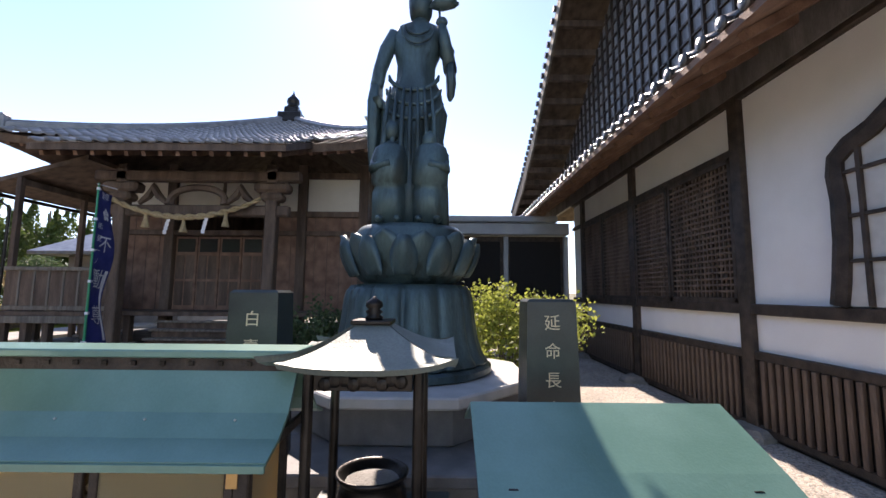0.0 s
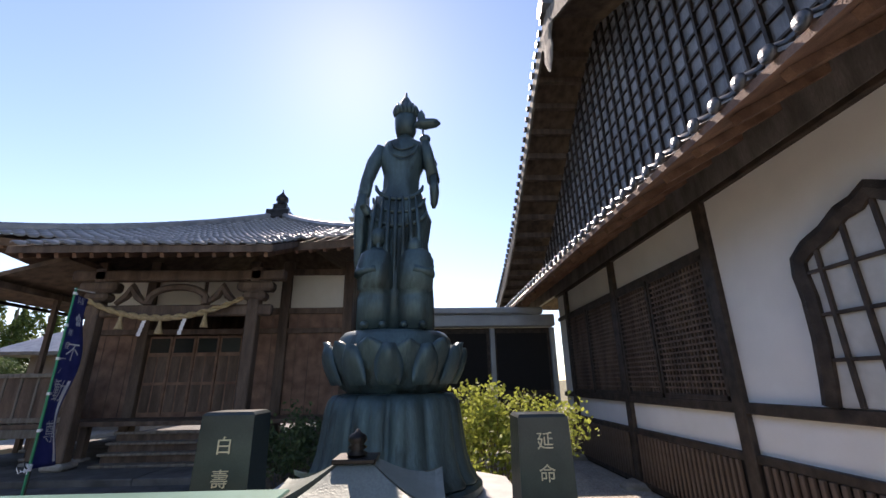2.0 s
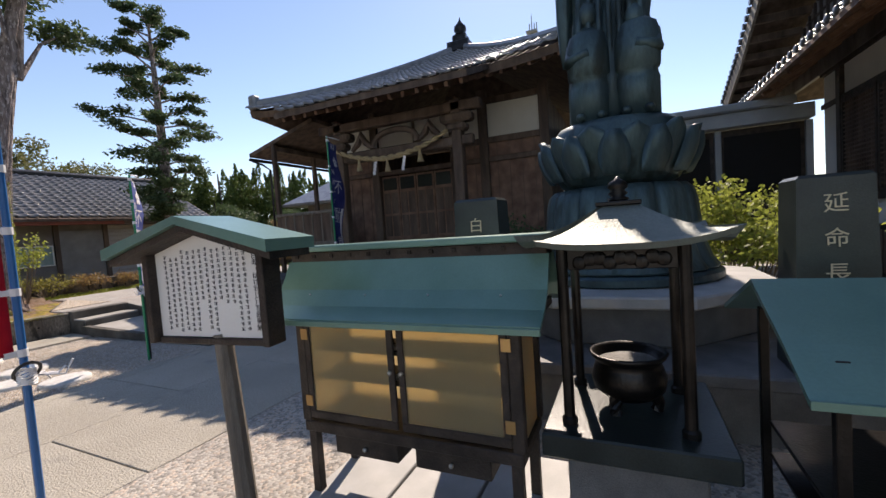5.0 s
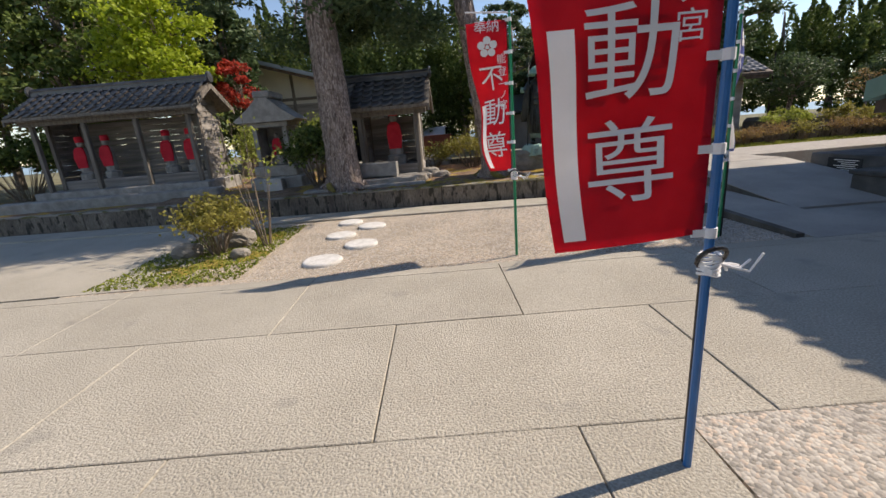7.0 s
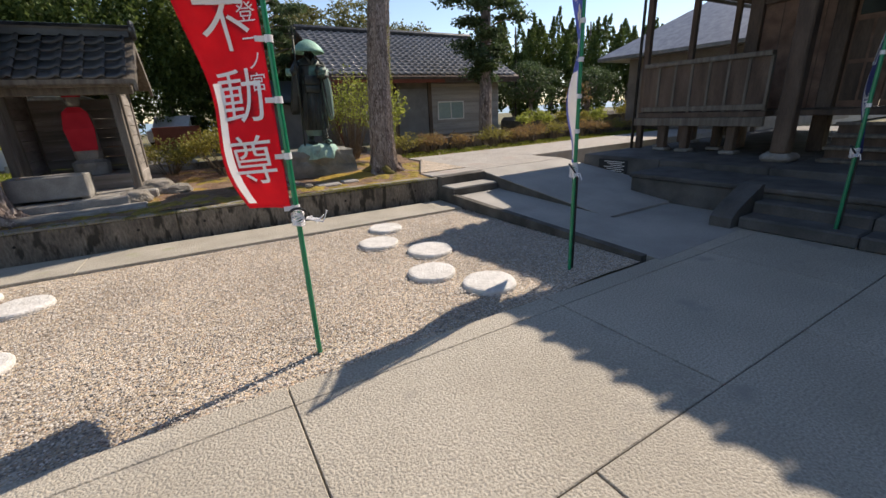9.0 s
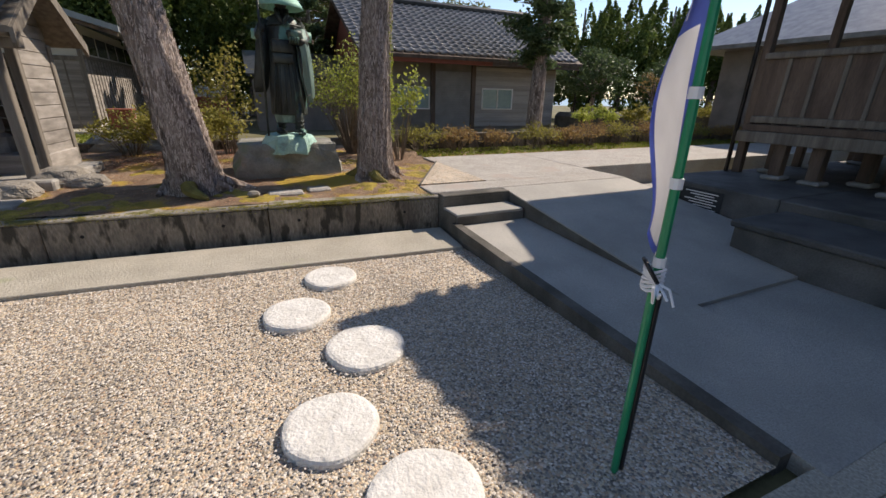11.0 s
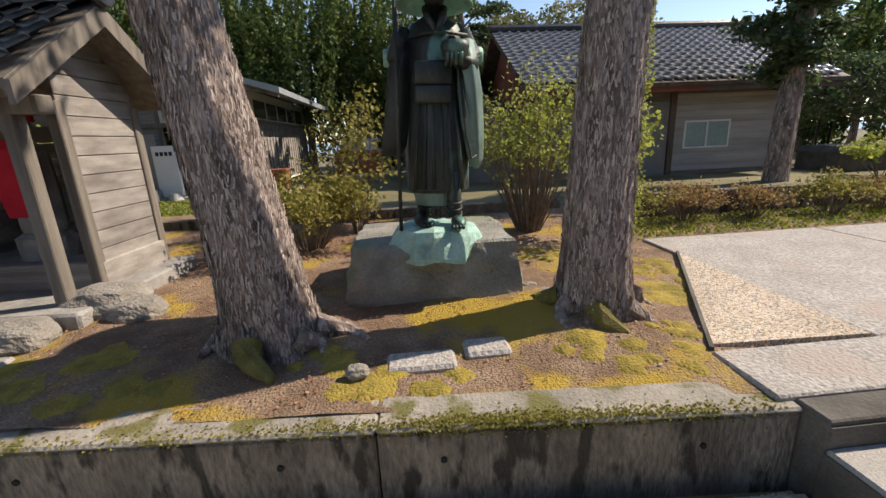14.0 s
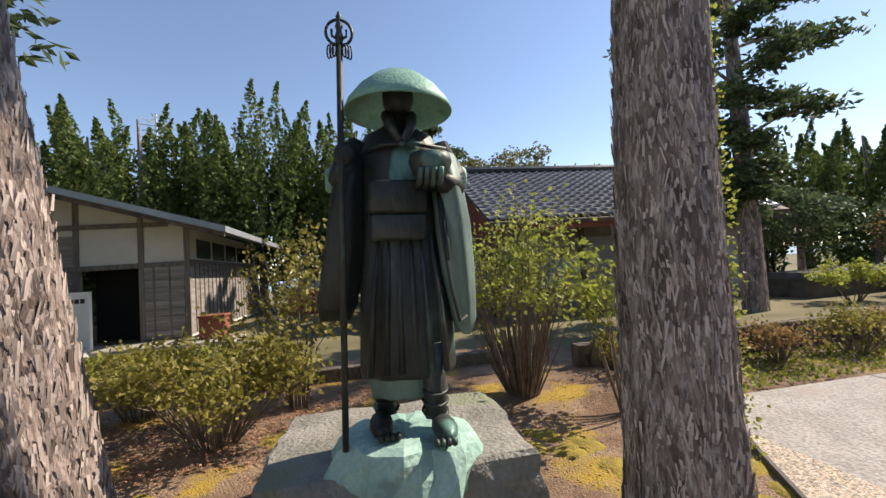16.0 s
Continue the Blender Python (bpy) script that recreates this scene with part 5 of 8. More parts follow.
    box_part("ridge_cap", (0.1, 0.32, -0.76, 0.78, 1.392, 1.425), M["green_roof"], r, bevel=0.006)
    box_part("ridge_fascia", (0.138, 0.282, -0.74, 0.76, 1.325, 1.391), M["darkwood"], r)
    box_part("eave_trim", (-0.162, -0.148, -0.75, 0.77, 1.036, 1.064), M["green_edge"], r, bevel=0.002)
    for y in (-0.7, 0.72):
        box_part("end_board", (0.02, 0.38, y - 0.01, y + 0.01, 1.06, 1.1), M["darkwood"], r, bevel=0.002)
    for i in range(4):
        bm = bmesh.new()
        ball(bm, (0.02, -0.55 + 0.36 * i, 1.165), (0.006, 0.006, 0.005), 8)
        part("rivet", bm, M["steel"], r)
    for i in range(12):
        box_part("fascia_stud", (0.128, 0.137, -0.68 + 0.125 * i, -0.655 + 0.125 * i, 1.355, 1.375), M["darkmetal"], r, bevel=0.002)
    fl = thing("stone_floor", "pale stone slab floor under the cabinet", "slab", kind="structure")
    for i in range(3):
        box_part("slab", (1.75, 2.6, -1.25 + 0.46 * i, -0.8 + 0.46 * i - 0.008, -0.02, 0.05), M["granite_light"], fl, bevel=0.006)


candle_cabinet()


def second_roof():
    """The lean-to roofed candle stand beside the burner."""
    c = thing("candle_stand", "metal candle stand under a sloping green metal roof", "candle stand")
    bm = bmesh.new()
    prof = [(1.55, 0.95), (1.75, 1.05), (2.1, 1.2), (2.1, 1.18), (1.75, 1.03), (1.55, 0.93)]
    rings(bm, [[(x, y, z) for x, z in prof] for y in (-3.1, -2.0)])
    part("front_slope", bm, M["green_roof"], c)
    bm = bmesh.new()
    prof = [(2.1, 1.2), (2.6, 1.0), (2.6, 0.98), (2.1, 1.18)]
    rings(bm, [[(x, y, z) for x, z in prof] for y in (-3.1, -2.0)])
    part("back_slope", bm, M["green_roof"], c)
    box_part("eave_trim", (1.54, 1.552, -3.1, -2.0, 0.925, 0.952), M["green_edge"], c, bevel=0.002)
    for x in (1.7, 2.45):
        for y in (-2.95, -2.12):
            box_part("leg", (x - 0.018, x + 0.018, y - 0.018, y + 0.018, 0.0, 1.02), M["darkmetal"], c, bevel=0.003)
    for z in (0.35, 0.5):
        box_part("rail", (1.68, 1.71, -2.95, -2.12, z, z + 0.03), M["steel"], c, bevel=0.003)
        box_part("tray", (1.72, 2.44, -2.94, -2.13, z - 0.02, z), M["darkmetal"], c, bevel=0.003)
    for i in range(4):
        bm = bmesh.new()
        bm_tube(bm, [(1.66, -2.15 - 0.2 * i, 0.52), (1.66, -2.3 - 0.2 * i, 0.3)], 0.013, 6)
        part("brace", bm, M["steel"], c)


second_roof()


def incense_burner():
    s = thing("incense_shelter", "small roofed incense shelter on four dark posts", "shelter", at=(2.25, -1.54, 0))
    for x in (-0.23, 0.23):
        for y in (-0.235, 0.235):
            bm = bmesh.new()
            bm_lathe(bm, [(0.034, 0.575), (0.034, 0.6), (0.024, 0.61), (0.024, 1.37)], 12, (x, y))
            part("post", bm, M["darkmetal"], s, smooth=False)
    for x in (-0.23, 0.23):
        box_part("tie_beam", (x - 0.012, x + 0.012, -0.21, 0.21, 1.26, 1.37), M["darkmetal"], s, bevel=0.003)
    for y in (-0.23, 0.23):
        box_part("tie_beam", (-0.21, 0.21, y - 0.012, y + 0.012, 1.26, 1.37), M["darkmetal"], s, bevel=0.003)
    for x in (-0.245, 0.245):
        bm = bmesh.new()
        for i in range(9):
            a = -0.16 + 0.04 * i
            ball(bm, (x, a, 1.3 + 0.012 * math.sin(i * 2.2)), (0.01, 0.03, 0.03), 8)
        part("carved_frieze", bm, M["darkmetal"], s, "openwork carved frieze")
    bm = bmesh.new()
    E = 0.40
    grid = []
    for j in range(9):
        q = j / 8
        half = E * (1 - q) + 0.075 * q
        z = 1.375 + 0.155 * (q ** 1.6 * 0.75 + q * 0.25)
        lp = []
        for side in range(4):
            for i in range(10):
                u = -1 + 2 * i / 10
                p = Vector((-half, u * half, z + 0.05 * abs(u) ** 3 * (1 - q) ** 3))
                lp.append(Matrix.Rotation(side * math.pi / 2, 3, "Z") @ p)
        grid.append(lp)
    under = [Vector((p.x * 0.97, p.y * 0.97, p.z - 0.025)) for p in grid[0]]
    rings(bm, [[p * 0.5 + Vector((0, 0, 0.685)) for p in under], under, grid[0]] + grid[1:])
    roof = part("roof", bm, M["copper"], s, "pale weathered copper roof with upswept corners", smooth=False)
    box_part("finial_base", (-0.095, 0.095, -0.095, 0.095, 1.525, 1.545), M["darkmetal"], roof, bevel=0.004)
    bm = bmesh.new()
    bm_lathe(bm, [(0.042, 1.545), (0.046, 1.558), (0.028, 1.568), (0.044, 1.582), (0.028, 1.594), (0.044, 1.61), (0.038, 1.632), (0.016, 1.645), (0.006, 1.66)], 16)
    part("finial", bm, M["darkmetal"], roof, "dark bronze onion finial", smooth=True)
    t = thing("burner_table", "dark stone table under the incense burner", "stone table", at=(2.25, -1.56, 0))
    box_part("top", (-0.36, 0.4, -0.36, 0.36, 0.47, 0.575), M["stele"], t, bevel=0.008)
    box_part("base", (-0.26, 0.3, -0.27, 0.27, 0.0, 0.468), M["granite"], t, bevel=0.01)
    b = thing("incense_burner", "round dark bronze incense burner on three feet", "incense burner", at=(2.25, -1.55, 0.577))
    bm = bmesh.new()
    bm_lathe(bm, [(0.03, 0.055), (0.11, 0.06), (0.155, 0.1), (0.165, 0.15), (0.15, 0.2), (0.14, 0.225), (0.148, 0.232), (0.165, 0.25), (0.172, 0.265), (0.16, 0.27), (0.145, 0.255), (0.13, 0.225), (0.02, 0.22)], 36)
    part("bowl", bm, M["darkmetal"], b, smooth=True)
    for k in range(3):
        bm = bmesh.new()
        a = k * math.tau / 3 + 0.5
        bm_tube(bm, [(0.1 * math.cos(a), 0.1 * math.sin(a), 0.08), (0.125 * math.cos(a), 0.125 * math.sin(a), 0.03), (0.115 * math.cos(a), 0.115 * math.sin(a), 0.0)], [0.035, 0.025, 0.03], 8)
        part("foot", bm, M["darkmetal"], b)
    bm = bmesh.new()
    bm_lathe(bm, [(0.128, 0.226), (0.06, 0.236), (0.01, 0.238)], 20, wobble=lambda a, z: 1 + 0.03 * math.sin(7 * a))
    part("ash", bm, M["stonegrey"], b, "grey ash")


incense_burner()


def sign_board():
    s = thing("sign_board", "white notice board with green roof on a wooden post", "sign", at=(1.61, 0.27, 0.01), rz=5)
    # board faces -x
    bm = bmesh.new()
    bm_tube(bm, [(-0.03, -0.03, 0.0), (0.0, 0.03, 0.5), (0.03, 0.1, 1.0)], [0.05, 0.047, 0.045], 10)
    part("post", bm, M["greywood_v"], s, "round weathered wooden post")
    cy = 0.13
    bm = bmesh.new()
    out = [(-0.36, 0.99), (0.36, 0.99), (0.36, 1.45), (0.0, 1.545), (-0.36, 1.45)]
    rings(bm, [[(0.0, cy + a, z) for a, z in out], [(0.03, cy + a, z) for a, z in out]])
    part("panel", bm, M["paper"], s)
    for y in (-0.4, 0.36):
        box_part("side_board", (-0.05, 0.07, cy + y, cy + y + 0.04, 0.96, 1.46), M["darkwood"], s, bevel=0.004)
    box_part("bottom_board", (-0.02, 0.05, cy - 0.36, cy + 0.36, 0.955, 0.987), M["darkwood"], s, bevel=0.004)
    for sg in (-1, 1):
        bm = bmesh.new()
        rings(bm, [[(x, cy, 1.575), (x, cy, 1.615), (x, cy + sg * 0.53, 1.475), (x, cy + sg * 0.53, 1.42)] for x in (-0.16, 0.18)])
        part("roof_slope", bm, M["green_roof"], s, "green metal roof slope")
        bm = bmesh.new()
        rings(bm, [[(x, cy, 1.54), (x, cy, 1.574), (x, cy + sg * 0.52, 1.418), (x, cy + sg * 0.52, 1.385)] for x in (-0.13, 0.15)])
        part("roof_board", bm, M["darkwood"], s)
    me = text_mesh("白寿（ぼけ封じ）写経奉納", 0.034, M["ink"], 0.0008, True, 0.95)
    ob = part("heading", me, None, s, "black brushed heading")
    ob.matrix_basis = Matrix.Translation((-0.003, cy - 0.31, 1.22)) @ FACE_W
    rnd = random.Random(3)
    for c in range(14):
        y = cy - 0.245 + c * 0.041
        bm = bmesh.new()
        z, end = 1.455 - 0.02 * rnd.random() - 0.03 * (c > 10), 1.03 + (0.0 if rnd.random() < 0.7 else 0.15)
        while z > end:
            for k in range(3):
                a, b = rnd.uniform(-0.012, -0.005), rnd.uniform(0.005, 0.012)
                bm_box(bm, -0.0025, -0.001, y + a, y + b, z - 0.006 * k - 0.0026, z - 0.006 * k)
            q = rnd.uniform(-0.005, 0.005)
            bm_box(bm, -0.0024, -0.0009, y + q - 0.0015, y + q + 0.0015, z - 0.016, z + 0.002)
            z -= 0.027
        part("writing", bm, M["ink"], s, "column of small black writing")


sign_board()

# ---------------------------------------------------------------- banners on poles
def banner(x, y, lean, height, pole_mat, cloth, turn, words, border, label, bottom=0.95, width=0.45, wave=0.03, twist=0.0, grow=0.0, seed=1):
    """A tall narrow banner tied to a pole. turn: direction the cloth runs from the pole, in degrees."""
    b = thing("banner", label, "banner", "temple banners", at=(x, y, -0.03), rz=turn)
    lx, ly = lean
    top = Vector((lx * height, ly * height, height))

    def at(z):
        return Vector((lx * z, ly * z, z))
    bm = bmesh.new()
    bm_tube(bm, [at(0), at(height * 0.5), top], [0.0165, 0.0165, 0.013], 10)
    part("pole", bm, M[pole_mat], b, "plastic-coated pole")
    bm = bmesh.new()
    bm_tube(bm, [at(0.02) + Vector((0, -0.024, 0)), at(0.9) + Vector((0, -0.024, 0))], 0.0105, 8)
    part("stake", bm, M["rubber"], b, "dark stake beside the pole")
    bm = bmesh.new()
    pts = [at(0.93) + Vector((0.05 * math.cos(a), 0.02 + 0.03 * math.sin(a), 0.045 * math.sin(a) + 0.03)) for a in [k * math.tau / 14 for k in range(15)]]
    bm_tube(bm, pts, 0.008, 6)
    part("hook", bm, M["rubber"], b, "black plastic hook")
    rnd = random.Random(seed)
    bm = bmesh.new()
    for k in range(7):
        o = at(0.9 + 0.012 * k) + Vector((0.0, 0.01, 0))
        pts = [o + Vector((0.034 * math.cos(a), 0.034 * math.sin(a), 0.006 * math.sin(2 * a + k))) for a in [j * math.tau / 10 for j in range(11)]]
        bm_tube(bm, pts, 0.006, 5)
    for k in range(4):
        o = at(0.93) + Vector((-0.03, 0, 0))
        bm_tube(bm, [o, o + Vector((-0.05 - 0.02 * k, 0.02 * (k - 1.5), -0.01 * k)), o + Vector((-0.08 - 0.02 * k, 0.03 * (k - 1.5), -0.05 + 0.03 * k))], 0.005, 5)
    part("knot", bm, M["white"], b, "white cord knot")
    # cloth
    U, V = 14, 44
    H0, H1 = bottom, height - 0.08

    def cloth_at(u, v):
        p = at(H0 + (H1 - H0) * v)
        ph = 4.3 * v * 2.2 + 1.6 * u + seed
        q = Vector((u * width * (1 + grow * v - 0.04 * math.sin(3 * v)), wave * math.sin(ph) * u * 2 + wave * 0.6 * math.sin(9 * v + seed) * u, -0.03 * u * (1 - v)))
        return p + Vector((0.03, 0, 0)) + Matrix.Rotation(radians(twist) * (1 - v), 3, "Z") @ q
    bm = bmesh.new()
    vv = [[bm.verts.new(cloth_at(i / U, j / V)) for i in range(U + 1)] for j in range(V + 1)]
    for j in range(V):
        for i in range(U):
            f = bm.faces.new((vv[j][i], vv[j][i + 1], vv[j + 1][i + 1], vv[j + 1][i]))
            u = (i + 0.5) / U
            f.material_index = 1 if (border == "stripe" and 0.79 < u < 0.94 and 0.03 < (j + 0.5) / V < 0.47) or (border == "band" and 0.14 < u < 0.86 and 0.02 < (j + 0.5) / V < 0.55) else 0
    bmesh.ops.solidify(bm, geom=bm.faces[:], thickness=0.003)
    me = bpy.data.meshes.new("mesh")
    bm.to_mesh(me)
    bm.free()
    me.materials.append(M[cloth]), me.materials.append(M["white"])
    me.shade_smooth()
    part("cloth", me, None, b)
    # loops
    for k in range(6):
        v = k / 5
        z = H0 + (H1 - H0) * v
        o = at(z)
        bm = bmesh.new()
        bm_lathe(bm, [(0.02, -0.018), (0.022, -0.018), (0.022, 0.018), (0.02, 0.018)], 10)
        bm_box(bm, 0.015, 0.07, -0.003, 0.003, -0.014, 0.014)
        bmesh.ops.translate(bm, vec=o, verts=bm.verts)
        part("loop", bm, M["white"], b, "white cloth loop")
    bm = bmesh.new()
    bm_tube(bm, [top + Vector((-0.03, 0, -0.02)), top + Vector((width + 0.06, 0, 0.03))], 0.008, 8)
    part("cross_bar", bm, M["white"], b)
    # writing laid on both faces
    for side in (1, -1):
        for ch, u, v, size in words:
            me = text_mesh(ch, size, M["white"], 0.0)
            uw = size * 0.9 / width
            for q in me.vertices:
                du, dv = q.co.x / width, q.co.y / (H1 - H0)
                c = cloth_at(u + du * side, v + dv)
                q.co = c + Vector((0, -0.006 * side + (0 if side > 0 else 0.003), 0))
            part("letter", me, None, b, "white brushed letter")
    # five-petalled crest
    if border != "edge":
        for side in (1, -1):
            cu, cv = 0.5, 0.845
            for k in range(6):
                bm = bmesh.new()
                a = math.pi / 2 + k * math.tau / 5
                r0, rr = (0.062, 0.038) if k < 5 else (0.0, 0.02)
                ctr = (r0 * math.cos(a), r0 * math.sin(a))
                lp = []
                for i in range(12):
                    t = i * math.tau / 12
                    du, dv = (ctr[0] + rr * math.cos(t)) / width, (ctr[1] + rr * math.sin(t)) / (H1 - H0)
                    lp.append(bm.verts.new(cloth_at(cu + du, cv + dv) + Vector((0, -0.006 * side + (0 if side > 0 else 0.003), 0))))
                bm.faces.new(lp)
                part("crest_petal", bm, M["white"], b, "white petal of a five-petalled crest")


BIG = [("奉", 0.35, 0.965, 0.13), ("納", 0.66, 0.965, 0.13), ("不", 0.52, 0.64, 0.27), ("動", 0.52, 0.41, 0.3), ("尊", 0.52, 0.18, 0.3), ("能", 0.83, 0.76, 0.1), ("登", 0.83, 0.68, 0.1), ("一", 0.83, 0.6, 0.1), ("ノ", 0.83, 0.53, 0.1), ("宮", 0.83, 0.46, 0.1)]
banner(1.126, 1.114, (0.0, 0.0), 2.6, "poleblue", "red", 180, [(c, 1 - u, v, s) for c, u, v, s in BIG], "stripe", "red cloth banner with white characters on a blue pole", width=0.53, grow=0.4, bottom=1.05, seed=2, wave=0.02)
banner(1.095, 4.37, (0.0, 0.0), 2.6, "polegreen", "red", 170, [(c, 1 - u, v, s) for c, u, v, s in BIG], "stripe", "red cloth banner with white characters on a green pole", bottom=1.0, width=0.39, grow=0.08, twist=-52, seed=5, wave=0.03)
banner(3.515, 4.36, (0.0, 0.0), 2.5, "polegreen", "blueflag", 50, [(c, 1 - u, v, s) for c, u, v, s in BIG if v > 0.57], "band", "blue and white cloth banner on a green pole", bottom=1.0, width=0.42, seed=3, wave=0.02)
banner(6.1, 3.17, (0.0, 0.0), 3.25, "polegreen", "navy", 14, [(c, 1 - u, v, s) for c, u, v, s in BIG], "stripe", "navy cloth banner with white characters before the worship hall", bottom=0.92, width=0.45, seed=4, wave=0.03)


# ---------------------------------------------------------------- walking monk in bronze
def monk():
    bm = bmesh.new()

    def mark(idx, start):
        bm.faces.ensure_lookup_table()
        for f in bm.faces[start:]:
            f.material_index = idx
    n0 = 0
    # legs, skirt, robe (faces -y)
    for x, y in ((-0.1, 0.02), (0.12, -0.1)):
        bm_tube(bm, [(x, y, 0.06), (x, y + 0.02, 0.2), (x * 0.9, y + 0.03, 0.4)], [0.05, 0.055, 0.085], 12)
        ball(bm, (x + (-0.03 if x < 0 else 0.02), y - 0.09, 0.045), (0.055, 0.13, 0.045), 14)
        for k in range(4):
            ball(bm, (x - 0.035 + 0.024 * k, y - 0.215, 0.03), (0.015, 0.022, 0.018), 8)
        for z in (0.09, 0.14, 0.19):
            bm_tube(bm, [(x + 0.058 * math.cos(a), y + 0.015 + 0.058 * math.sin(a), z + 0.02 * math.sin(a)) for a in [k * math.tau / 10 for k in range(11)]], 0.008, 5)
    mark(0, n0)
    n0 = len(bm.faces)
    skin(bm, [(0, 0.02, 0.15, .155, .115, .06, 9, 0), (0, 0.02, 0.165, .165, .125, .07, 9, 0), (0, 0.02, 0.3, .19, .145, .06, 9, .3), (0, 0.02, 0.42, .2, .15, .05, 9, .5)], 45)
    mark(3, n0)
    n0 = len(bm.faces)
    skin(bm, [(0.01, 0.02, 0.25, .215, .165, .06, 9, .2), (0.01, 0.02, 0.275, .225, .175, .07, 9, .2), (0.01, 0.02, 0.6, .22, .17, .06, 7, .4), (0.0, 0.02, 0.85, .195, .155, .05, 7, .6), (0, 0.02, 1.05, .19, .145, .03, 7, .8),
              (0, 0.02, 1.2, .2, .14, .02, 7, 1), (0, 0.02, 1.32, .21, .13, .02, 7, 1), (0, 0.03, 1.41, .17, .11, 0, 7, 1), (0, 0.03, 1.455, .085, .08, 0, 7, 1), (0, 0.02, 1.5, .055, .06, 0, 7, 1), (0, 0.01, 1.56, .06, .065, 0, 7, 1)], 40)
    # head
    ball(bm, (0, -0.01, 1.6), (0.078, 0.09, 0.105), 18)
    # shawl and apron panel
    for q in ((-0.03, -0.155, 0.9, 0.125, 0.03, 0.1), (-0.03, -0.16, 1.02, 0.13, 0.034, 0.13)):
        bm_box(bm, q[0] - q[3], q[0] + q[3], q[1] - q[4], q[1] + 0.06, q[2] - 0.02, q[2] + q[5], bevel=0.014)
    # pleats down the front of the robe
    for k in range(6):
        x = -0.15 + 0.06 * k
        bm_tube(bm, [(x * 0.8, -0.125, 0.9), (x, -0.145, 0.6), (x * 1.15, -0.14, 0.28)], [0.008, 0.012, 0.017], 8)
    bm_tube(bm, [(-0.2, -0.02, 1.3), (-0.09, -0.125, 1.325), (0.05, -0.135, 1.335), (0.22, -0.06, 1.33)], 0.012, 8)
    ball(bm, (0.0, -0.14, 1.33), (0.025, 0.018, 0.018), 8)
    for s in (-1, 1):
        bm_tube(bm, [(s * 0.06, -0.03, 1.5), (s * 0.05, -0.1, 1.43), (s * 0.01, -0.135, 1.34)], [0.03, 0.028, 0.02], 8)
    # arm with the bowl and its long sleeve
    bm_tube(bm, [(0.19, 0.03, 1.36), (0.26, 0.0, 1.2), (0.24, -0.1, 1.13), (0.14, -0.2, 1.15)], [0.07, 0.075, 0.06, 0.04], 12)
    mark(0, n0)
    n0 = len(bm.faces)
    skin(bm, [(0.3, -0.03, 0.42, .02, .015, 0, 5, 0), (0.285, -0.03, 0.5, .06, .04, .1, 5, 0), (0.26, -0.03, 0.72, .085, .085, .1, 5, .3), (0.24, -0.04, 0.95, .09, .11, .08, 5, .5), (0.22, -0.06, 1.12, .08, .11, .05, 5, .6), (0.2, -0.03, 1.3, .07, .09, .03, 5, .6)], 24)
    mark(3, n0)
    n0 = len(bm.faces)
    skin(bm, [(0.115, -0.22, 1.14, .04, .04, 0, 5, 0), (0.115, -0.22, 1.17, .08, .075, 0, 5, 0), (0.115, -0.22, 1.22, .098, .09, 0, 5, 0), (0.115, -0.22, 1.255, .09, .085, 0, 5, 0), (0.115, -0.22, 1.258, .08, .075, 0, 5, 0), (0.115, -0.22, 1.24, .06, .055, 0, 5, 0)], 24)
    for k in range(4):
        bm_tube(bm, [(0.15 - 0.03 * k, -0.17, 1.11), (0.15 - 0.03 * k, -0.26, 1.13), (0.15 - 0.03 * k, -0.3, 1.18)], [0.016, 0.015, 0.012], 6)
    # arm with the staff and its sleeve
    bm_tube(bm, [(-0.19, 0.03, 1.36), (-0.27, 0.0, 1.22), (-0.28, -0.08, 1.18), (-0.265, -0.13, 1.24)], [0.07, 0.075, 0.06, 0.045], 12)
    ball(bm, (-0.262, -0.15, 1.27), (0.048, 0.045, 0.06), 12)
    skin(bm, [(-0.33, 0.0, 0.52, .07, .03, .05, 5, 0), (-0.32, -0.01, 0.6, .09, .06, .1, 5, 0), (-0.28, -0.01, 0.85, .09, .09, .1, 5, .3), (-0.26, -0.03, 1.1, .075, .1, .06, 5, .4), (-0.24, -0.04, 1.28, .06, .08, .03, 5, .4)], 24)
    # beads and cords
    bm_tube(bm, [(0.16, -0.13, 1.1), (0.17, -0.16, 0.9), (0.2, -0.17, 0.66), (0.24, -0.15, 0.5), (0.28, -0.12, 0.52)], 0.008, 6)
    bm_tube(bm, [(0.17, -0.13, 1.1), (0.19, -0.17, 0.85), (0.185, -0.18, 0.78)], 0.011, 6)
    mark(0, n0)
    n0 = len(bm.faces)
    # staff
    bm_tube(bm, [(-0.285, -0.19, -0.01), (-0.275, -0.18, 1.2), (-0.27, -0.17, 1.78)], [0.014, 0.015, 0.014], 10)
    c = Vector((-0.27, -0.17, 1.82))
    bm_tube(bm, [c + Vector((0.058 * math.sin(a), 0, -0.058 * math.cos(a) * 1.05)) for a in [k * math.tau / 20 for k in range(21)]], 0.007, 6)
    bm_lathe(bm, [(0.014, 1.76), (0.02, 1.8), (0.012, 1.83), (0.018, 1.85), (0.008, 1.88), (0.014, 1.895), (0.004, 1.92)], 10, (c.x, c.y))
    for s in (-1, 1):
        bm_tube(bm, [c + Vector((s * 0.01, 0, -0.03)), c + Vector((s * 0.032, 0, -0.015)), c + Vector((s * 0.032, 0, 0.015))], 0.006, 6)
        for k in range(3):
            o = c + Vector((s * (0.022 + 0.012 * k), 0.01 * (k - 1), -0.085))
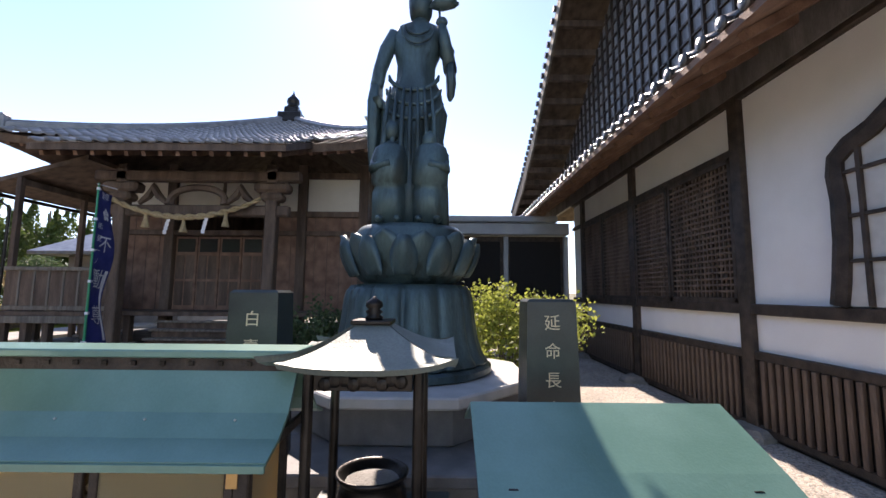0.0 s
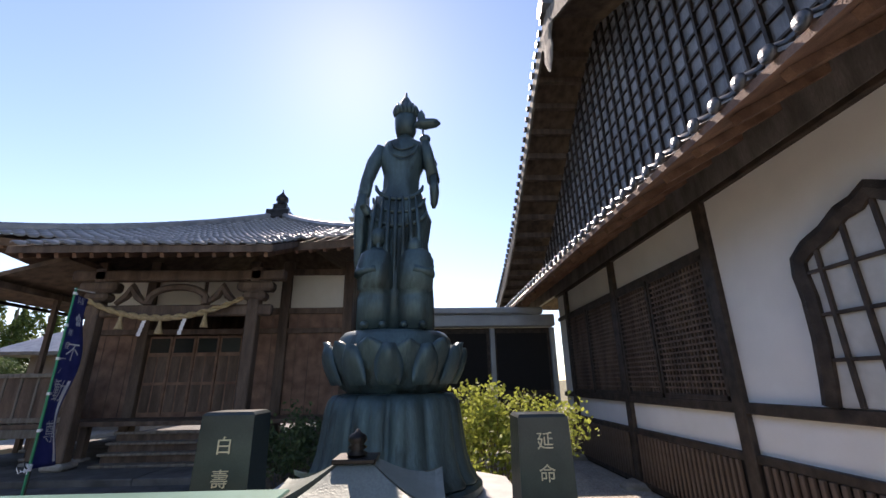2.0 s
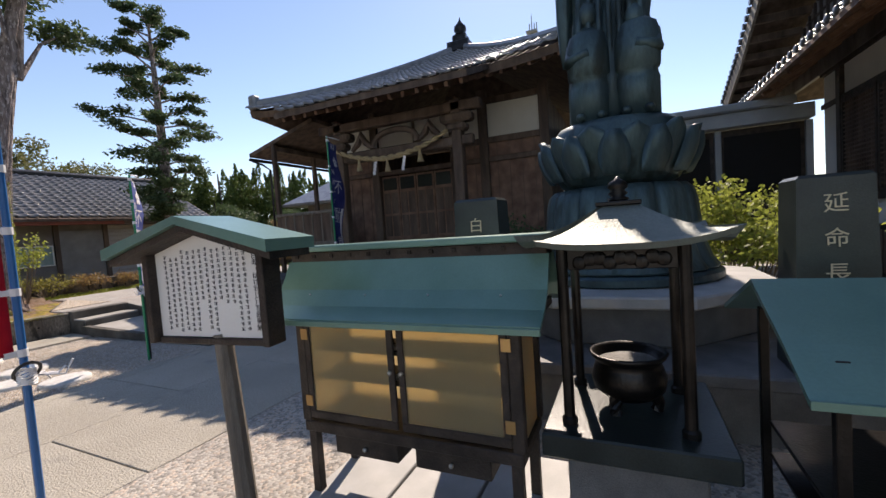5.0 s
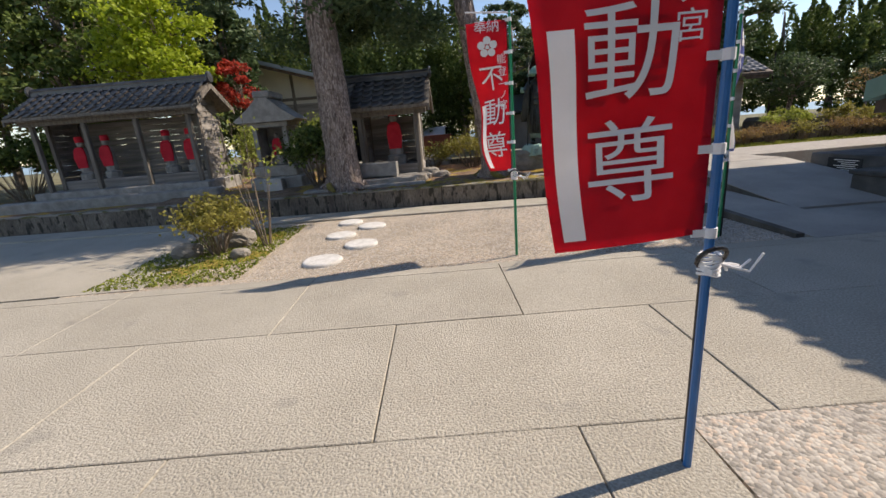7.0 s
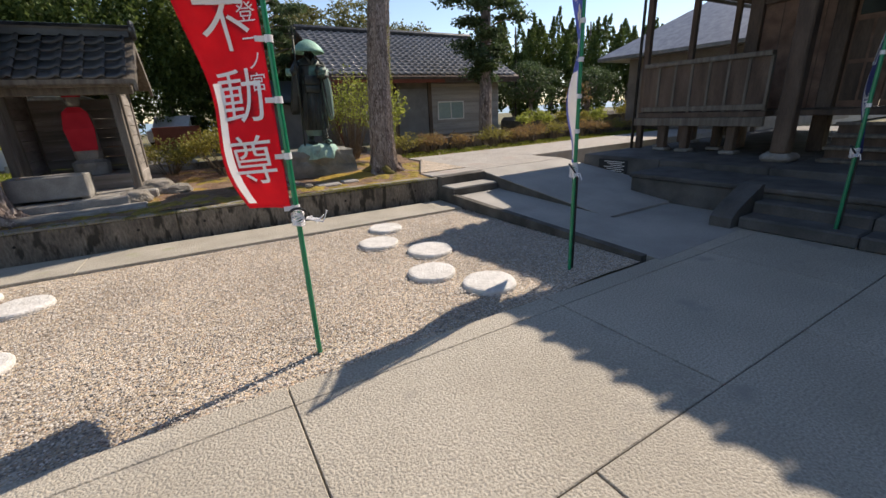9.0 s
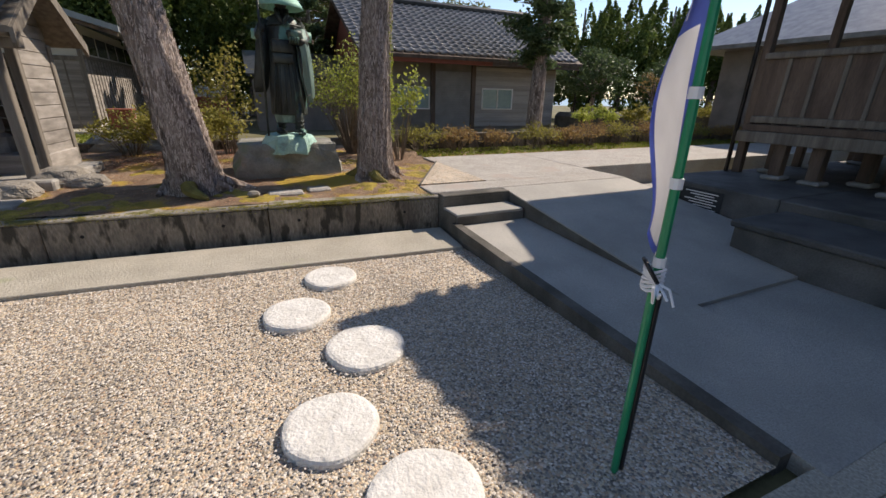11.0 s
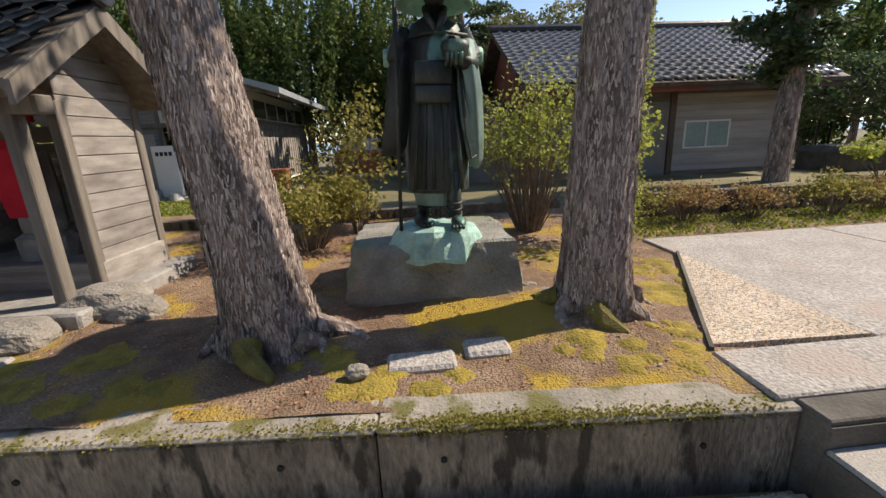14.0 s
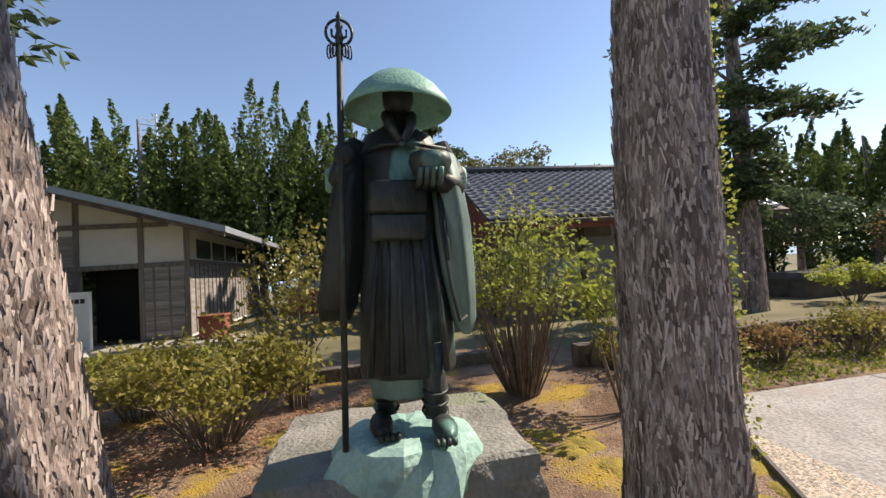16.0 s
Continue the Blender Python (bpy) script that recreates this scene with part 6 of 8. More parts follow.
            bm_tube(bm, [o + Vector((0.008 * math.sin(a), 0, 0.032 * math.cos(a))) for a in [j * math.tau / 10 for j in range(11)]], 0.004, 5)
    mark(0, n0)
    n0 = len(bm.faces)
    # hat
    bm_lathe(bm, [(0.002, 1.735), (0.05, 1.727), (0.13, 1.69), (0.2, 1.63), (0.25, 1.565), (0.268, 1.525), (0.262, 1.518), (0.24, 1.545), (0.19, 1.6), (0.12, 1.655), (0.04, 1.69), (0.002, 1.695)], 44, (0.0, -0.01))
    # rolled bundle on the back
    bm_tube(bm, [(-0.37, 0.16, 1.22), (-0.36, 0.16, 1.22), (0.36, 0.16, 1.24), (0.37, 0.16, 1.24)], [0.05, 0.062, 0.062, 0.05], 16)
    mark(1, n0)
    n0 = len(bm.faces)
    # cast rock under the feet
    loops = []
    for z, r in ((-0.24, 0.345), (-0.21, 0.35), (-0.12, 0.335), (-0.05, 0.315), (-0.01, 0.295), (0.004, 0.24), (0.008, 0.12), (0.01, 0.02)):
        lp = []
        for i in range(30):
            a = i * math.tau / 30
            q = r * (1 + 0.2 * noise.noise((math.cos(a) * 2.2, math.sin(a) * 2.2, z * 3)) + 0.12 * noise.noise((math.cos(a) * 6, math.sin(a) * 6, z * 4)))
            lp.append((q * 1.02 * math.cos(a) - 0.02, q * 0.88 * math.sin(a) - 0.04, z + 0.035 * noise.noise((math.cos(a) * 3, math.sin(a) * 3, 2 + z)) * min(1.0, r * 5)))
        loops.append(lp)
    rings(bm, loops)
    mark(2, n0)
    bmesh.ops.transform(bm, matrix=Matrix.Translation((2.76, 9.66, 0.985)) @ Matrix.Rotation(radians(1.7), 4, "Y"), verts=bm.verts)
    me = mesh_of(bm, [M["bronze"], M["patina"], M["patina_pale"], M["patina_mid"]])
    for f in me.polygons:
        f.use_smooth = f.material_index != 2
    tagged(new("monk_statue", me), "green bronze statue of a pilgrim monk with straw hat and staff", "statue")


monk()


def rough_rock(name, at, size, material, label, category, seed=0, top_flat=0.0, taper=0.85, kind=""):
    bm = bmesh.new()
    bmesh.ops.create_cube(bm, size=2.0)
    bmesh.ops.subdivide_edges(bm, edges=bm.edges[:], cuts=9, use_grid_fill=True)
    for v in bm.verts:
        p = v.co.copy()
        rnd = p.normalized() * (1.0 if not top_flat else 1.0)
        p = p.lerp(rnd * 1.15, 0.12 if top_flat else 0.75)
        k = 1 - (1 - taper) * max(0.0, p.z)
        p.x, p.y = p.x * k, p.y * k
        d = 0.14 * noise.noise((p.x * 1.6 + seed, p.y * 1.6, p.z * 1.6)) + 0.07 * noise.noise((p.x * 4, p.y * 4 + seed, p.z * 4))
        p += p.normalized() * d
        if top_flat and p.z > 0.8:
            p.z = 0.8 + (p.z - 0.8) * 0.25
        v.co = Vector((p.x * size[0], p.y * size[1], p.z * size[2]))
    bmesh.ops.translate(bm, vec=at, verts=bm.verts)
    return tagged(part(name, bm, material), label, category, "", kind)


rough_rock("rock_pedestal", (2.71, 9.92, 0.55), (0.68, 0.52, 0.39), M["rock"], "rough grey rock slab under the bronze monk", "rock", 2, 1.0, 0.9)
rough_rock("boulder", (0.2, 13.2, 0.48), (0.75, 0.35, 0.26), M["boulder"], "flat brown boulder at the edge of the terrace", "rock", 5)
for i, (x, y, s) in enumerate(((0.15, 9.75, 0.28), (0.45, 9.6, 0.18), (-0.1, 9.25, 0.2), (3.47, 9.55, 0.07), (3.55, 9.42, 0.06), (2.2, 8.5, 0.06), (-3.0, 6.2, 0.28), (-3.5, 5.7, 0.2), (-2.6, 5.4, 0.12))):
    rough_rock("stone", (x, y, (0.42 if y > 8 else 0.0) + s * 0.25), (s, s * 0.8, s * 0.55), M["boulder"], "rounded brown garden stone", "stone", i * 3)
for i, (x, y, w) in enumerate(((2.55, 8.62, 0.2), (2.95, 8.72, 0.14))):
    setting(f"flat_stone_{i + 1}", (x - w, x + w, y - 0.1, y + 0.1, 0.3, 0.412), M["upper"], "broken concrete slab sunk in moss", "stone", 0.02)

# ---------------------------------------------------------------- small shrines
def jizo(name, at, s, label, cap=True, rz=0.0):
    """A stone figure with red cap and bib, as one mesh."""
    bm = bmesh.new()

    def mark(idx, start):
        bm.faces.ensure_lookup_table()
        for f in bm.faces[start:]:
            f.material_index = idx
    skin(bm, [(0, 0, 0, .2, .17, 0, 6, 0), (0, 0, .16, .2, .17, .05, 10, 0), (0, 0, .2, .14, .12, 0, 6, 0), (0, 0, .24, .15, .12, .04, 8, 0), (0, 0, .5, .15, .12, .04, 8, 0), (0, 0, .78, .14, .1, .02, 8, 0), (0, 0, .86, .06, .06, 0, 6, 0)], 24)
    ball(bm, (0, -0.01, .95), (.085, .085, .1), 14)
    mark(0, 0)
    n = len(bm.faces)
    if cap:
        bm_lathe(bm, [(.098, .99), (.1, 1.03), (.1, 1.1), (.085, 1.14), (.01, 1.15)], 18)
    rings(bm, [[(x, y - 0.0, z) for x, y, z in lp] for lp in ([(-.13, -.125, .32), (.13, -.125, .32), (.13, -.1, .32), (-.13, -.1, .32)], [(-.16, -.145, .6), (.16, -.145, .6), (.16, -.1, .6), (-.16, -.1, .6)], [(-.13, -.12, .8), (.13, -.12, .8), (.13, -.08, .8), (-.13, -.08, .8)], [(-.06, -.09, .87), (.06, -.09, .87), (.06, -.03, .87), (-.06, -.03, .87)])])
    mark(1, n)
    bmesh.ops.transform(bm, matrix=pose(*at, 0, 0, rz) @ Matrix.Scale(s, 4), verts=bm.verts)
    me = mesh_of(bm, [M["stonegrey"], M["red"]])
    return tagged(new(name, me), label, "statue", "stone figures in red bibs")


def wooden_shrine(name, label, at, rz, w, d, floor_z, eave_z, ridge_z, bays, tile_singles, base_z):
    """A board-walled shrine, open to its front (-y), under a tiled gable roof. Local: x across, y back."""
    s = thing(name, label, "shrine", "roadside shrines", at=at, rz=rz)
    h = w / 2
    for i in range(bays + 1):
        x = -h + w * i / bays
        box_part("front_post", (x - 0.05, x + 0.05, -0.05, 0.05, floor_z, eave_z), M["greywood_v"], s, bevel=0.008)
    for x in (-h, h):
        for y in (d * 0.3, d):
            box_part("post", (x - 0.045, x + 0.045, y - 0.045, y + 0.045, floor_z, eave_z), M["greywood_v"], s, bevel=0.008)
        z, k = floor_z + 0.02, 0
        while z < eave_z + 0.42:
            hh = 0.15
            ins = max(0.0, (z - eave_z) * 1.3)
            bm = bmesh.new()
            if d * 0.3 + ins < d - 0.05:
                bm_box(bm, x - 0.022, x + 0.022, max(d * 0.3, ins), d - max(0, ins - 0.2), 0, hh - 0.006, Matrix.Translation((0, 0, z)) @ Matrix.Rotation((-1 if x > 0 else 1) * 0.0, 4, "Y"), 0.004)
                ob = part("board", bm, M["greywood"], s)
            else:
                bm.free()
            z += hh
            k += 1
    n = int((eave_z - floor_z) / 0.15)
    for i in range(n):
        box_part("back_board", (-h, h, d - 0.02, d + 0.02, floor_z + 0.15 * i, floor_z + 0.15 * i + 0.144), M["greywood"], s, bevel=0.003)
    box_part("lintel", (-h - 0.25, h + 0.25, -0.06, 0.06, eave_z - 0.12, eave_z), M["greywood_v"], s, bevel=0.01)
    box_part("purlin", (-h - 0.25, h + 0.25, -0.22, -0.15, eave_z - 0.03, eave_z + 0.05), M["greywood_v"], s, bevel=0.008)
    box_part("floor", (-h - 0.05, h + 0.05, d * 0.3, d, floor_z - 0.05, floor_z + 0.22), M["greywood"], s, bevel=0.01)
    rf = thing("shrine_roof", "", "")
    rf.parent = s
    ym, ov = d * 0.5, 0.32
    for sg in (-1, 1):
        bm = bmesh.new()
        y1 = ym + sg * (d * 0.5 + ov)
        rings(bm, [[(x, ym, ridge_z - 0.06), (x, ym, ridge_z), (x, y1, eave_z + 0.06), (x, y1, eave_z)] for x in (-h - ov, h + ov)])
        part("roof_boarding", bm, M["greywood_v"], rf)
        sl = math.hypot(d * 0.5 + ov, ridge_z - eave_z - 0.06)
        me_owner = rf
        tiled_slope(me_owner, (-h - ov, ym, ridge_z + 0.015), (1, 0, 0), (0, sg * (d * 0.5 + ov), -(ridge_z - eave_z - 0.06)), 2 * (h + ov) + 0.02, sl + 0.1, 0.235, 0.22, M["tile"], None, tile_singles if sg < 0 else 0, lambda u, v: 0.0, 0.05)
        for x in (-h - ov - 0.01, h + ov + 0.01):
            bm = bmesh.new()
            rings(bm, [[(x + q, ym, ridge_z - 0.16), (x + q, ym, ridge_z + 0.0), (x + q, y1, eave_z + 0.05), (x + q, y1, eave_z - 0.09)] for q in (-0.02, 0.02)])
            part("bargeboard", bm, M["greywood_v"], rf, "weathered bargeboard")
    bm = bmesh.new()
    bm_tube(bm, [(-h - ov - 0.05, ym, ridge_z + 0.1), (h + ov + 0.05, ym, ridge_z + 0.1)], 0.075, 8)
    bm_box(bm, -h - ov, h + ov, ym - 0.08, ym + 0.08, ridge_z, ridge_z + 0.08)
    part("ridge", bm, M["tile"], rf)
    for x in (-h - ov - 0.05, h + ov + 0.05):
        bm = bmesh.new()
        bm_lathe(bm, [(0.13, -0.03), (0.14, 0.0), (0.12, 0.03), (0.05, 0.035), (0.0, 0.045)], 14)
        bmesh.ops.rotate(bm, cent=(0, 0, 0), matrix=Matrix.Rotation(math.pi / 2 * (1 if x > 0 else -1), 3, "Y"), verts=bm.verts)
        bmesh.ops.translate(bm, vec=(x, ym, ridge_z + 0.1), verts=bm.verts)
        part("ridge_end_tile", bm, M["tile"], rf)
    box_part("base_slab", (-h - 0.3, h + 0.25, -0.22, d + 0.15, base_z, floor_z), M["stonegrey"], s, bevel=0.02)
    return s


wooden_shrine("small_shrine", "small grey board shrine with a black tiled roof", (-0.7, 9.68, 0), -4, 1.3, 1.15, 0.55, 2.02, 2.72, 1, 45, 0.3)
jizo("stone_figure", (-0.62, 10.35, 0.77), 1.15, "stone figure in red cap and red apron inside the shrine")


def offering_trough():
    t = thing("offering_trough", "grey stone water trough before the small shrine", "trough", at=(-0.98, 9.4, 0.55), rz=-4)
    box_part("trough_front", (-0.42, 0.42, -0.2, -0.14, 0.03, 0.33), M["stonegrey"], t, bevel=0.012)
    box_part("trough_back", (-0.42, 0.42, 0.14, 0.2, 0.03, 0.33), M["stonegrey"], t, bevel=0.012)
    box_part("trough_end", (-0.42, -0.36, -0.139, 0.139, 0.03, 0.33), M["stonegrey"], t, bevel=0.01)
    box_part("trough_end", (0.36, 0.42, -0.139, 0.139, 0.03, 0.33), M["stonegrey"], t, bevel=0.01)
    box_part("trough_bottom", (-0.359, 0.359, -0.139, 0.139, 0.03, 0.22), M["stonegrey"], t, bevel=0)
    for x in (-0.36, 0.36):
        box_part("foot", (x - 0.05, x + 0.05, -0.16, 0.16, 0.0, 0.028), M["stonegrey"], t, bevel=0.004)


setting("shrine_step_1", (-2.2, -0.15, 9.05, 9.45, 0.3, 0.545), M["stonegrey"], "worn stone step before the small shrine", "step", 0.02, pose(0, 0, 0))
setting("shrine_step_2", (-2.6, 0.05, 8.72, 9.05, 0.3, 0.44), M["stonegrey"], "broad stone step before the small shrine", "step", 0.02)
offering_trough()
wooden_shrine("long_shrine", "long grey wooden shrine with a black tiled roof", (-7.4, 10.4, 0), -3, 3.85, 1.3, 0.75, 2.45, 3.1, 3, 110, 0.3)
for i, x in enumerate((-8.75, -8.1, -6.55, -5.95)):
    jizo("stone_figure", (x, 11.05, 0.97), 0.95, "small stone figure with red cap and red bib")
setting("shrine_base", (-10.2, -4.9, 9.75, 10.1, 0.2, 0.6), M["stonegrey"], "mossy stone base of the long shrine", "base", 0.03)


def stone_shrine():
    s = thing("stone_shrine", "small carved stone shrine with a gabled stone roof", "stone shrine", at=(-3.5, 10.3, 0.36))
    box_part("base", (-0.62, 0.62, -0.5, 0.5, 0.0, 0.36), M["stonegrey"], s, bevel=0.03)
    box_part("plinth", (-0.5, 0.5, -0.42, 0.42, 0.362, 0.62), M["stonegrey"], s, bevel=0.02)
    for x in (-0.4, 0.3):
        box_part("jamb", (x, x + 0.1, -0.36, 0.36, 0.622, 1.5), M["stonegrey"], s, bevel=0.01)
    box_part("back", (-0.299, 0.299, 0.26, 0.36, 0.622, 1.5), M["stonegrey"], s, bevel=0.01)
    box_part("lintel", (-0.46, 0.46, -0.42, 0.42, 1.502, 1.62), M["stonegrey"], s, bevel=0.015)
    bm = bmesh.new()
    prof = [(-0.72, 1.66), (-0.62, 1.62), (0.62, 1.62), (0.72, 1.66), (0.35, 1.92), (0.12, 2.14), (-0.12, 2.14), (-0.35, 1.92)]
    rings(bm, [[(x, y, z) for x, z in prof] for y in (-0.55, 0.5)])
    part("roof", bm, M["stonegrey"], s)
    box_part("ridge_block", (-0.2, 0.2, -0.5, 0.45, 2.142, 2.3), M["stonegrey"], s, bevel=0.03)
    box_part("offering_block", (-0.24, 0.2, -0.75, -0.51, 0.0, 0.34), M["granite_light"], s, bevel=0.015)


stone_shrine()
jizo("stone_figure", (-3.5, 10.35, 0.985), 0.72, "small stone figure in a red bib inside the stone shrine", False)

# ---------------------------------------------------------------- buildings at the back
def boarded(owner, x0, x1, y, z0, z1, step, material, name="board", tilt=0.012):
    z = z0
    while z < z1 - 0.01:
        box_part(name, (x0, x1, y - 0.02 - tilt, y, z, min(z1, z + step) - 0.004), material, owner, bevel=0.004)
        z += step


def far_house():
    h = thing("tiled_house", "old boarded house with a dark tiled roof", "house")
    x0, x1, y, g = 6.0, 13.5, 17.6, 0.36
    box_part("wall", (x0, x1, y, y + 6, g, 3.0), M["housewall"], h, bevel=0)
    boarded(h, 9.95, x1, y, g + 0.1, 2.5, 0.16, M["clapboard"])
    boarded(h, x1 - 0.02, x1 + 0.02, y, g, 2.4, 2.04, M["cream"], "corner_board")
    boarded(h, 6.05, 8.2, y, g + 0.1, 1.2, 0.16, M["housewall"])
    box_part("shutter", (8.35, 9.75, y - 0.05, y - 0.005, g, 2.3), M["shutter"], h, "grey roller shutter")
    for i in range(24):
        box_part("shutter_slat", (8.36, 9.74, y - 0.062, y - 0.052, g + 0.05 + 0.08 * i, g + 0.11 + 0.08 * i), M["shutter"], h, bevel=0.004)
    for x in (8.27, 9.85):
        box_part("post", (x - 0.08, x + 0.08, y - 0.09, y, g, 2.6), M["wood"], h, bevel=0.01)
    for a, b in ((10.25, 11.5), (7.0, 8.1)):
        w = box_part("window", (a, b, y - 0.06, y - 0.045, 1.1, 1.75), M["window"], h, "pale sliding window", bevel=0)
        for dims in ((a - 0.04, b + 0.04, 1.06, 1.1), (a - 0.04, b + 0.04, 1.75, 1.8), (a - 0.04, a, 1.1, 1.75), (b, b + 0.04, 1.1, 1.75), ((a + b) / 2 - 0.02, (a + b) / 2 + 0.02, 1.1, 1.75)):
            box_part("window_frame", (dims[0], dims[1], y - 0.09, y - 0.04, dims[2], dims[3]), M["paper"], w, bevel=0.004)
    box_part("eave_fascia", (x0 - 0.35, 10.2, y - 0.75, y - 0.68, 2.5, 2.75), M["redwall"], h, "red-brown eave board")
    box_part("eave_fascia", (10.2, x1 + 0.5, y - 0.75, y - 0.68, 2.5, 2.62), M["wood"], h)
    box_part("soffit", (x0 - 0.35, x1 + 0.5, y - 0.68, y, 2.55, 2.6), M["wood_red"], h, bevel=0)
    ry, rz = y + 3.0, 4.75
    for sg in (-1, 1):
        bm = bmesh.new()
        ye = y - 0.8 if sg < 0 else y + 6.8
        rings(bm, [[(x, ry, rz - 0.1), (x, ry, rz), (x, ye, 2.72), (x, ye, 2.62)] for x in (x0 - 0.45, x1 + 0.6)])
        part("roof_slope", bm, M["wood"], h)
    r = thing("house_roof", "", "")
    r.parent = h
    tiled_slope(r, (x0 - 0.45, ry, rz + 0.03), (1, 0, 0), (0, -3.8, -(rz - 2.72)), x1 - x0 + 1.05, math.hypot(3.8, rz - 2.72) + 0.1, 0.3, 0.28, M["tile_hall"], None, 0, lambda u, v: 0.0, 0.05)
    bm = bmesh.new()
    bm_tube(bm, [(x0 - 0.5, ry, rz + 0.12), (x1 + 0.65, ry, rz + 0.12)], 0.12, 8)
    part("ridge", bm, M["tile"], r)
    bm = bmesh.new()
    rings(bm, [[(x, y, 2.6), (x, y + 6, 2.6), (x, ry, rz - 0.12)] for x in (x0 - 0.02, x0 + 0.1)])
    part("gable", bm, M["redwall"], h, "red-brown gable wall")
    bm = bmesh.new()
    rings(bm, [[(x, y, 2.6), (x, y + 6, 2.6), (x, ry, rz - 0.12)] for x in (x1 - 0.1, x1 + 0.02)])
    part("gable", bm, M["housewall"], h)
    box_part("side_wall", (x0 - 0.05, x0 - 0.004, y + 0.02, y + 5.98, g, 2.6), M["redwall"], h, "red-brown side wall", bevel=0)
    # low lean-to on its west side
    box_part("shed_wall", (2.6, 5.98, 18.2, 21, g, 1.9), M["housewall"], h, bevel=0)
    bm = bmesh.new()
    rings(bm, [[(x, 17.8, 1.95), (x, 17.8, 2.03), (x, 21, 2.9), (x, 21, 2.8)] for x in (2.4, 5.96)])
    part("shed_roof", bm, M["tile"], h)


far_house()


def wash_house():
    h = thing("wash_house", "low white plastered wash house with boarded lower walls", "building")
    x0, x1, y, g = -7.5, -1.7, 19.0, 0.45
    box_part("platform", (x0 - 0.3, x1 + 1.3, 17.9, y, 0.1, 0.44), M["strip"], h, "concrete apron", bevel=0.02)
    # front wall in plaster with dark framing, doorway left open
    for a, b, z0, z1 in ((x0, -4.05, g, 4.55), (-2.75, x1, g, 2.3), (-4.05, x1, 2.3, 3.1)):
        box_part("front_wall", (a, b, y, y + 0.1, z0, min(z1, 3.1)), M["cream"] if z0 > 1 else M["greywood"], h, bevel=0)
    bm = bmesh.new()
    rings(bm, [[(x0, q, 2.9), (x1, q, 2.9), (x1, q, 3.2), (x0, q, 4.95)] for q in (y + 0.002, y + 0.1)])
    part("gable", bm, M["cream"], h, "white plaster gable")
    # black sheet across the doorway in place of the unlit room
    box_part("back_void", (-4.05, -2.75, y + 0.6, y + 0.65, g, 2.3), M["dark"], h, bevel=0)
    for x in (x0, -5.4, -4.1, -2.72, x1):
        top = 3.2 + (x1 - x) * 0.3
        box_part("post", (x - 0.06, x + 0.06, y - 0.04, y, g, top), M["greywood_v"], h, bevel=0.006)
    for z in (2.3, 3.3):
        box_part("beam", (x0, x1 if z < 3 else -2.1, y - 0.05, y - 0.002, z - 0.06, z + 0.06), M["greywood_v"], h, bevel=0.006)
    for i in range(10):
        box_part("board", (-2.68, x1 - 0.07, y - 0.03, y - 0.003, g + 0.05 + 0.18 * i, g + 0.22 + 0.18 * i), M["greywood"], h, bevel=0.004)
    for x in (-2.45, -2.1):
        box_part("batten", (x - 0.02, x + 0.02, y - 0.045, y - 0.031, g, 2.24), M["greywood_v"], h, bevel=0.003)
    # long side wall, running back
    box_part("side_wall", (x1 - 0.1, x1, y + 0.1, y + 7, g, 3.2), M["cream"], h, bevel=0)
    for i in range(22):
        box_part("side_board", (x1, x1 + 0.03, y + 0.06 + 0.31 * i, y + 0.35 + 0.31 * i, g + 0.1, 2.3), M["greywood"], h, bevel=0.004)
        box_part("side_batten", (x1 + 0.031, x1 + 0.05, y + 0.35 + 0.31 * i, y + 0.38 + 0.31 * i, g + 0.1, 2.3), M["greywood_v"], h, bevel=0.003)
    box_part("sill_beam", (x1, x1 + 0.06, y, y + 7, 2.3, 2.4), M["greywood_v"], h, bevel=0.006)
    for i in range(5):
        box_part("side_window", (x1, x1 + 0.02, y + 0.6 + 1.2 * i, y + 1.6 + 1.2 * i, 2.45, 2.95), M["glass_dark"], h, "dark strip window", bevel=0)
    bm = bmesh.new()
    rings(bm, [[(x0 - 0.5, q, 5.15), (x0 - 0.5, q, 5.3), (x1 + 1.15, q, 3.1), (x1 + 1.15, q, 2.95)] for q in (y - 0.8, y + 7.5)])
    part("roof", bm, M["greymetal"], h, "sloping grey sheet roof")
    bm = bmesh.new()
    rings(bm, [[(x0 - 0.5, q, 5.02), (x0 - 0.5, q, 5.145), (x1 + 1.1, q, 2.945), (x1 + 1.1, q, 2.85)] for q in (y - 0.74, y - 0.66)])
    part("bargeboard", bm, M["wood"], h)
    # screen wall with a plate
    s = thing("screen_wall", "grey rendered screen wall before the door", "wall", at=(0, 0, 0))
    box_part("panel", (-5.6, -3.95, 18.3, 18.42, 0.44, 2.05), M["shutter"], s, bevel=0.01)
    box_part("panel", (-3.94, -3.35, 18.1, 18.2, 0.44, 1.75), M["paper"], s, "white end panel", bevel=0.01)
    for i in range(4):
        box_part("writing", (-3.85 + 0.11 * i, -3.77 + 0.11 * i, 18.092, 18.099, 1.5, 1.6), M["ink"], s, bevel=0)
    for i, x in enumerate((-4.6, -3.9, -3.35)):
        b = thing("stone_basin", "grey concrete tub standing on the apron", "tub", at=(x, 17.7, 0.36))
        bm = bmesh.new()
        r = (0.3, 0.26, 0.17)[i]
        bm_lathe(bm, [(r, 0.0), (r * 0.78, r * 1.2), (r * 0.7, r * 1.2), (r * 0.6, r * 0.9), (0.02, r * 0.9)], 18)
        part("tub", bm, M["granite"] if i < 2 else M["granite_light"], b)
    c = thing("red_container", "small rust-red wooden box beside the wash house", "box", at=(-1.0, 18.6, 0.44))
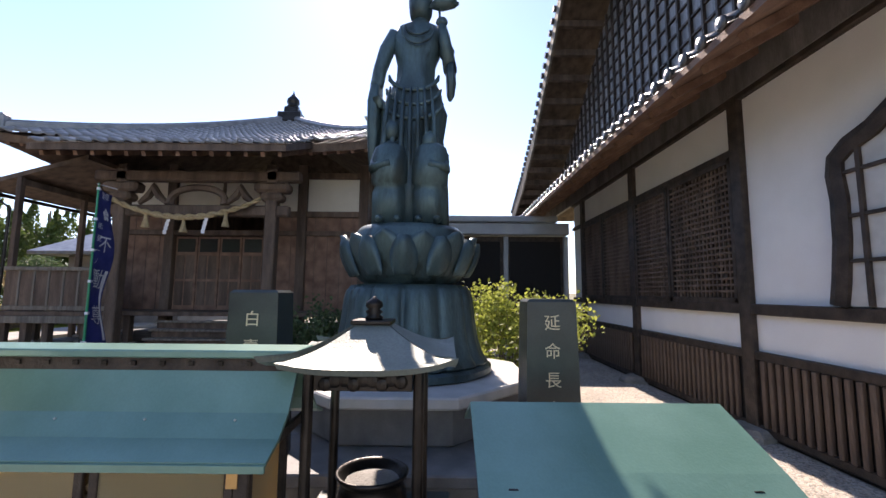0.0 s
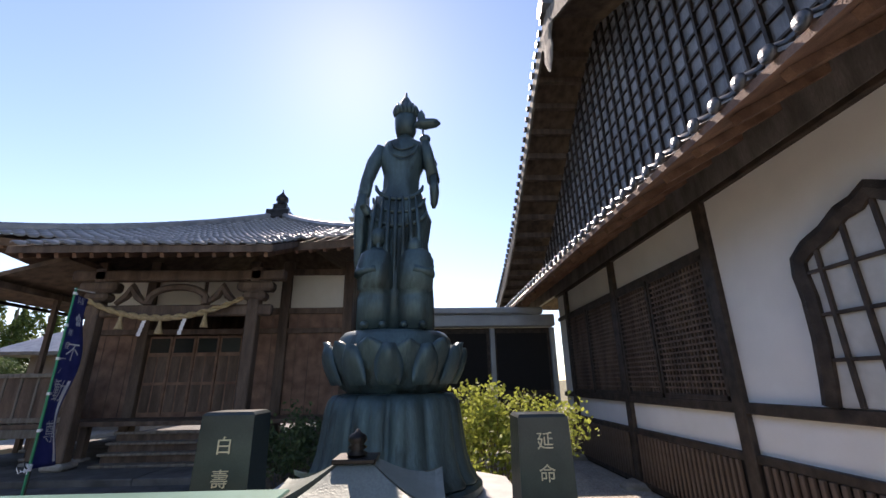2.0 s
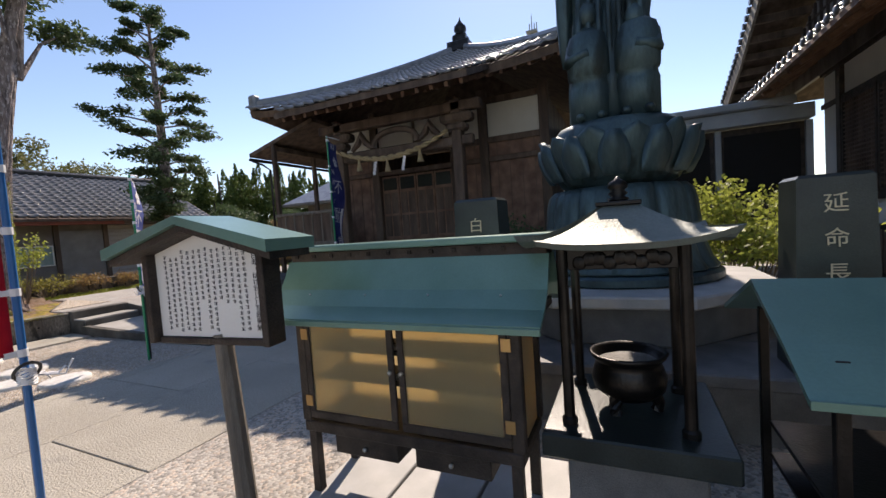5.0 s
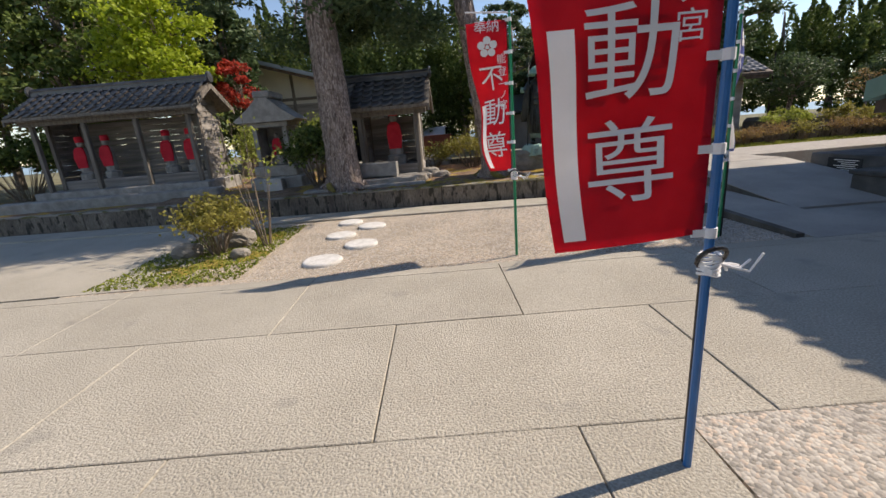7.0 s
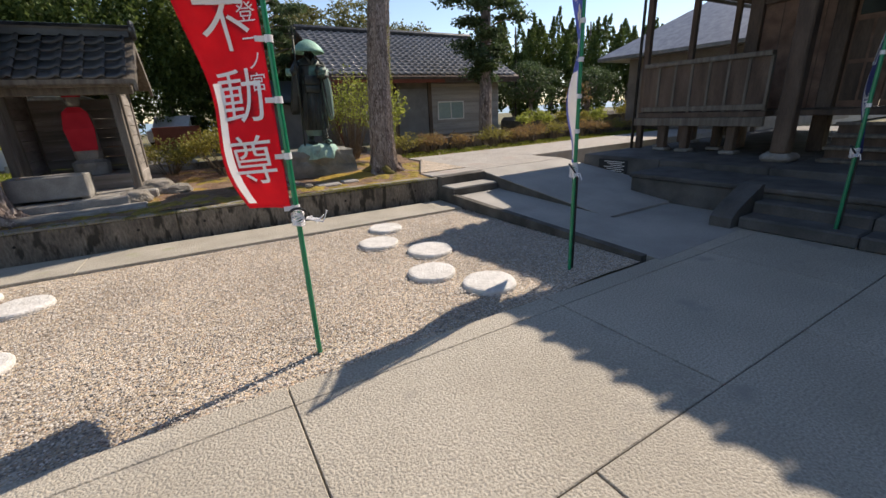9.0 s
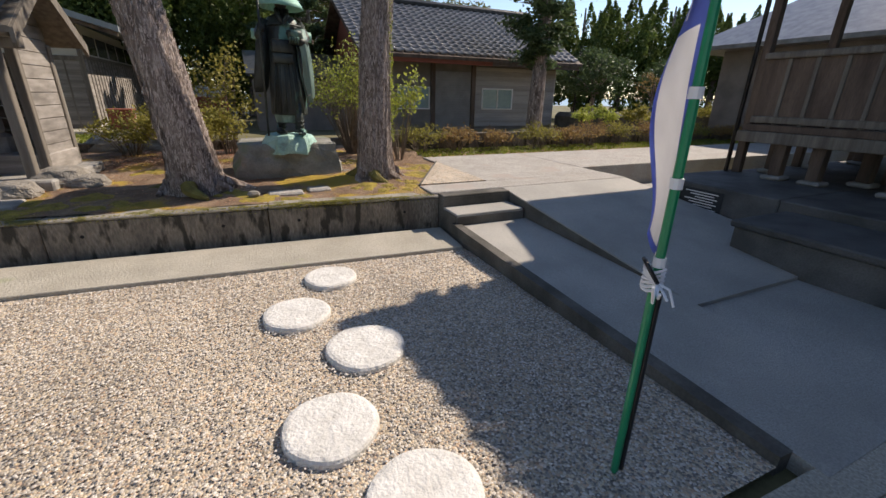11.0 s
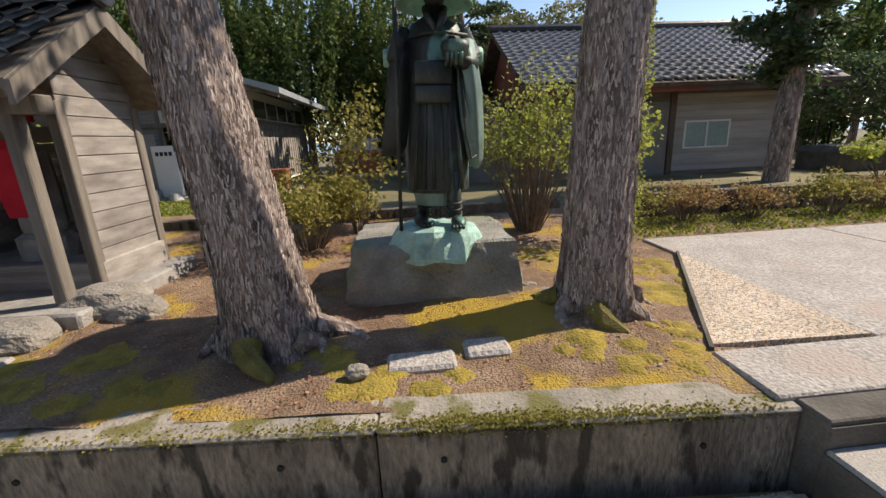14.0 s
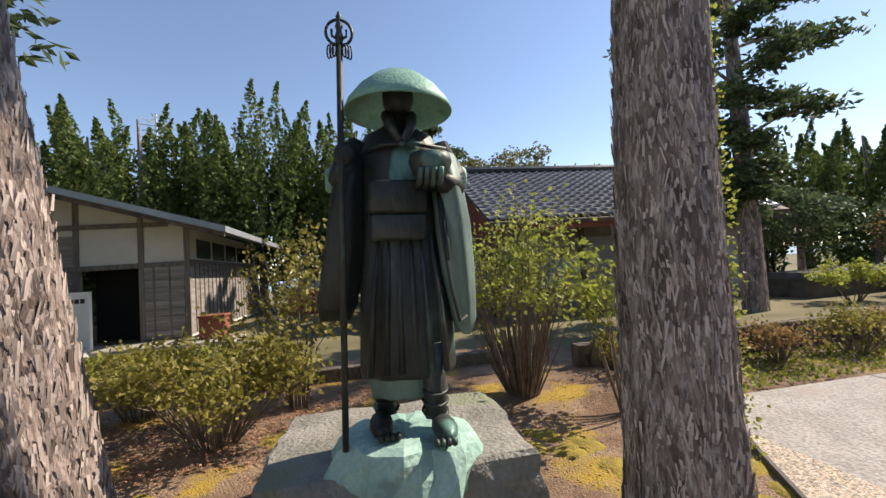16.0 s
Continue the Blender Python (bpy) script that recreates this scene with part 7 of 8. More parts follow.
    box_part("body", (-0.28, 0.28, -0.22, 0.22, 0, 0.5), M["redwall"], c, bevel=0.01)
    box_part("lid", (-0.31, 0.31, -0.25, 0.25, 0.502, 0.56), M["redwall"], c, bevel=0.01)


wash_house()


def parked_car():
    c = thing("car", "small white car parked behind the trees", "car", at=(0.9, 27.0, 0.36), rz=70)
    bm = bmesh.new()
    prof = [(-1.9, 0.3), (-1.92, 0.75), (-1.2, 0.9), (-0.7, 1.4), (0.9, 1.45), (1.6, 1.0), (1.9, 0.85), (1.9, 0.3)]
    rings(bm, [[(x, y, z) for x, z in prof] for y in (-0.78, 0.78)])
    part("body", bm, M["car"], c)
    for y in (-0.79, 0.79):
        box_part("side_window", (-0.75, 1.1, y - 0.006, y + 0.006, 0.95, 1.33), M["glass_dark"], c, bevel=0)
        for x in (-1.2, 1.25):
            bm = bmesh.new()
            bmesh.ops.create_cone(bm, cap_ends=True, segments=20, radius1=0.3, radius2=0.3, depth=0.2, matrix=Matrix.Translation((x, y, 0.3)) @ Matrix.Rotation(math.pi / 2, 4, "X"))
            part("wheel", bm, M["rubber"], c)


parked_car()
setting("red_wall", (-0.2, 1.6, 24.0, 24.2, 0.3, 1.3), M["redwall"], "low red-brown shed wall behind the wash house", "wall", 0.01)
setting("dark_bank", (13.5, 40, 16.0, 17.5, 0.2, 1.0), M["kerb"], "dark stone bank of the garden by the sea", "bank", 0.15)
setting("side_temple_wall", (16.5, 26, 8.5, 13, 0.3, 3.0), M["housewall"], "shaded wall of a farther temple building", "wall")


def far_roof():
    h = thing("farther_temple", "farther temple building with a sunlit tiled roof", "temple building")
    bm = bmesh.new()
    rings(bm, [[(15.8, 7.8, 3.0), (27, 7.8, 3.0), (27, 14, 3.0), (15.8, 14, 3.0)], [(15.8, 7.8, 3.12), (27, 7.8, 3.12), (27, 14, 3.12), (15.8, 14, 3.12)], [(19, 10.4, 5.0), (24, 10.4, 5.0), (24, 11.4, 5.0), (19, 11.4, 5.0)]])
    part("roof", bm, M["tile_hall"], h)


far_roof()
for i, (x, y) in enumerate(((16.3, 19.5), (19.5, 22.0))):
    p = thing("lamp_pole", "thin dark pole by the garden", "pole", at=(x, y, 0.3))
    bm = bmesh.new()
    bm_tube(bm, [(0, 0, 0), (0, 0, 3.4)], [0.05, 0.04], 8)
    part("shaft", bm, M["darkmetal"], p)
tower = thing("radio_mast", "slender steel lattice mast behind the hall roof", "mast", at=(44.0, -0.6, 0))
bm = bmesh.new()
for k in range(14):
    z = 19.0 + k * 0.32
    bm_lathe(bm, [(0.3 - 0.012 * k, z), (0.34 - 0.012 * k, z + 0.05), (0.1, z + 0.12)], 10)
bm_tube(bm, [(0, 0, 0), (0, 0, 25.0)], [0.18, 0.05], 8)
part("shaft", bm, M["steel"], tower)
for x, y, z in ((-14.6, 34, 0.3),):
    p = thing("antenna_pole", "steel pole with antennas behind the trees", "antenna", at=(-8.3, 33, 0.3))
    bm = bmesh.new()
    bm_tube(bm, [(0, 0, 0), (0, 0, 11.2)], [0.12, 0.06], 8)
    part("mast", bm, M["steel"], p)
    for k in range(9):
        bm = bmesh.new()
        a = k * 0.7
        bm_tube(bm, [(-0.9 * math.cos(a), -0.9 * math.sin(a), 9.6 + 0.17 * k), (0.9 * math.cos(a), 0.9 * math.sin(a), 9.7 + 0.17 * k)], 0.03, 5)
        part("antenna_rod", bm, M["steel"], p)


# ---------------------------------------------------------------- trees and shrubs
def bark_trunk(name_parent, base, top, r0, r1, roots=7, seed=0, flare=1.55, n=56, m=80, bend=1.0):
    """A trunk with ridged bark and spreading roots."""
    base, top = Vector(base), Vector(top)
    loops = []
    h = (top - base).length
    for j in range(m + 1):
        s = (j / m) ** 1.6
        c = Vector((base.x + (top.x - base.x) * s ** bend, base.y + (top.y - base.y) * s, base.z + (top.z - base.z) * s)) + Vector((0.03 * math.sin(5 * s + seed), 0.03 * math.cos(4 * s + seed), 0))
        z = s * h
        r = r0 + (r1 - r0) * min(1.0, z / 2.5) + (r1 * 0.6 - r1) * max(0.0, (z - 2.5) / max(0.1, h - 2.5))
        fl = math.exp(-z / 0.22) * (flare - 1)
        lp = []
        for i in range(n):
            a = i * math.tau / n
            lobe = max(0.0, math.cos(roots * a / 2 + seed)) ** 2 + 0.35 * math.cos(3 * a + seed)
            k = 1 + fl * (0.45 + 0.75 * lobe)
            rid = 0.09 * noise.noise((math.cos(a) * 5 + seed, math.sin(a) * 5, z * 0.9)) + 0.05 * noise.noise((math.cos(a) * 14, math.sin(a) * 14 + seed, z * 2.2)) + 0.05 * noise.noise((math.cos(a) * 24, math.sin(a) * 24, z * 7))
            q = r * k * (1 + rid)
            lp.append((c.x + q * math.cos(a), c.y + q * math.sin(a), c.z - 0.06 + (0.0 if j else -0.1)))
        loops.append(lp)
    bm = bmesh.new()
    rings(bm, loops)
    t = part("trunk", bm, M["bark"], name_parent, "peeling grey-brown bark", smooth=False)
    # curling flakes of bark
    fa = [p for p in t.data.polygons if p.center.z < base.z + 3.2 and len(p.vertices) == 4]
    pick = [fa[i] for i in np.random.default_rng(seed).integers(0, len(fa), 10000)]
    vs, fs = [], []
    rf = random.Random(seed + 50)
    for p in pick:
        nn = p.normal
        side = Vector((-nn.y, nn.x, 0))
        if side.length < 0.1:
            continue
        side.normalize()
        c = p.center + nn * 0.002 + Vector((0, 0, rf.uniform(-0.03, 0.03))) + side * rf.uniform(-0.02, 0.02)
        w, hh, lift = rf.uniform(0.002, 0.006), rf.uniform(0.008, 0.04), rf.uniform(0.001, 0.006)
        up = Vector((0, 0, 1)) + side * rf.uniform(-0.3, 0.3)
        k = len(vs)
        vs += [tuple(c - side * w - up * hh), tuple(c + side * w * 0.8 - up * hh + nn * lift), tuple(c + side * w + up * hh * 0.9 + nn * lift * 0.6), tuple(c - side * w * 0.9 + up * hh + nn * lift * 0.3)]
        fs.append((k, k + 1, k + 2, k + 3))
    tagged(from_arrays("loose_bark", vs, fs, M["flake"], t), kind="stuff")
    rnd = random.Random(seed)
    for k in range(roots):
        a = k * math.tau / roots + rnd.uniform(-0.3, 0.3)
        L = rnd.uniform(0.15, 0.38)
        pts, rr = [], []
        for i in range(6):
            q = i / 5
            rad = r0 * 1.1 + L * q
            aa = a + 0.25 * math.sin(q * 3 + k)
            pts.append(base + Vector((rad * math.cos(aa), rad * math.sin(aa), 0.07 * (1 - q) ** 2 - 0.035 * q)))
            rr.append(0.07 * (1 - q) + 0.02)
        bm = bmesh.new()
        bm_tube(bm, pts, rr, 7)
        part("root", bm, M["bark_moss"] if k % 2 else M["bark"], t)
    return t


def limbs(parent, base, ends, r, material, n=6):
    for e in ends:
        b, e = Vector(base), Vector(e)
        mid = b.lerp(e, 0.5) + Vector((0, 0, 0.12 * (e - b).length * (1 if e.z > b.z else 0.5)))
        bm = bmesh.new()
        bm_tube(bm, [b, b.lerp(mid, 0.6), mid, e], [r, r * 0.75, r * 0.5, r * 0.15], n)
        part("branch", bm, material, parent)


def crown(parent, clumps, per, leaf, material, up=0.2, shell=0.4, long=1.6):
    """Clumps: (centre, radii)."""
    c = np.concatenate([blob(per, p, r, shell) for p, r in clumps])
    v, f = leaf_arrays(c, leaf, up, long)
    return from_arrays("crown", v, f, material, parent)


def great_tree(x, y, z, top, r0, r1, label, clumps, seed, bend=1.0):
    t = thing("cypress_tree", label, "tree", "old trees on the terrace")
    bark_trunk(t, (x, y, z), top, r0, r1, 7, seed, bend=bend)
    limbs(t, Vector((x, y, z)).lerp(Vector(top), 0.6), [c for c, r in clumps[: len(clumps) // 2]], 0.06, M["bark"])
    limbs(t, Vector((x, y, z)).lerp(Vector(top), 0.8), [c for c, r in clumps[len(clumps) // 2:]], 0.05, M["bark"])
    crown(t, clumps, 800, 0.06, M["l_cedar"], -0.1, 0.3, 2.2)


rr = random.Random(11)


def clump_ring(cx, cy, z0, z1, n, rad, size, taper=0.5):
    out = []
    for i in range(n):
        q = (i + 0.5) / n
        a = i * 2.399 + rr.uniform(-0.3, 0.3)
        R = rad * (1 - taper * q) * rr.uniform(0.35, 1.0)
        s = size * rr.uniform(0.7, 1.25)
        out.append(((cx + R * math.cos(a), cy + R * math.sin(a), z0 + (z1 - z0) * q), (s * 1.2, s * 1.2, s * 0.55)))
    return out


great_tree(1.62, 9.03, 0.44, (0.6, 9.15, 8.0), 0.25, 0.205, "old cypress with pale peeling bark and mossy roots", clump_ring(0.5, 9.3, 6.2, 10.0, 16, 1.6, 0.8), 1)
great_tree(3.82, 9.12, 0.43, (4.9, 9.3, 8.0), 0.215, 0.185, "old cypress with lichen-spotted bark and mossy edge", clump_ring(4.3, 9.6, 6.3, 10.0, 16, 1.5, 0.75), 4, 1.8)
great_tree(-1.75, 9.0, 0.45, (-1.8, 9.1, 8.5), 0.34, 0.3, "big dark cypress beside the small shrine", clump_ring(-1.6, 9.6, 3.5, 9.5, 30, 2.6, 0.95, 0.3) + clump_ring(-1.1, 10.3, 3.7, 5.4, 14, 1.1, 0.7, 0.2), 7)

# moss along the trunk facing the path
t = thing("moss_growth", "yellow moss growing down a tree trunk", "moss", kind="stuff")
c = np.stack([4.03 + rng.normal(0, 0.015, 900), 9.05 + rng.normal(0, 0.03, 900), rng.uniform(0.9, 2.9, 900)], 1)
v, f = leaf_arrays(c, 0.016, 0.2, 1.2)
from_arrays("moss", v, f, M["l_bush"], t)


# moss along the front edge of the retaining wall
t = thing("moss_growth", "dark yellow-green moss along the retaining wall's edge", "moss", kind="stuff")
mx = np.concatenate([rng.normal(3.0, 0.55, 2600), rng.uniform(-1.5, 4.2, 1400)])
mx = mx[mx < 4.2]
my = np.array([wall_y(a) for a in mx]) + np.abs(rng.normal(0, 0.045, len(mx))) - 0.012
mz = np.where(my < np.array([wall_y(a) for a in mx]) + 0.004, 0.372 - np.abs(rng.normal(0, 0.028, len(mx))), 0.378)
v, f = leaf_arrays(np.stack([mx, my, mz], 1), 0.012, 0.2, 1.2)
from_arrays("moss", v, f, M["l_azalea"], t)


def cedar(x, y, z, h, label):
    t = thing("cedar_tree", label, "tree")
    bm = bmesh.new()
    bm_tube(bm, [(x, y, z - 0.1), (x + 0.1, y, z + h * 0.4), (x + 0.05, y, z + h * 0.75), (x, y, z + h)], [0.26, 0.18, 0.1, 0.02], 12)
    part("trunk", bm, M["bark"], t)
    cl, ends = [], []
    for i in range(44):
        q = (i + 0.5) / 44
        zz = z + h * (0.2 + 0.79 * q)
        R = (0.4 + 3.0 * math.sin(math.pi * min(1, 0.25 + 0.78 * (1 - q))) ** 1.2 * (1 - q * 0.75)) * rr.uniform(0.55, 1.05)
        a = i * 2.4 + rr.uniform(-0.4, 0.4)
        e = (x + R * math.cos(a), y + R * math.sin(a), zz - 0.1)
        ends.append((zz - 0.15, e))
        for k in (0.55, 0.85, 1.08):
            s = (0.6 - 0.25 * q) * rr.uniform(0.55, 1.25)
            cl.append(((x + R * k * math.cos(a + 0.1), y + R * k * math.sin(a + 0.1), zz + rr.uniform(-0.1, 0.15)), (s, s, s * 0.42)))
    for zz, e in ends:
        bm = bmesh.new()
        bm_tube(bm, [(x, y, zz - 0.2), ((x + e[0]) / 2, (y + e[1]) / 2, zz + 0.05), e], [0.045, 0.03, 0.008], 5)
        part("branch", bm, M["bark"], t)
    crown(t, cl, 190, 0.07, M["l_cedar"], 0.1, 0.2, 2.2)


cedar(10.9, 15.2, 0.36, 10.5, "tall open cedar with layered tufts of needles")
cedar(4.9, 22.8, 0.36, 7.0, "thin cedar behind the tiled house")


def juniper(x, y, z, h, w, n_spikes, seed, group="clipped junipers"):
    """Twisting flame-shaped juniper: upright tongues of fine leaves."""
    t = thing("juniper_tree", "dark green flame-shaped juniper", "tree", group)
    rnd = random.Random(seed)
    bm = bmesh.new()
    bm_tube(bm, [(x, y, z - 0.1), (x + 0.1, y, z + h * 0.5), (x, y, z + h * 0.8)], [0.2, 0.13, 0.04], 8)
    part("trunk", bm, M["bark"], t)
    cs = []
    for i in range(n_spikes):
        a = i * 2.4 + rnd.uniform(-0.4, 0.4)
        R = w * math.sqrt((i + 0.3) / n_spikes)
        bx, by = x + R * math.cos(a), y + R * math.sin(a)
        z0 = z + rnd.uniform(0.0, h * 0.45)
        L = h * rnd.uniform(0.35, 0.6)
        L = min(L, z + h * (1.02 - 0.25 * (R / w)) - z0)
        r = rnd.uniform(0.5, 0.78) * (0.5 + h / 16)
        m = 620
        q = rng.uniform(0, 1, m)
        prof = np.sin(np.pi * np.clip(q * 0.88 + 0.12, 0, 1)) ** 0.8 * (1 - 0.55 * q)
        ang = rng.uniform(0, math.tau, m)
        rad = r * prof * rng.uniform(0.6, 1.0, m) * (1 + 0.25 * np.sin(6 * q * 3 + ang))
        lean = 0.5 * q ** 1.5 * L * 0.4
        cs.append(np.stack([bx + rad * np.cos(ang) + lean * math.cos(a + 0.7), by + rad * np.sin(ang) + lean * math.sin(a + 0.7), z0 + q * L], 1))
    v, f = leaf_arrays(np.concatenate(cs), 0.1, 0.9, 1.9)
    from_arrays("crown", v, f, M["l_juniper"], t)


for i, (x, y, h, w) in enumerate(((-8.6, 27.5, 8.2, 1.7), (-6.2, 26.5, 8.6, 1.8), (-3.9, 27.5, 8.0, 1.7), (-1.6, 26.5, 8.8, 1.9), (0.7, 28.5, 8.2, 1.8), (2.6, 27.5, 8.4, 1.6), (-11, 28, 7.5, 1.8))):
    juniper(x, y, 0.36, h * 1.22, w * 1.15, 34, 20 + i)
for i, (x, y, h, w) in enumerate(((15.4, 24.5, 5.6, 1.2), (17.6, 24.5, 6.2, 1.3), (19.8, 23.5, 6.6, 1.3), (22.0, 22.5, 6.8, 1.4), (24.3, 21.5, 6.8, 1.4), (26.5, 20.0, 6.4, 1.3), (28.6, 18.5, 6.2, 1.3), (30.5, 16.5, 6.0, 1.2))):
    juniper(x, y, 0.3, h * 1.1, w * 1.1, 22, 40 + i, "junipers by the sea")


def round_tree(name, label, x, y, z, h, w, material, leaf=0.09, clumps=16, per=260, trunk=0.14, flat=0.6, low=0.35, trunk_mat="bark", group=""):
    t = thing(name, label, "tree", group)
    cl = []
    for i in range(clumps):
        q = (i + 0.5) / clumps
        a = i * 2.4 + rr.uniform(-0.5, 0.5)
        R = w * math.sin(math.pi * (0.12 + 0.8 * q)) * rr.uniform(0.3, 0.9)
        s = w * 0.42 * rr.uniform(0.7, 1.2)
        cl.append(((x + R * math.cos(a), y + R * math.sin(a), z + h * (low + (0.95 - low) * q)), (s, s, s * flat)))
    bm = bmesh.new()
    bm_tube(bm, [(x, y, z - 0.15), (x + 0.1, y + 0.05, z + h * low), (x, y, z + h * 0.8)], [trunk, trunk * 0.75, trunk * 0.2], 10)
    part("trunk", bm, M[trunk_mat], t)
    limbs(t, (x + 0.08, y, z + h * low), [c for c, r in cl], trunk * 0.35, M[trunk_mat], 5)
    crown(t, cl, per, leaf, M[material], 0.1, 0.35, 1.5)


for i, (x, y, h, w, m) in enumerate(((-13, 17, 9, 3.0, "l_wood"), (-17, 15, 10, 3.4, "l_juniper"), (-9.5, 20, 9, 2.6, "l_wood"), (-14, 22, 11, 3.4, "l_wood"), (-19, 20, 11, 3.5, "l_wood"), (-22, 12, 10, 3.5, "l_juniper"), (-7, 16.5, 6.5, 1.6, "l_cedar"), (-11, 14.5, 7.5, 2.2, "l_juniper"))):
    round_tree("woodland_tree", "dense evergreen tree of the temple wood", x, y, 0.3, h, w, m, 0.13, 26, 300, 0.2, 0.6, 0.25, "twig", "temple wood")
for i, (x, y, h, w) in enumerate(((7, 27, 6.3, 2.6), (10.5, 28, 6.8, 2.8), (14, 29, 6.2, 2.6), (5, 31, 7.2, 2.8), (18, 33, 5.5, 2.6), (9, 33, 8, 3.2))):
    round_tree("hill_tree", "olive-green tree on the slope behind the house", x, y, 0.3, h, w, "l_wood", 0.13, 22, 260, 0.2, 0.6, 0.15, "bark", "trees behind the house")
round_tree("maple_tree", "bright yellow-green maple in spring leaf", -7.6, 13.6, 0.3, 6.2, 1.9, "l_maple", 0.1, 24, 260, 0.1, 0.45, 0.5, "twig")
round_tree("maple_tree", "small maple with dark red leaves", -5.9, 14.5, 0.3, 4.1, 0.8, "l_maplered", 0.08, 10, 120, 0.06, 0.5, 0.6, "twig")
for x, y, h, w in ((11.5, 29.0, 8.2, 3.0), (7.6, 28.0, 7.4, 2.6), (15.5, 30.0, 7.2, 2.8), (3.0, 29.0, 7.0, 2.4)):
    round_tree("woodland_tree", "brown-green woodland tree behind the tiled house", x, y, 0.2, h, w, "l_wood", 0.12, 20, 240, 0.16, 0.5, 0.25, group="woodland trees")
round_tree("garden_pine", "broad clipped garden pine", 16.2, 18.3, 0.9, 2.6, 1.7, "l_cedar", 0.08, 18, 260, 0.12, 0.4, 0.3)
round_tree("garden_pine", "clipped garden pine by the stone bank", 20.0, 17.8, 0.9, 2.3, 1.6, "l_cedar", 0.08, 14, 240, 0.12, 0.4, 0.3)
round_tree("bare_shrub", "grey twiggy shrub by the bank", 18.2, 16.9, 0.9, 1.7, 0.9, "l_red", 0.05, 10, 60, 0.06, 0.5, 0.3)


def shrub(name, label, x, y, z, h, w, stems, leaves, leaf, material, seed, group="", spread=1.0, top_heavy=0.3):
    """Many thin stems fanning from the ground, with leaves near their ends."""
    t = thing(name, label, "shrub", group)
    rnd = random.Random(seed)
    bm = bmesh.new()
    tips = []
    for i in range(stems):
        a, q = rnd.uniform(0, math.tau), math.sqrt(rnd.random())
        e = Vector((x + w * q * math.cos(a) * spread, y + w * q * math.sin(a) * spread, z + h * (1 - 0.35 * q * q) * rnd.uniform(0.7, 1.05)))
        b = Vector((x + 0.12 * w * math.cos(a), y + 0.12 * w * math.sin(a), z - 0.05))
        m = b.lerp(e, 0.5) + Vector((rnd.uniform(-0.08, 0.08), rnd.uniform(-0.08, 0.08), 0.1 * h))
        bm_tube(bm, [b, m, e], [0.007 + 0.003 * h, 0.005, 0.002], 4)
        for k in range(3):
            p = m.lerp(e, rnd.uniform(0.0, 0.8))
            o = p + Vector((rnd.uniform(-0.2, 0.2), rnd.uniform(-0.2, 0.2), rnd.uniform(0.02, 0.2))) * (0.5 + 0.3 * h)
            bm_tube(bm, [p, o], [0.0035, 0.0015], 3)
            tips += [o, p.lerp(o, 0.6)]
        tips += [e, m.lerp(e, 0.7)]
    part("branchwork", bm, M["twig"], t, "bare grey-brown branchwork")
    tp = np.array([tuple(p) for p in tips])
    c = tp[rng.integers(0, len(tp), leaves)] + rng.normal(0, 0.055 + 0.02 * h, (leaves, 3)) * np.array((1, 1, 0.6))
    v, f = leaf_arrays(c, leaf, 0.6, 1.5)
    from_arrays("leaves", v, f, M[material], t)


shrub("azalea", "spreading azalea with olive leaves", 1.35, 11.35, 0.42, 1.05, 0.85, 46, 3600, 0.035, "l_azalea", 1)
shrub("azalea", "leggy azalea with a tall side branch", 1.9, 12.0, 0.42, 1.9, 0.5, 16, 900, 0.04, "l_azalea", 9)
shrub("tall_shrub", "tall twiggy shrub with sparse young leaves", 4.05, 11.5, 0.42, 2.0, 0.85, 85, 3200, 0.032, "l_bush", 2)
shrub("young_shrub", "thin shrub with bright leaves beside the tree", 4.75, 10.9, 0.42, 1.75, 0.4, 12, 500, 0.05, "l_bush", 3)
shrub("azalea", "low azalea by the boulder", 0.35, 12.3, 0.42, 0.7, 0.6, 30, 1700, 0.033, "l_azalea", 4)
for i in range(13):
    x = 5.4 + i * 0.98 + rr.uniform(-0.2, 0.2)
    shrub("hedge_azalea", "low clipped azalea with russet spring leaves", x, 11.75 + rr.uniform(-0.12, 0.12), 0.38, rr.uniform(0.42, 0.62), rr.uniform(0.4, 0.58), 30, 1100, 0.03, "l_red" if i % 3 else "l_azalea", 50 + i, "clipped azaleas")
for i in range(5):
    shrub("garden_shrub", "rounded shrub on the far bank", 13.5 + i * 2.1, 15.2 + rr.uniform(-0.4, 0.4), 0.36, rr.uniform(0.8, 1.3), 0.8, 26, 1200, 0.06, "l_azalea" if i % 2 else "l_bush", 70 + i, "shrubs on the bank")
shrub("bright_shrub", "broad yellow-green shrub behind the pedestal", 6.9, -3.0, 0.0, 1.85, 1.35, 80, 7000, 0.045, "l_bush", 5)
shrub("dark_shrub", "dark shrub behind the inscribed stele", 6.9, 0.1, 0.0, 1.55, 0.85, 50, 3500, 0.045, "l_cedar", 6)
shrub("bed_shrub", "small leafy shrub in the mossy bed", -3.05, 5.7, 0.0, 0.85, 0.6, 34, 1800, 0.04, "l_azalea", 7)
shrub("bed_shrub", "low spreading shrub in the mossy bed", -3.3, 6.6, 0.0, 0.6, 0.6, 26, 1300, 0.035, "l_azalea", 8)
shrub("sapling", "slender bare sapling with few leaves", -2.45, 6.0, 0.0, 2.1, 0.42, 7, 160, 0.04, "l_bush", 12)
shrub("dark_shrub", "dense dark camellia beside the small shrine", -2.5, 9.75, 0.42, 1.5, 0.75, 40, 3200, 0.055, "l_juniper", 13)
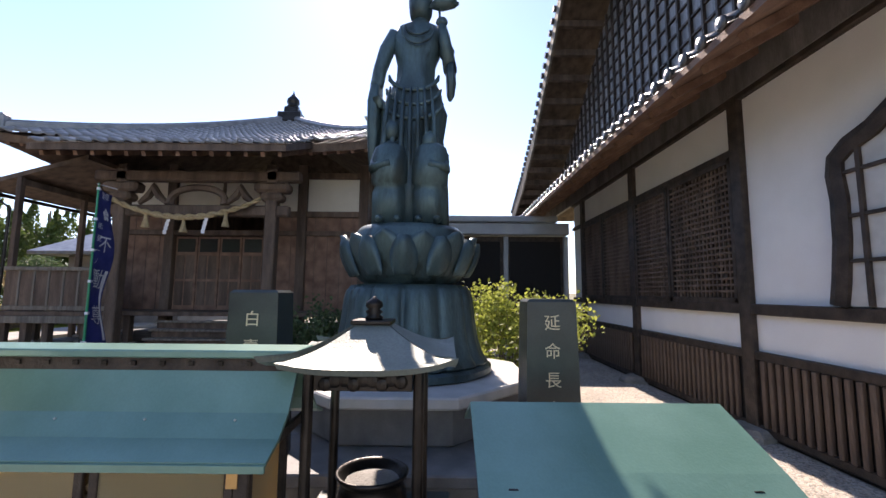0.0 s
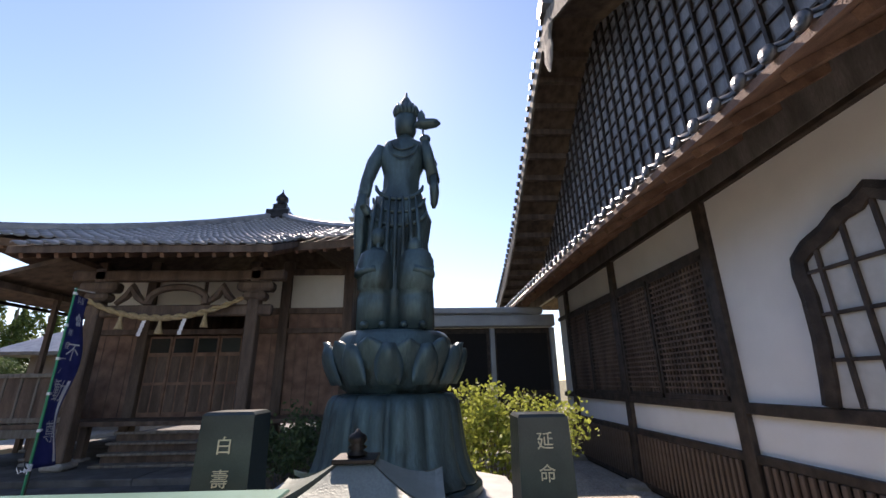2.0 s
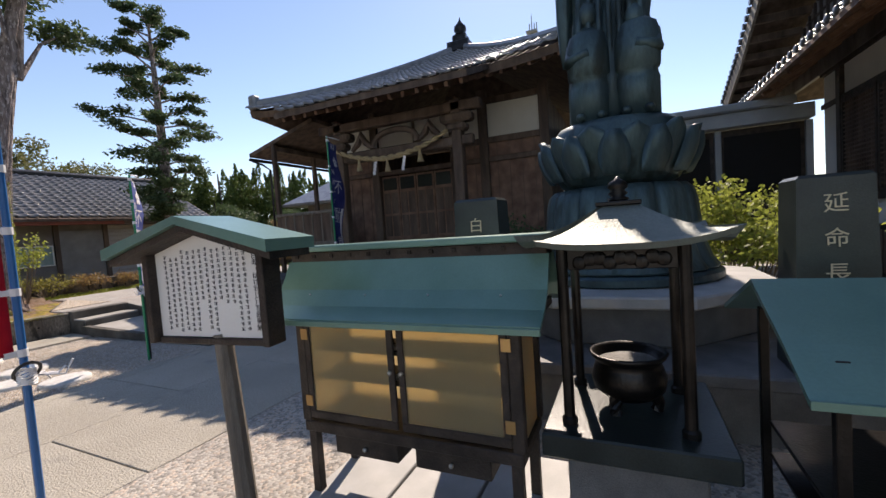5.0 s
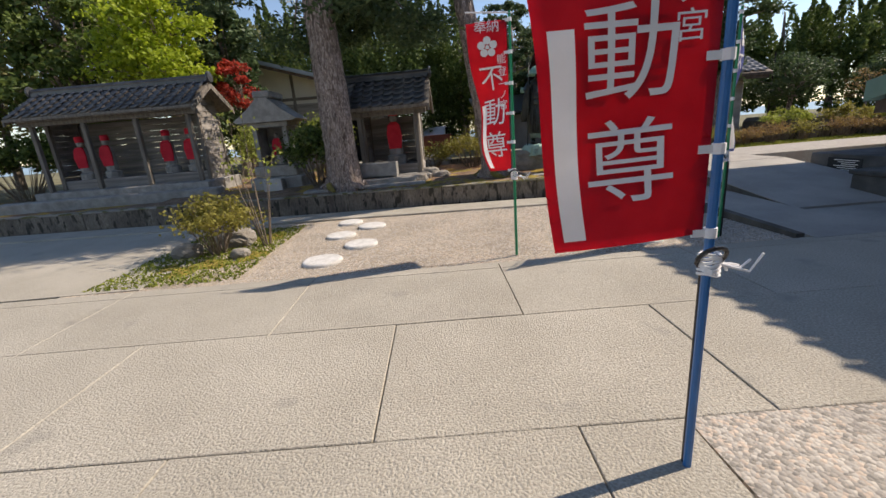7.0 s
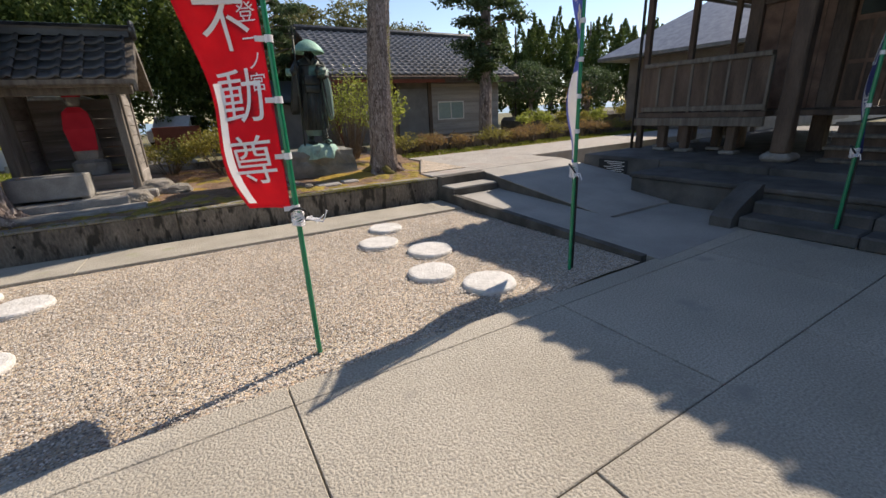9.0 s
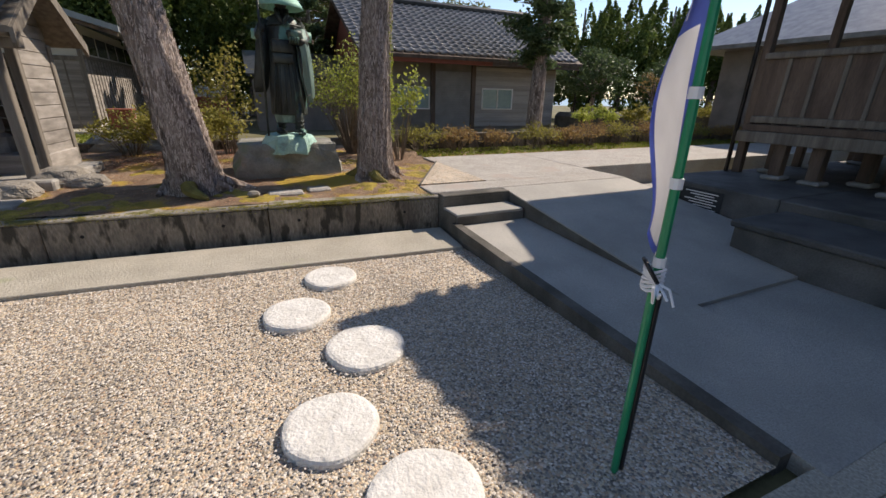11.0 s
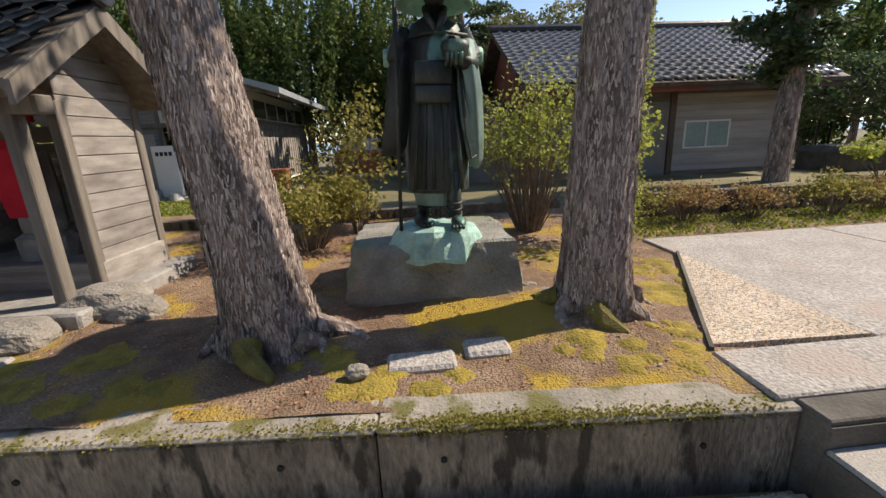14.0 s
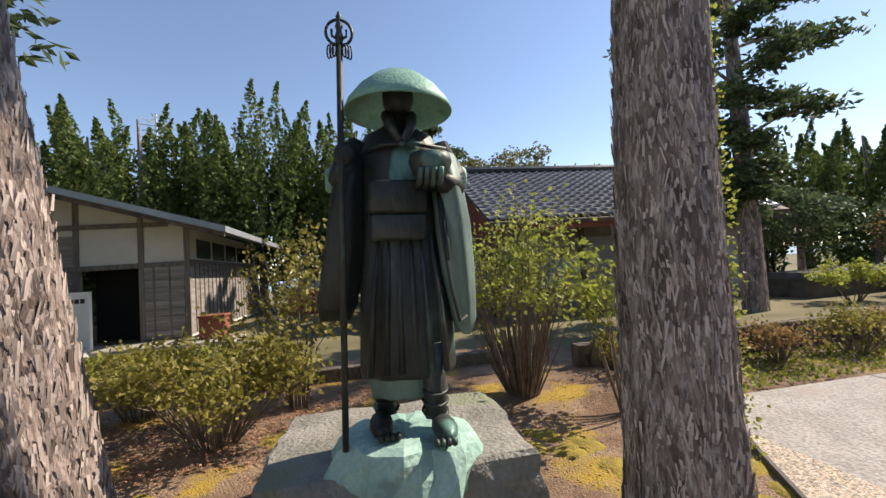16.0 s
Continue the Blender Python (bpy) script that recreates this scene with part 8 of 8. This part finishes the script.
shrub("light_shrub", "pale yellow-green shrub behind the shrine", -3.0, 12.6, 0.36, 1.9, 1.1, 40, 3600, 0.05, "l_bush", 14)
shrub("light_shrub", "pale yellow-green shrub behind the stone shrine", -4.7, 12.4, 0.36, 1.9, 0.7, 26, 2000, 0.05, "l_bush", 15)

# moss cushions, fallen leaves, grass
for i, (x, y, h, w) in enumerate(((-12.5, 13.2, 2.3, 1.7), (-15.5, 12.0, 2.6, 1.8), (-19.0, 12.5, 2.8, 2.0), (-22.5, 11.0, 3.0, 2.2), (-9.8, 13.6, 2.0, 1.3))):
    shrub("dark_shrub", "dense dark evergreen shrub at the edge of the wood", x, y, 0.36, h, w, 40, 4200, 0.085, "l_juniper", 31 + i, "shrubs of the wood's edge")


def moss_patches():
    t = thing("moss_patches", "cushions of yellow-green moss on the terrace", "moss", kind="stuff")
    v, f = [], []
    rnd = random.Random(21)
    spots = [(2.25, 8.55, 0.35), (2.6, 8.45, 0.22), (0.3, 8.75, 0.5), (-0.4, 8.8, 0.5), (0.9, 8.6, 0.3), (1.9, 8.75, 0.25), (3.4, 8.65, 0.3), (3.9, 8.45, 0.3), (4.1, 8.7, 0.25), (4.5, 9.4, 0.5), (4.8, 10.0, 0.4), (4.2, 10.2, 0.5), (2.0, 11.2, 0.3), (1.0, 10.4, 0.4), (3.7, 10.5, 0.35), (-2.9, 6.6, 0.55), (-2.7, 5.3, 0.5), (-3.3, 5.0, 0.5), (-3.1, 7.2, 0.4)]
    for x, y, r in spots:
        for k in range(5):
            cx, cy, rad = x + rnd.uniform(-r, r) * 0.7, y + rnd.uniform(-r, r) * 0.45, r * rnd.uniform(0.25, 0.5)
            z0 = terrace_z(cx, cy) if y > 8 else -0.03
            if y > 8 and cy < wall_y(cx) + 0.25:
                continue
            b = len(v)
            v.append((cx, cy, z0 + 0.014))
            for ring in (0.55, 1.0):
                for i in range(16):
                    a = i * math.tau / 16
                    q = rad * ring * (1 + 0.55 * noise.noise((math.cos(a) * 1.5 + cx * 9, math.sin(a) * 1.5, cy)))
                    px, py = cx + q * math.cos(a), cy + q * math.sin(a)
                    v.append((px, py, (terrace_z(px, py) if y > 8 else -0.03) + (0.011 if ring < 1 else -0.012)))
            for i in range(16):
                j = (i + 1) % 16
                f.append((b, b + 1 + i, b + 1 + j))
                f.append((b + 1 + i, b + 17 + i, b + 17 + j, b + 1 + j))
    from_arrays("moss", v, f, M["moss"], t, smooth=True)


moss_patches()


def litter(name, label, n, box, size, material, seed_z, up=0.1):
    t = thing(name, label, "leaves", kind="stuff")
    x = rng.uniform(box[0], box[1], n)
    y = rng.uniform(box[2], box[3], n)
    z = np.array([seed_z(a, b) for a, b in zip(x, y)]) + 0.012
    v, f = leaf_arrays(np.stack([x, y, z], 1), size, up, 1.4)
    v[:, 2] = np.repeat(z, 4) + (v[:, 2] - np.repeat(z, 4)) * (0.35 if up < 0.5 else 1.0)
    from_arrays("leaves", v, f, M[material], t)


litter("fallen_leaves", "scattered dry russet leaves and needles on the terrace", 9000, (-1.5, 5.1, 8.3, 13.5), 0.017, "l_dry", terrace_z)
litter("fallen_leaves", "thick leaf litter under the azaleas", 6000, (0.2, 3.2, 10.8, 13.4), 0.022, "l_dry", terrace_z)
litter("grass_tufts", "short bright grass on the terrace verge", 7000, (5.3, 16, 11.0, 12.1), 0.03, "l_grass", lambda x, y: 0.38, 1.2)
litter("grass_tufts", "grass and clover before the wash house", 5000, (-4.5, 0.2, 14.0, 17.6), 0.05, "l_grass", lambda x, y: 0.37, 1.2)
litter("grass_tufts", "low plants in the mossy bed", 4200, (-4.0, -2.2, 4.35, 7.3), 0.03, "l_grass", lambda x, y: -0.03, 0.9)


def pebbles():
    """Loose pebbles over the gravel bed nearest the walker."""
    n = 42000
    x, y = rng.uniform(-2.1, 4.2, n), rng.uniform(4.12, 7.35, n)
    keep = y < np.array([wall_y(a) - 0.85 for a in x])
    x, y = x[keep], y[keep]
    n = len(x)
    s = rng.uniform(0.0045, 0.0095, n)
    octa = np.array([(1, 0, 0), (0, 1, 0), (-1, 0, 0), (0, -1, 0), (0, 0, 0.7), (0, 0, -0.6)], float)
    rot = rng.uniform(0, math.tau, n)
    c, sn = np.cos(rot), np.sin(rot)
    ex = rng.uniform(0.7, 1.3, n)
    p = octa[None] * s[:, None, None] * np.stack([ex, 1 / ex, np.ones(n)], 1)[:, None, :]
    px = p[..., 0] * c[:, None] - p[..., 1] * sn[:, None]
    py = p[..., 0] * sn[:, None] + p[..., 1] * c[:, None]
    v = np.stack([px + x[:, None], py + y[:, None], p[..., 2] - 0.026 + rng.uniform(0, 0.006, n)[:, None]], -1).reshape(-1, 3)
    f = np.array([(0, 1, 4), (1, 2, 4), (2, 3, 4), (3, 0, 4)])[None] + (np.arange(n) * 6)[:, None, None]
    ob = from_arrays("pebbles", v, f.reshape(-1, 3), M["pebble"], smooth=True)
    tagged(ob, "loose beige and grey pebbles", "gravel", "", "stuff")


M["pebble"] = leaf_mat("pebble", (0.2, 0.175, 0.15), (0.76, 0.70, 0.62), 0.0)
pebbles()
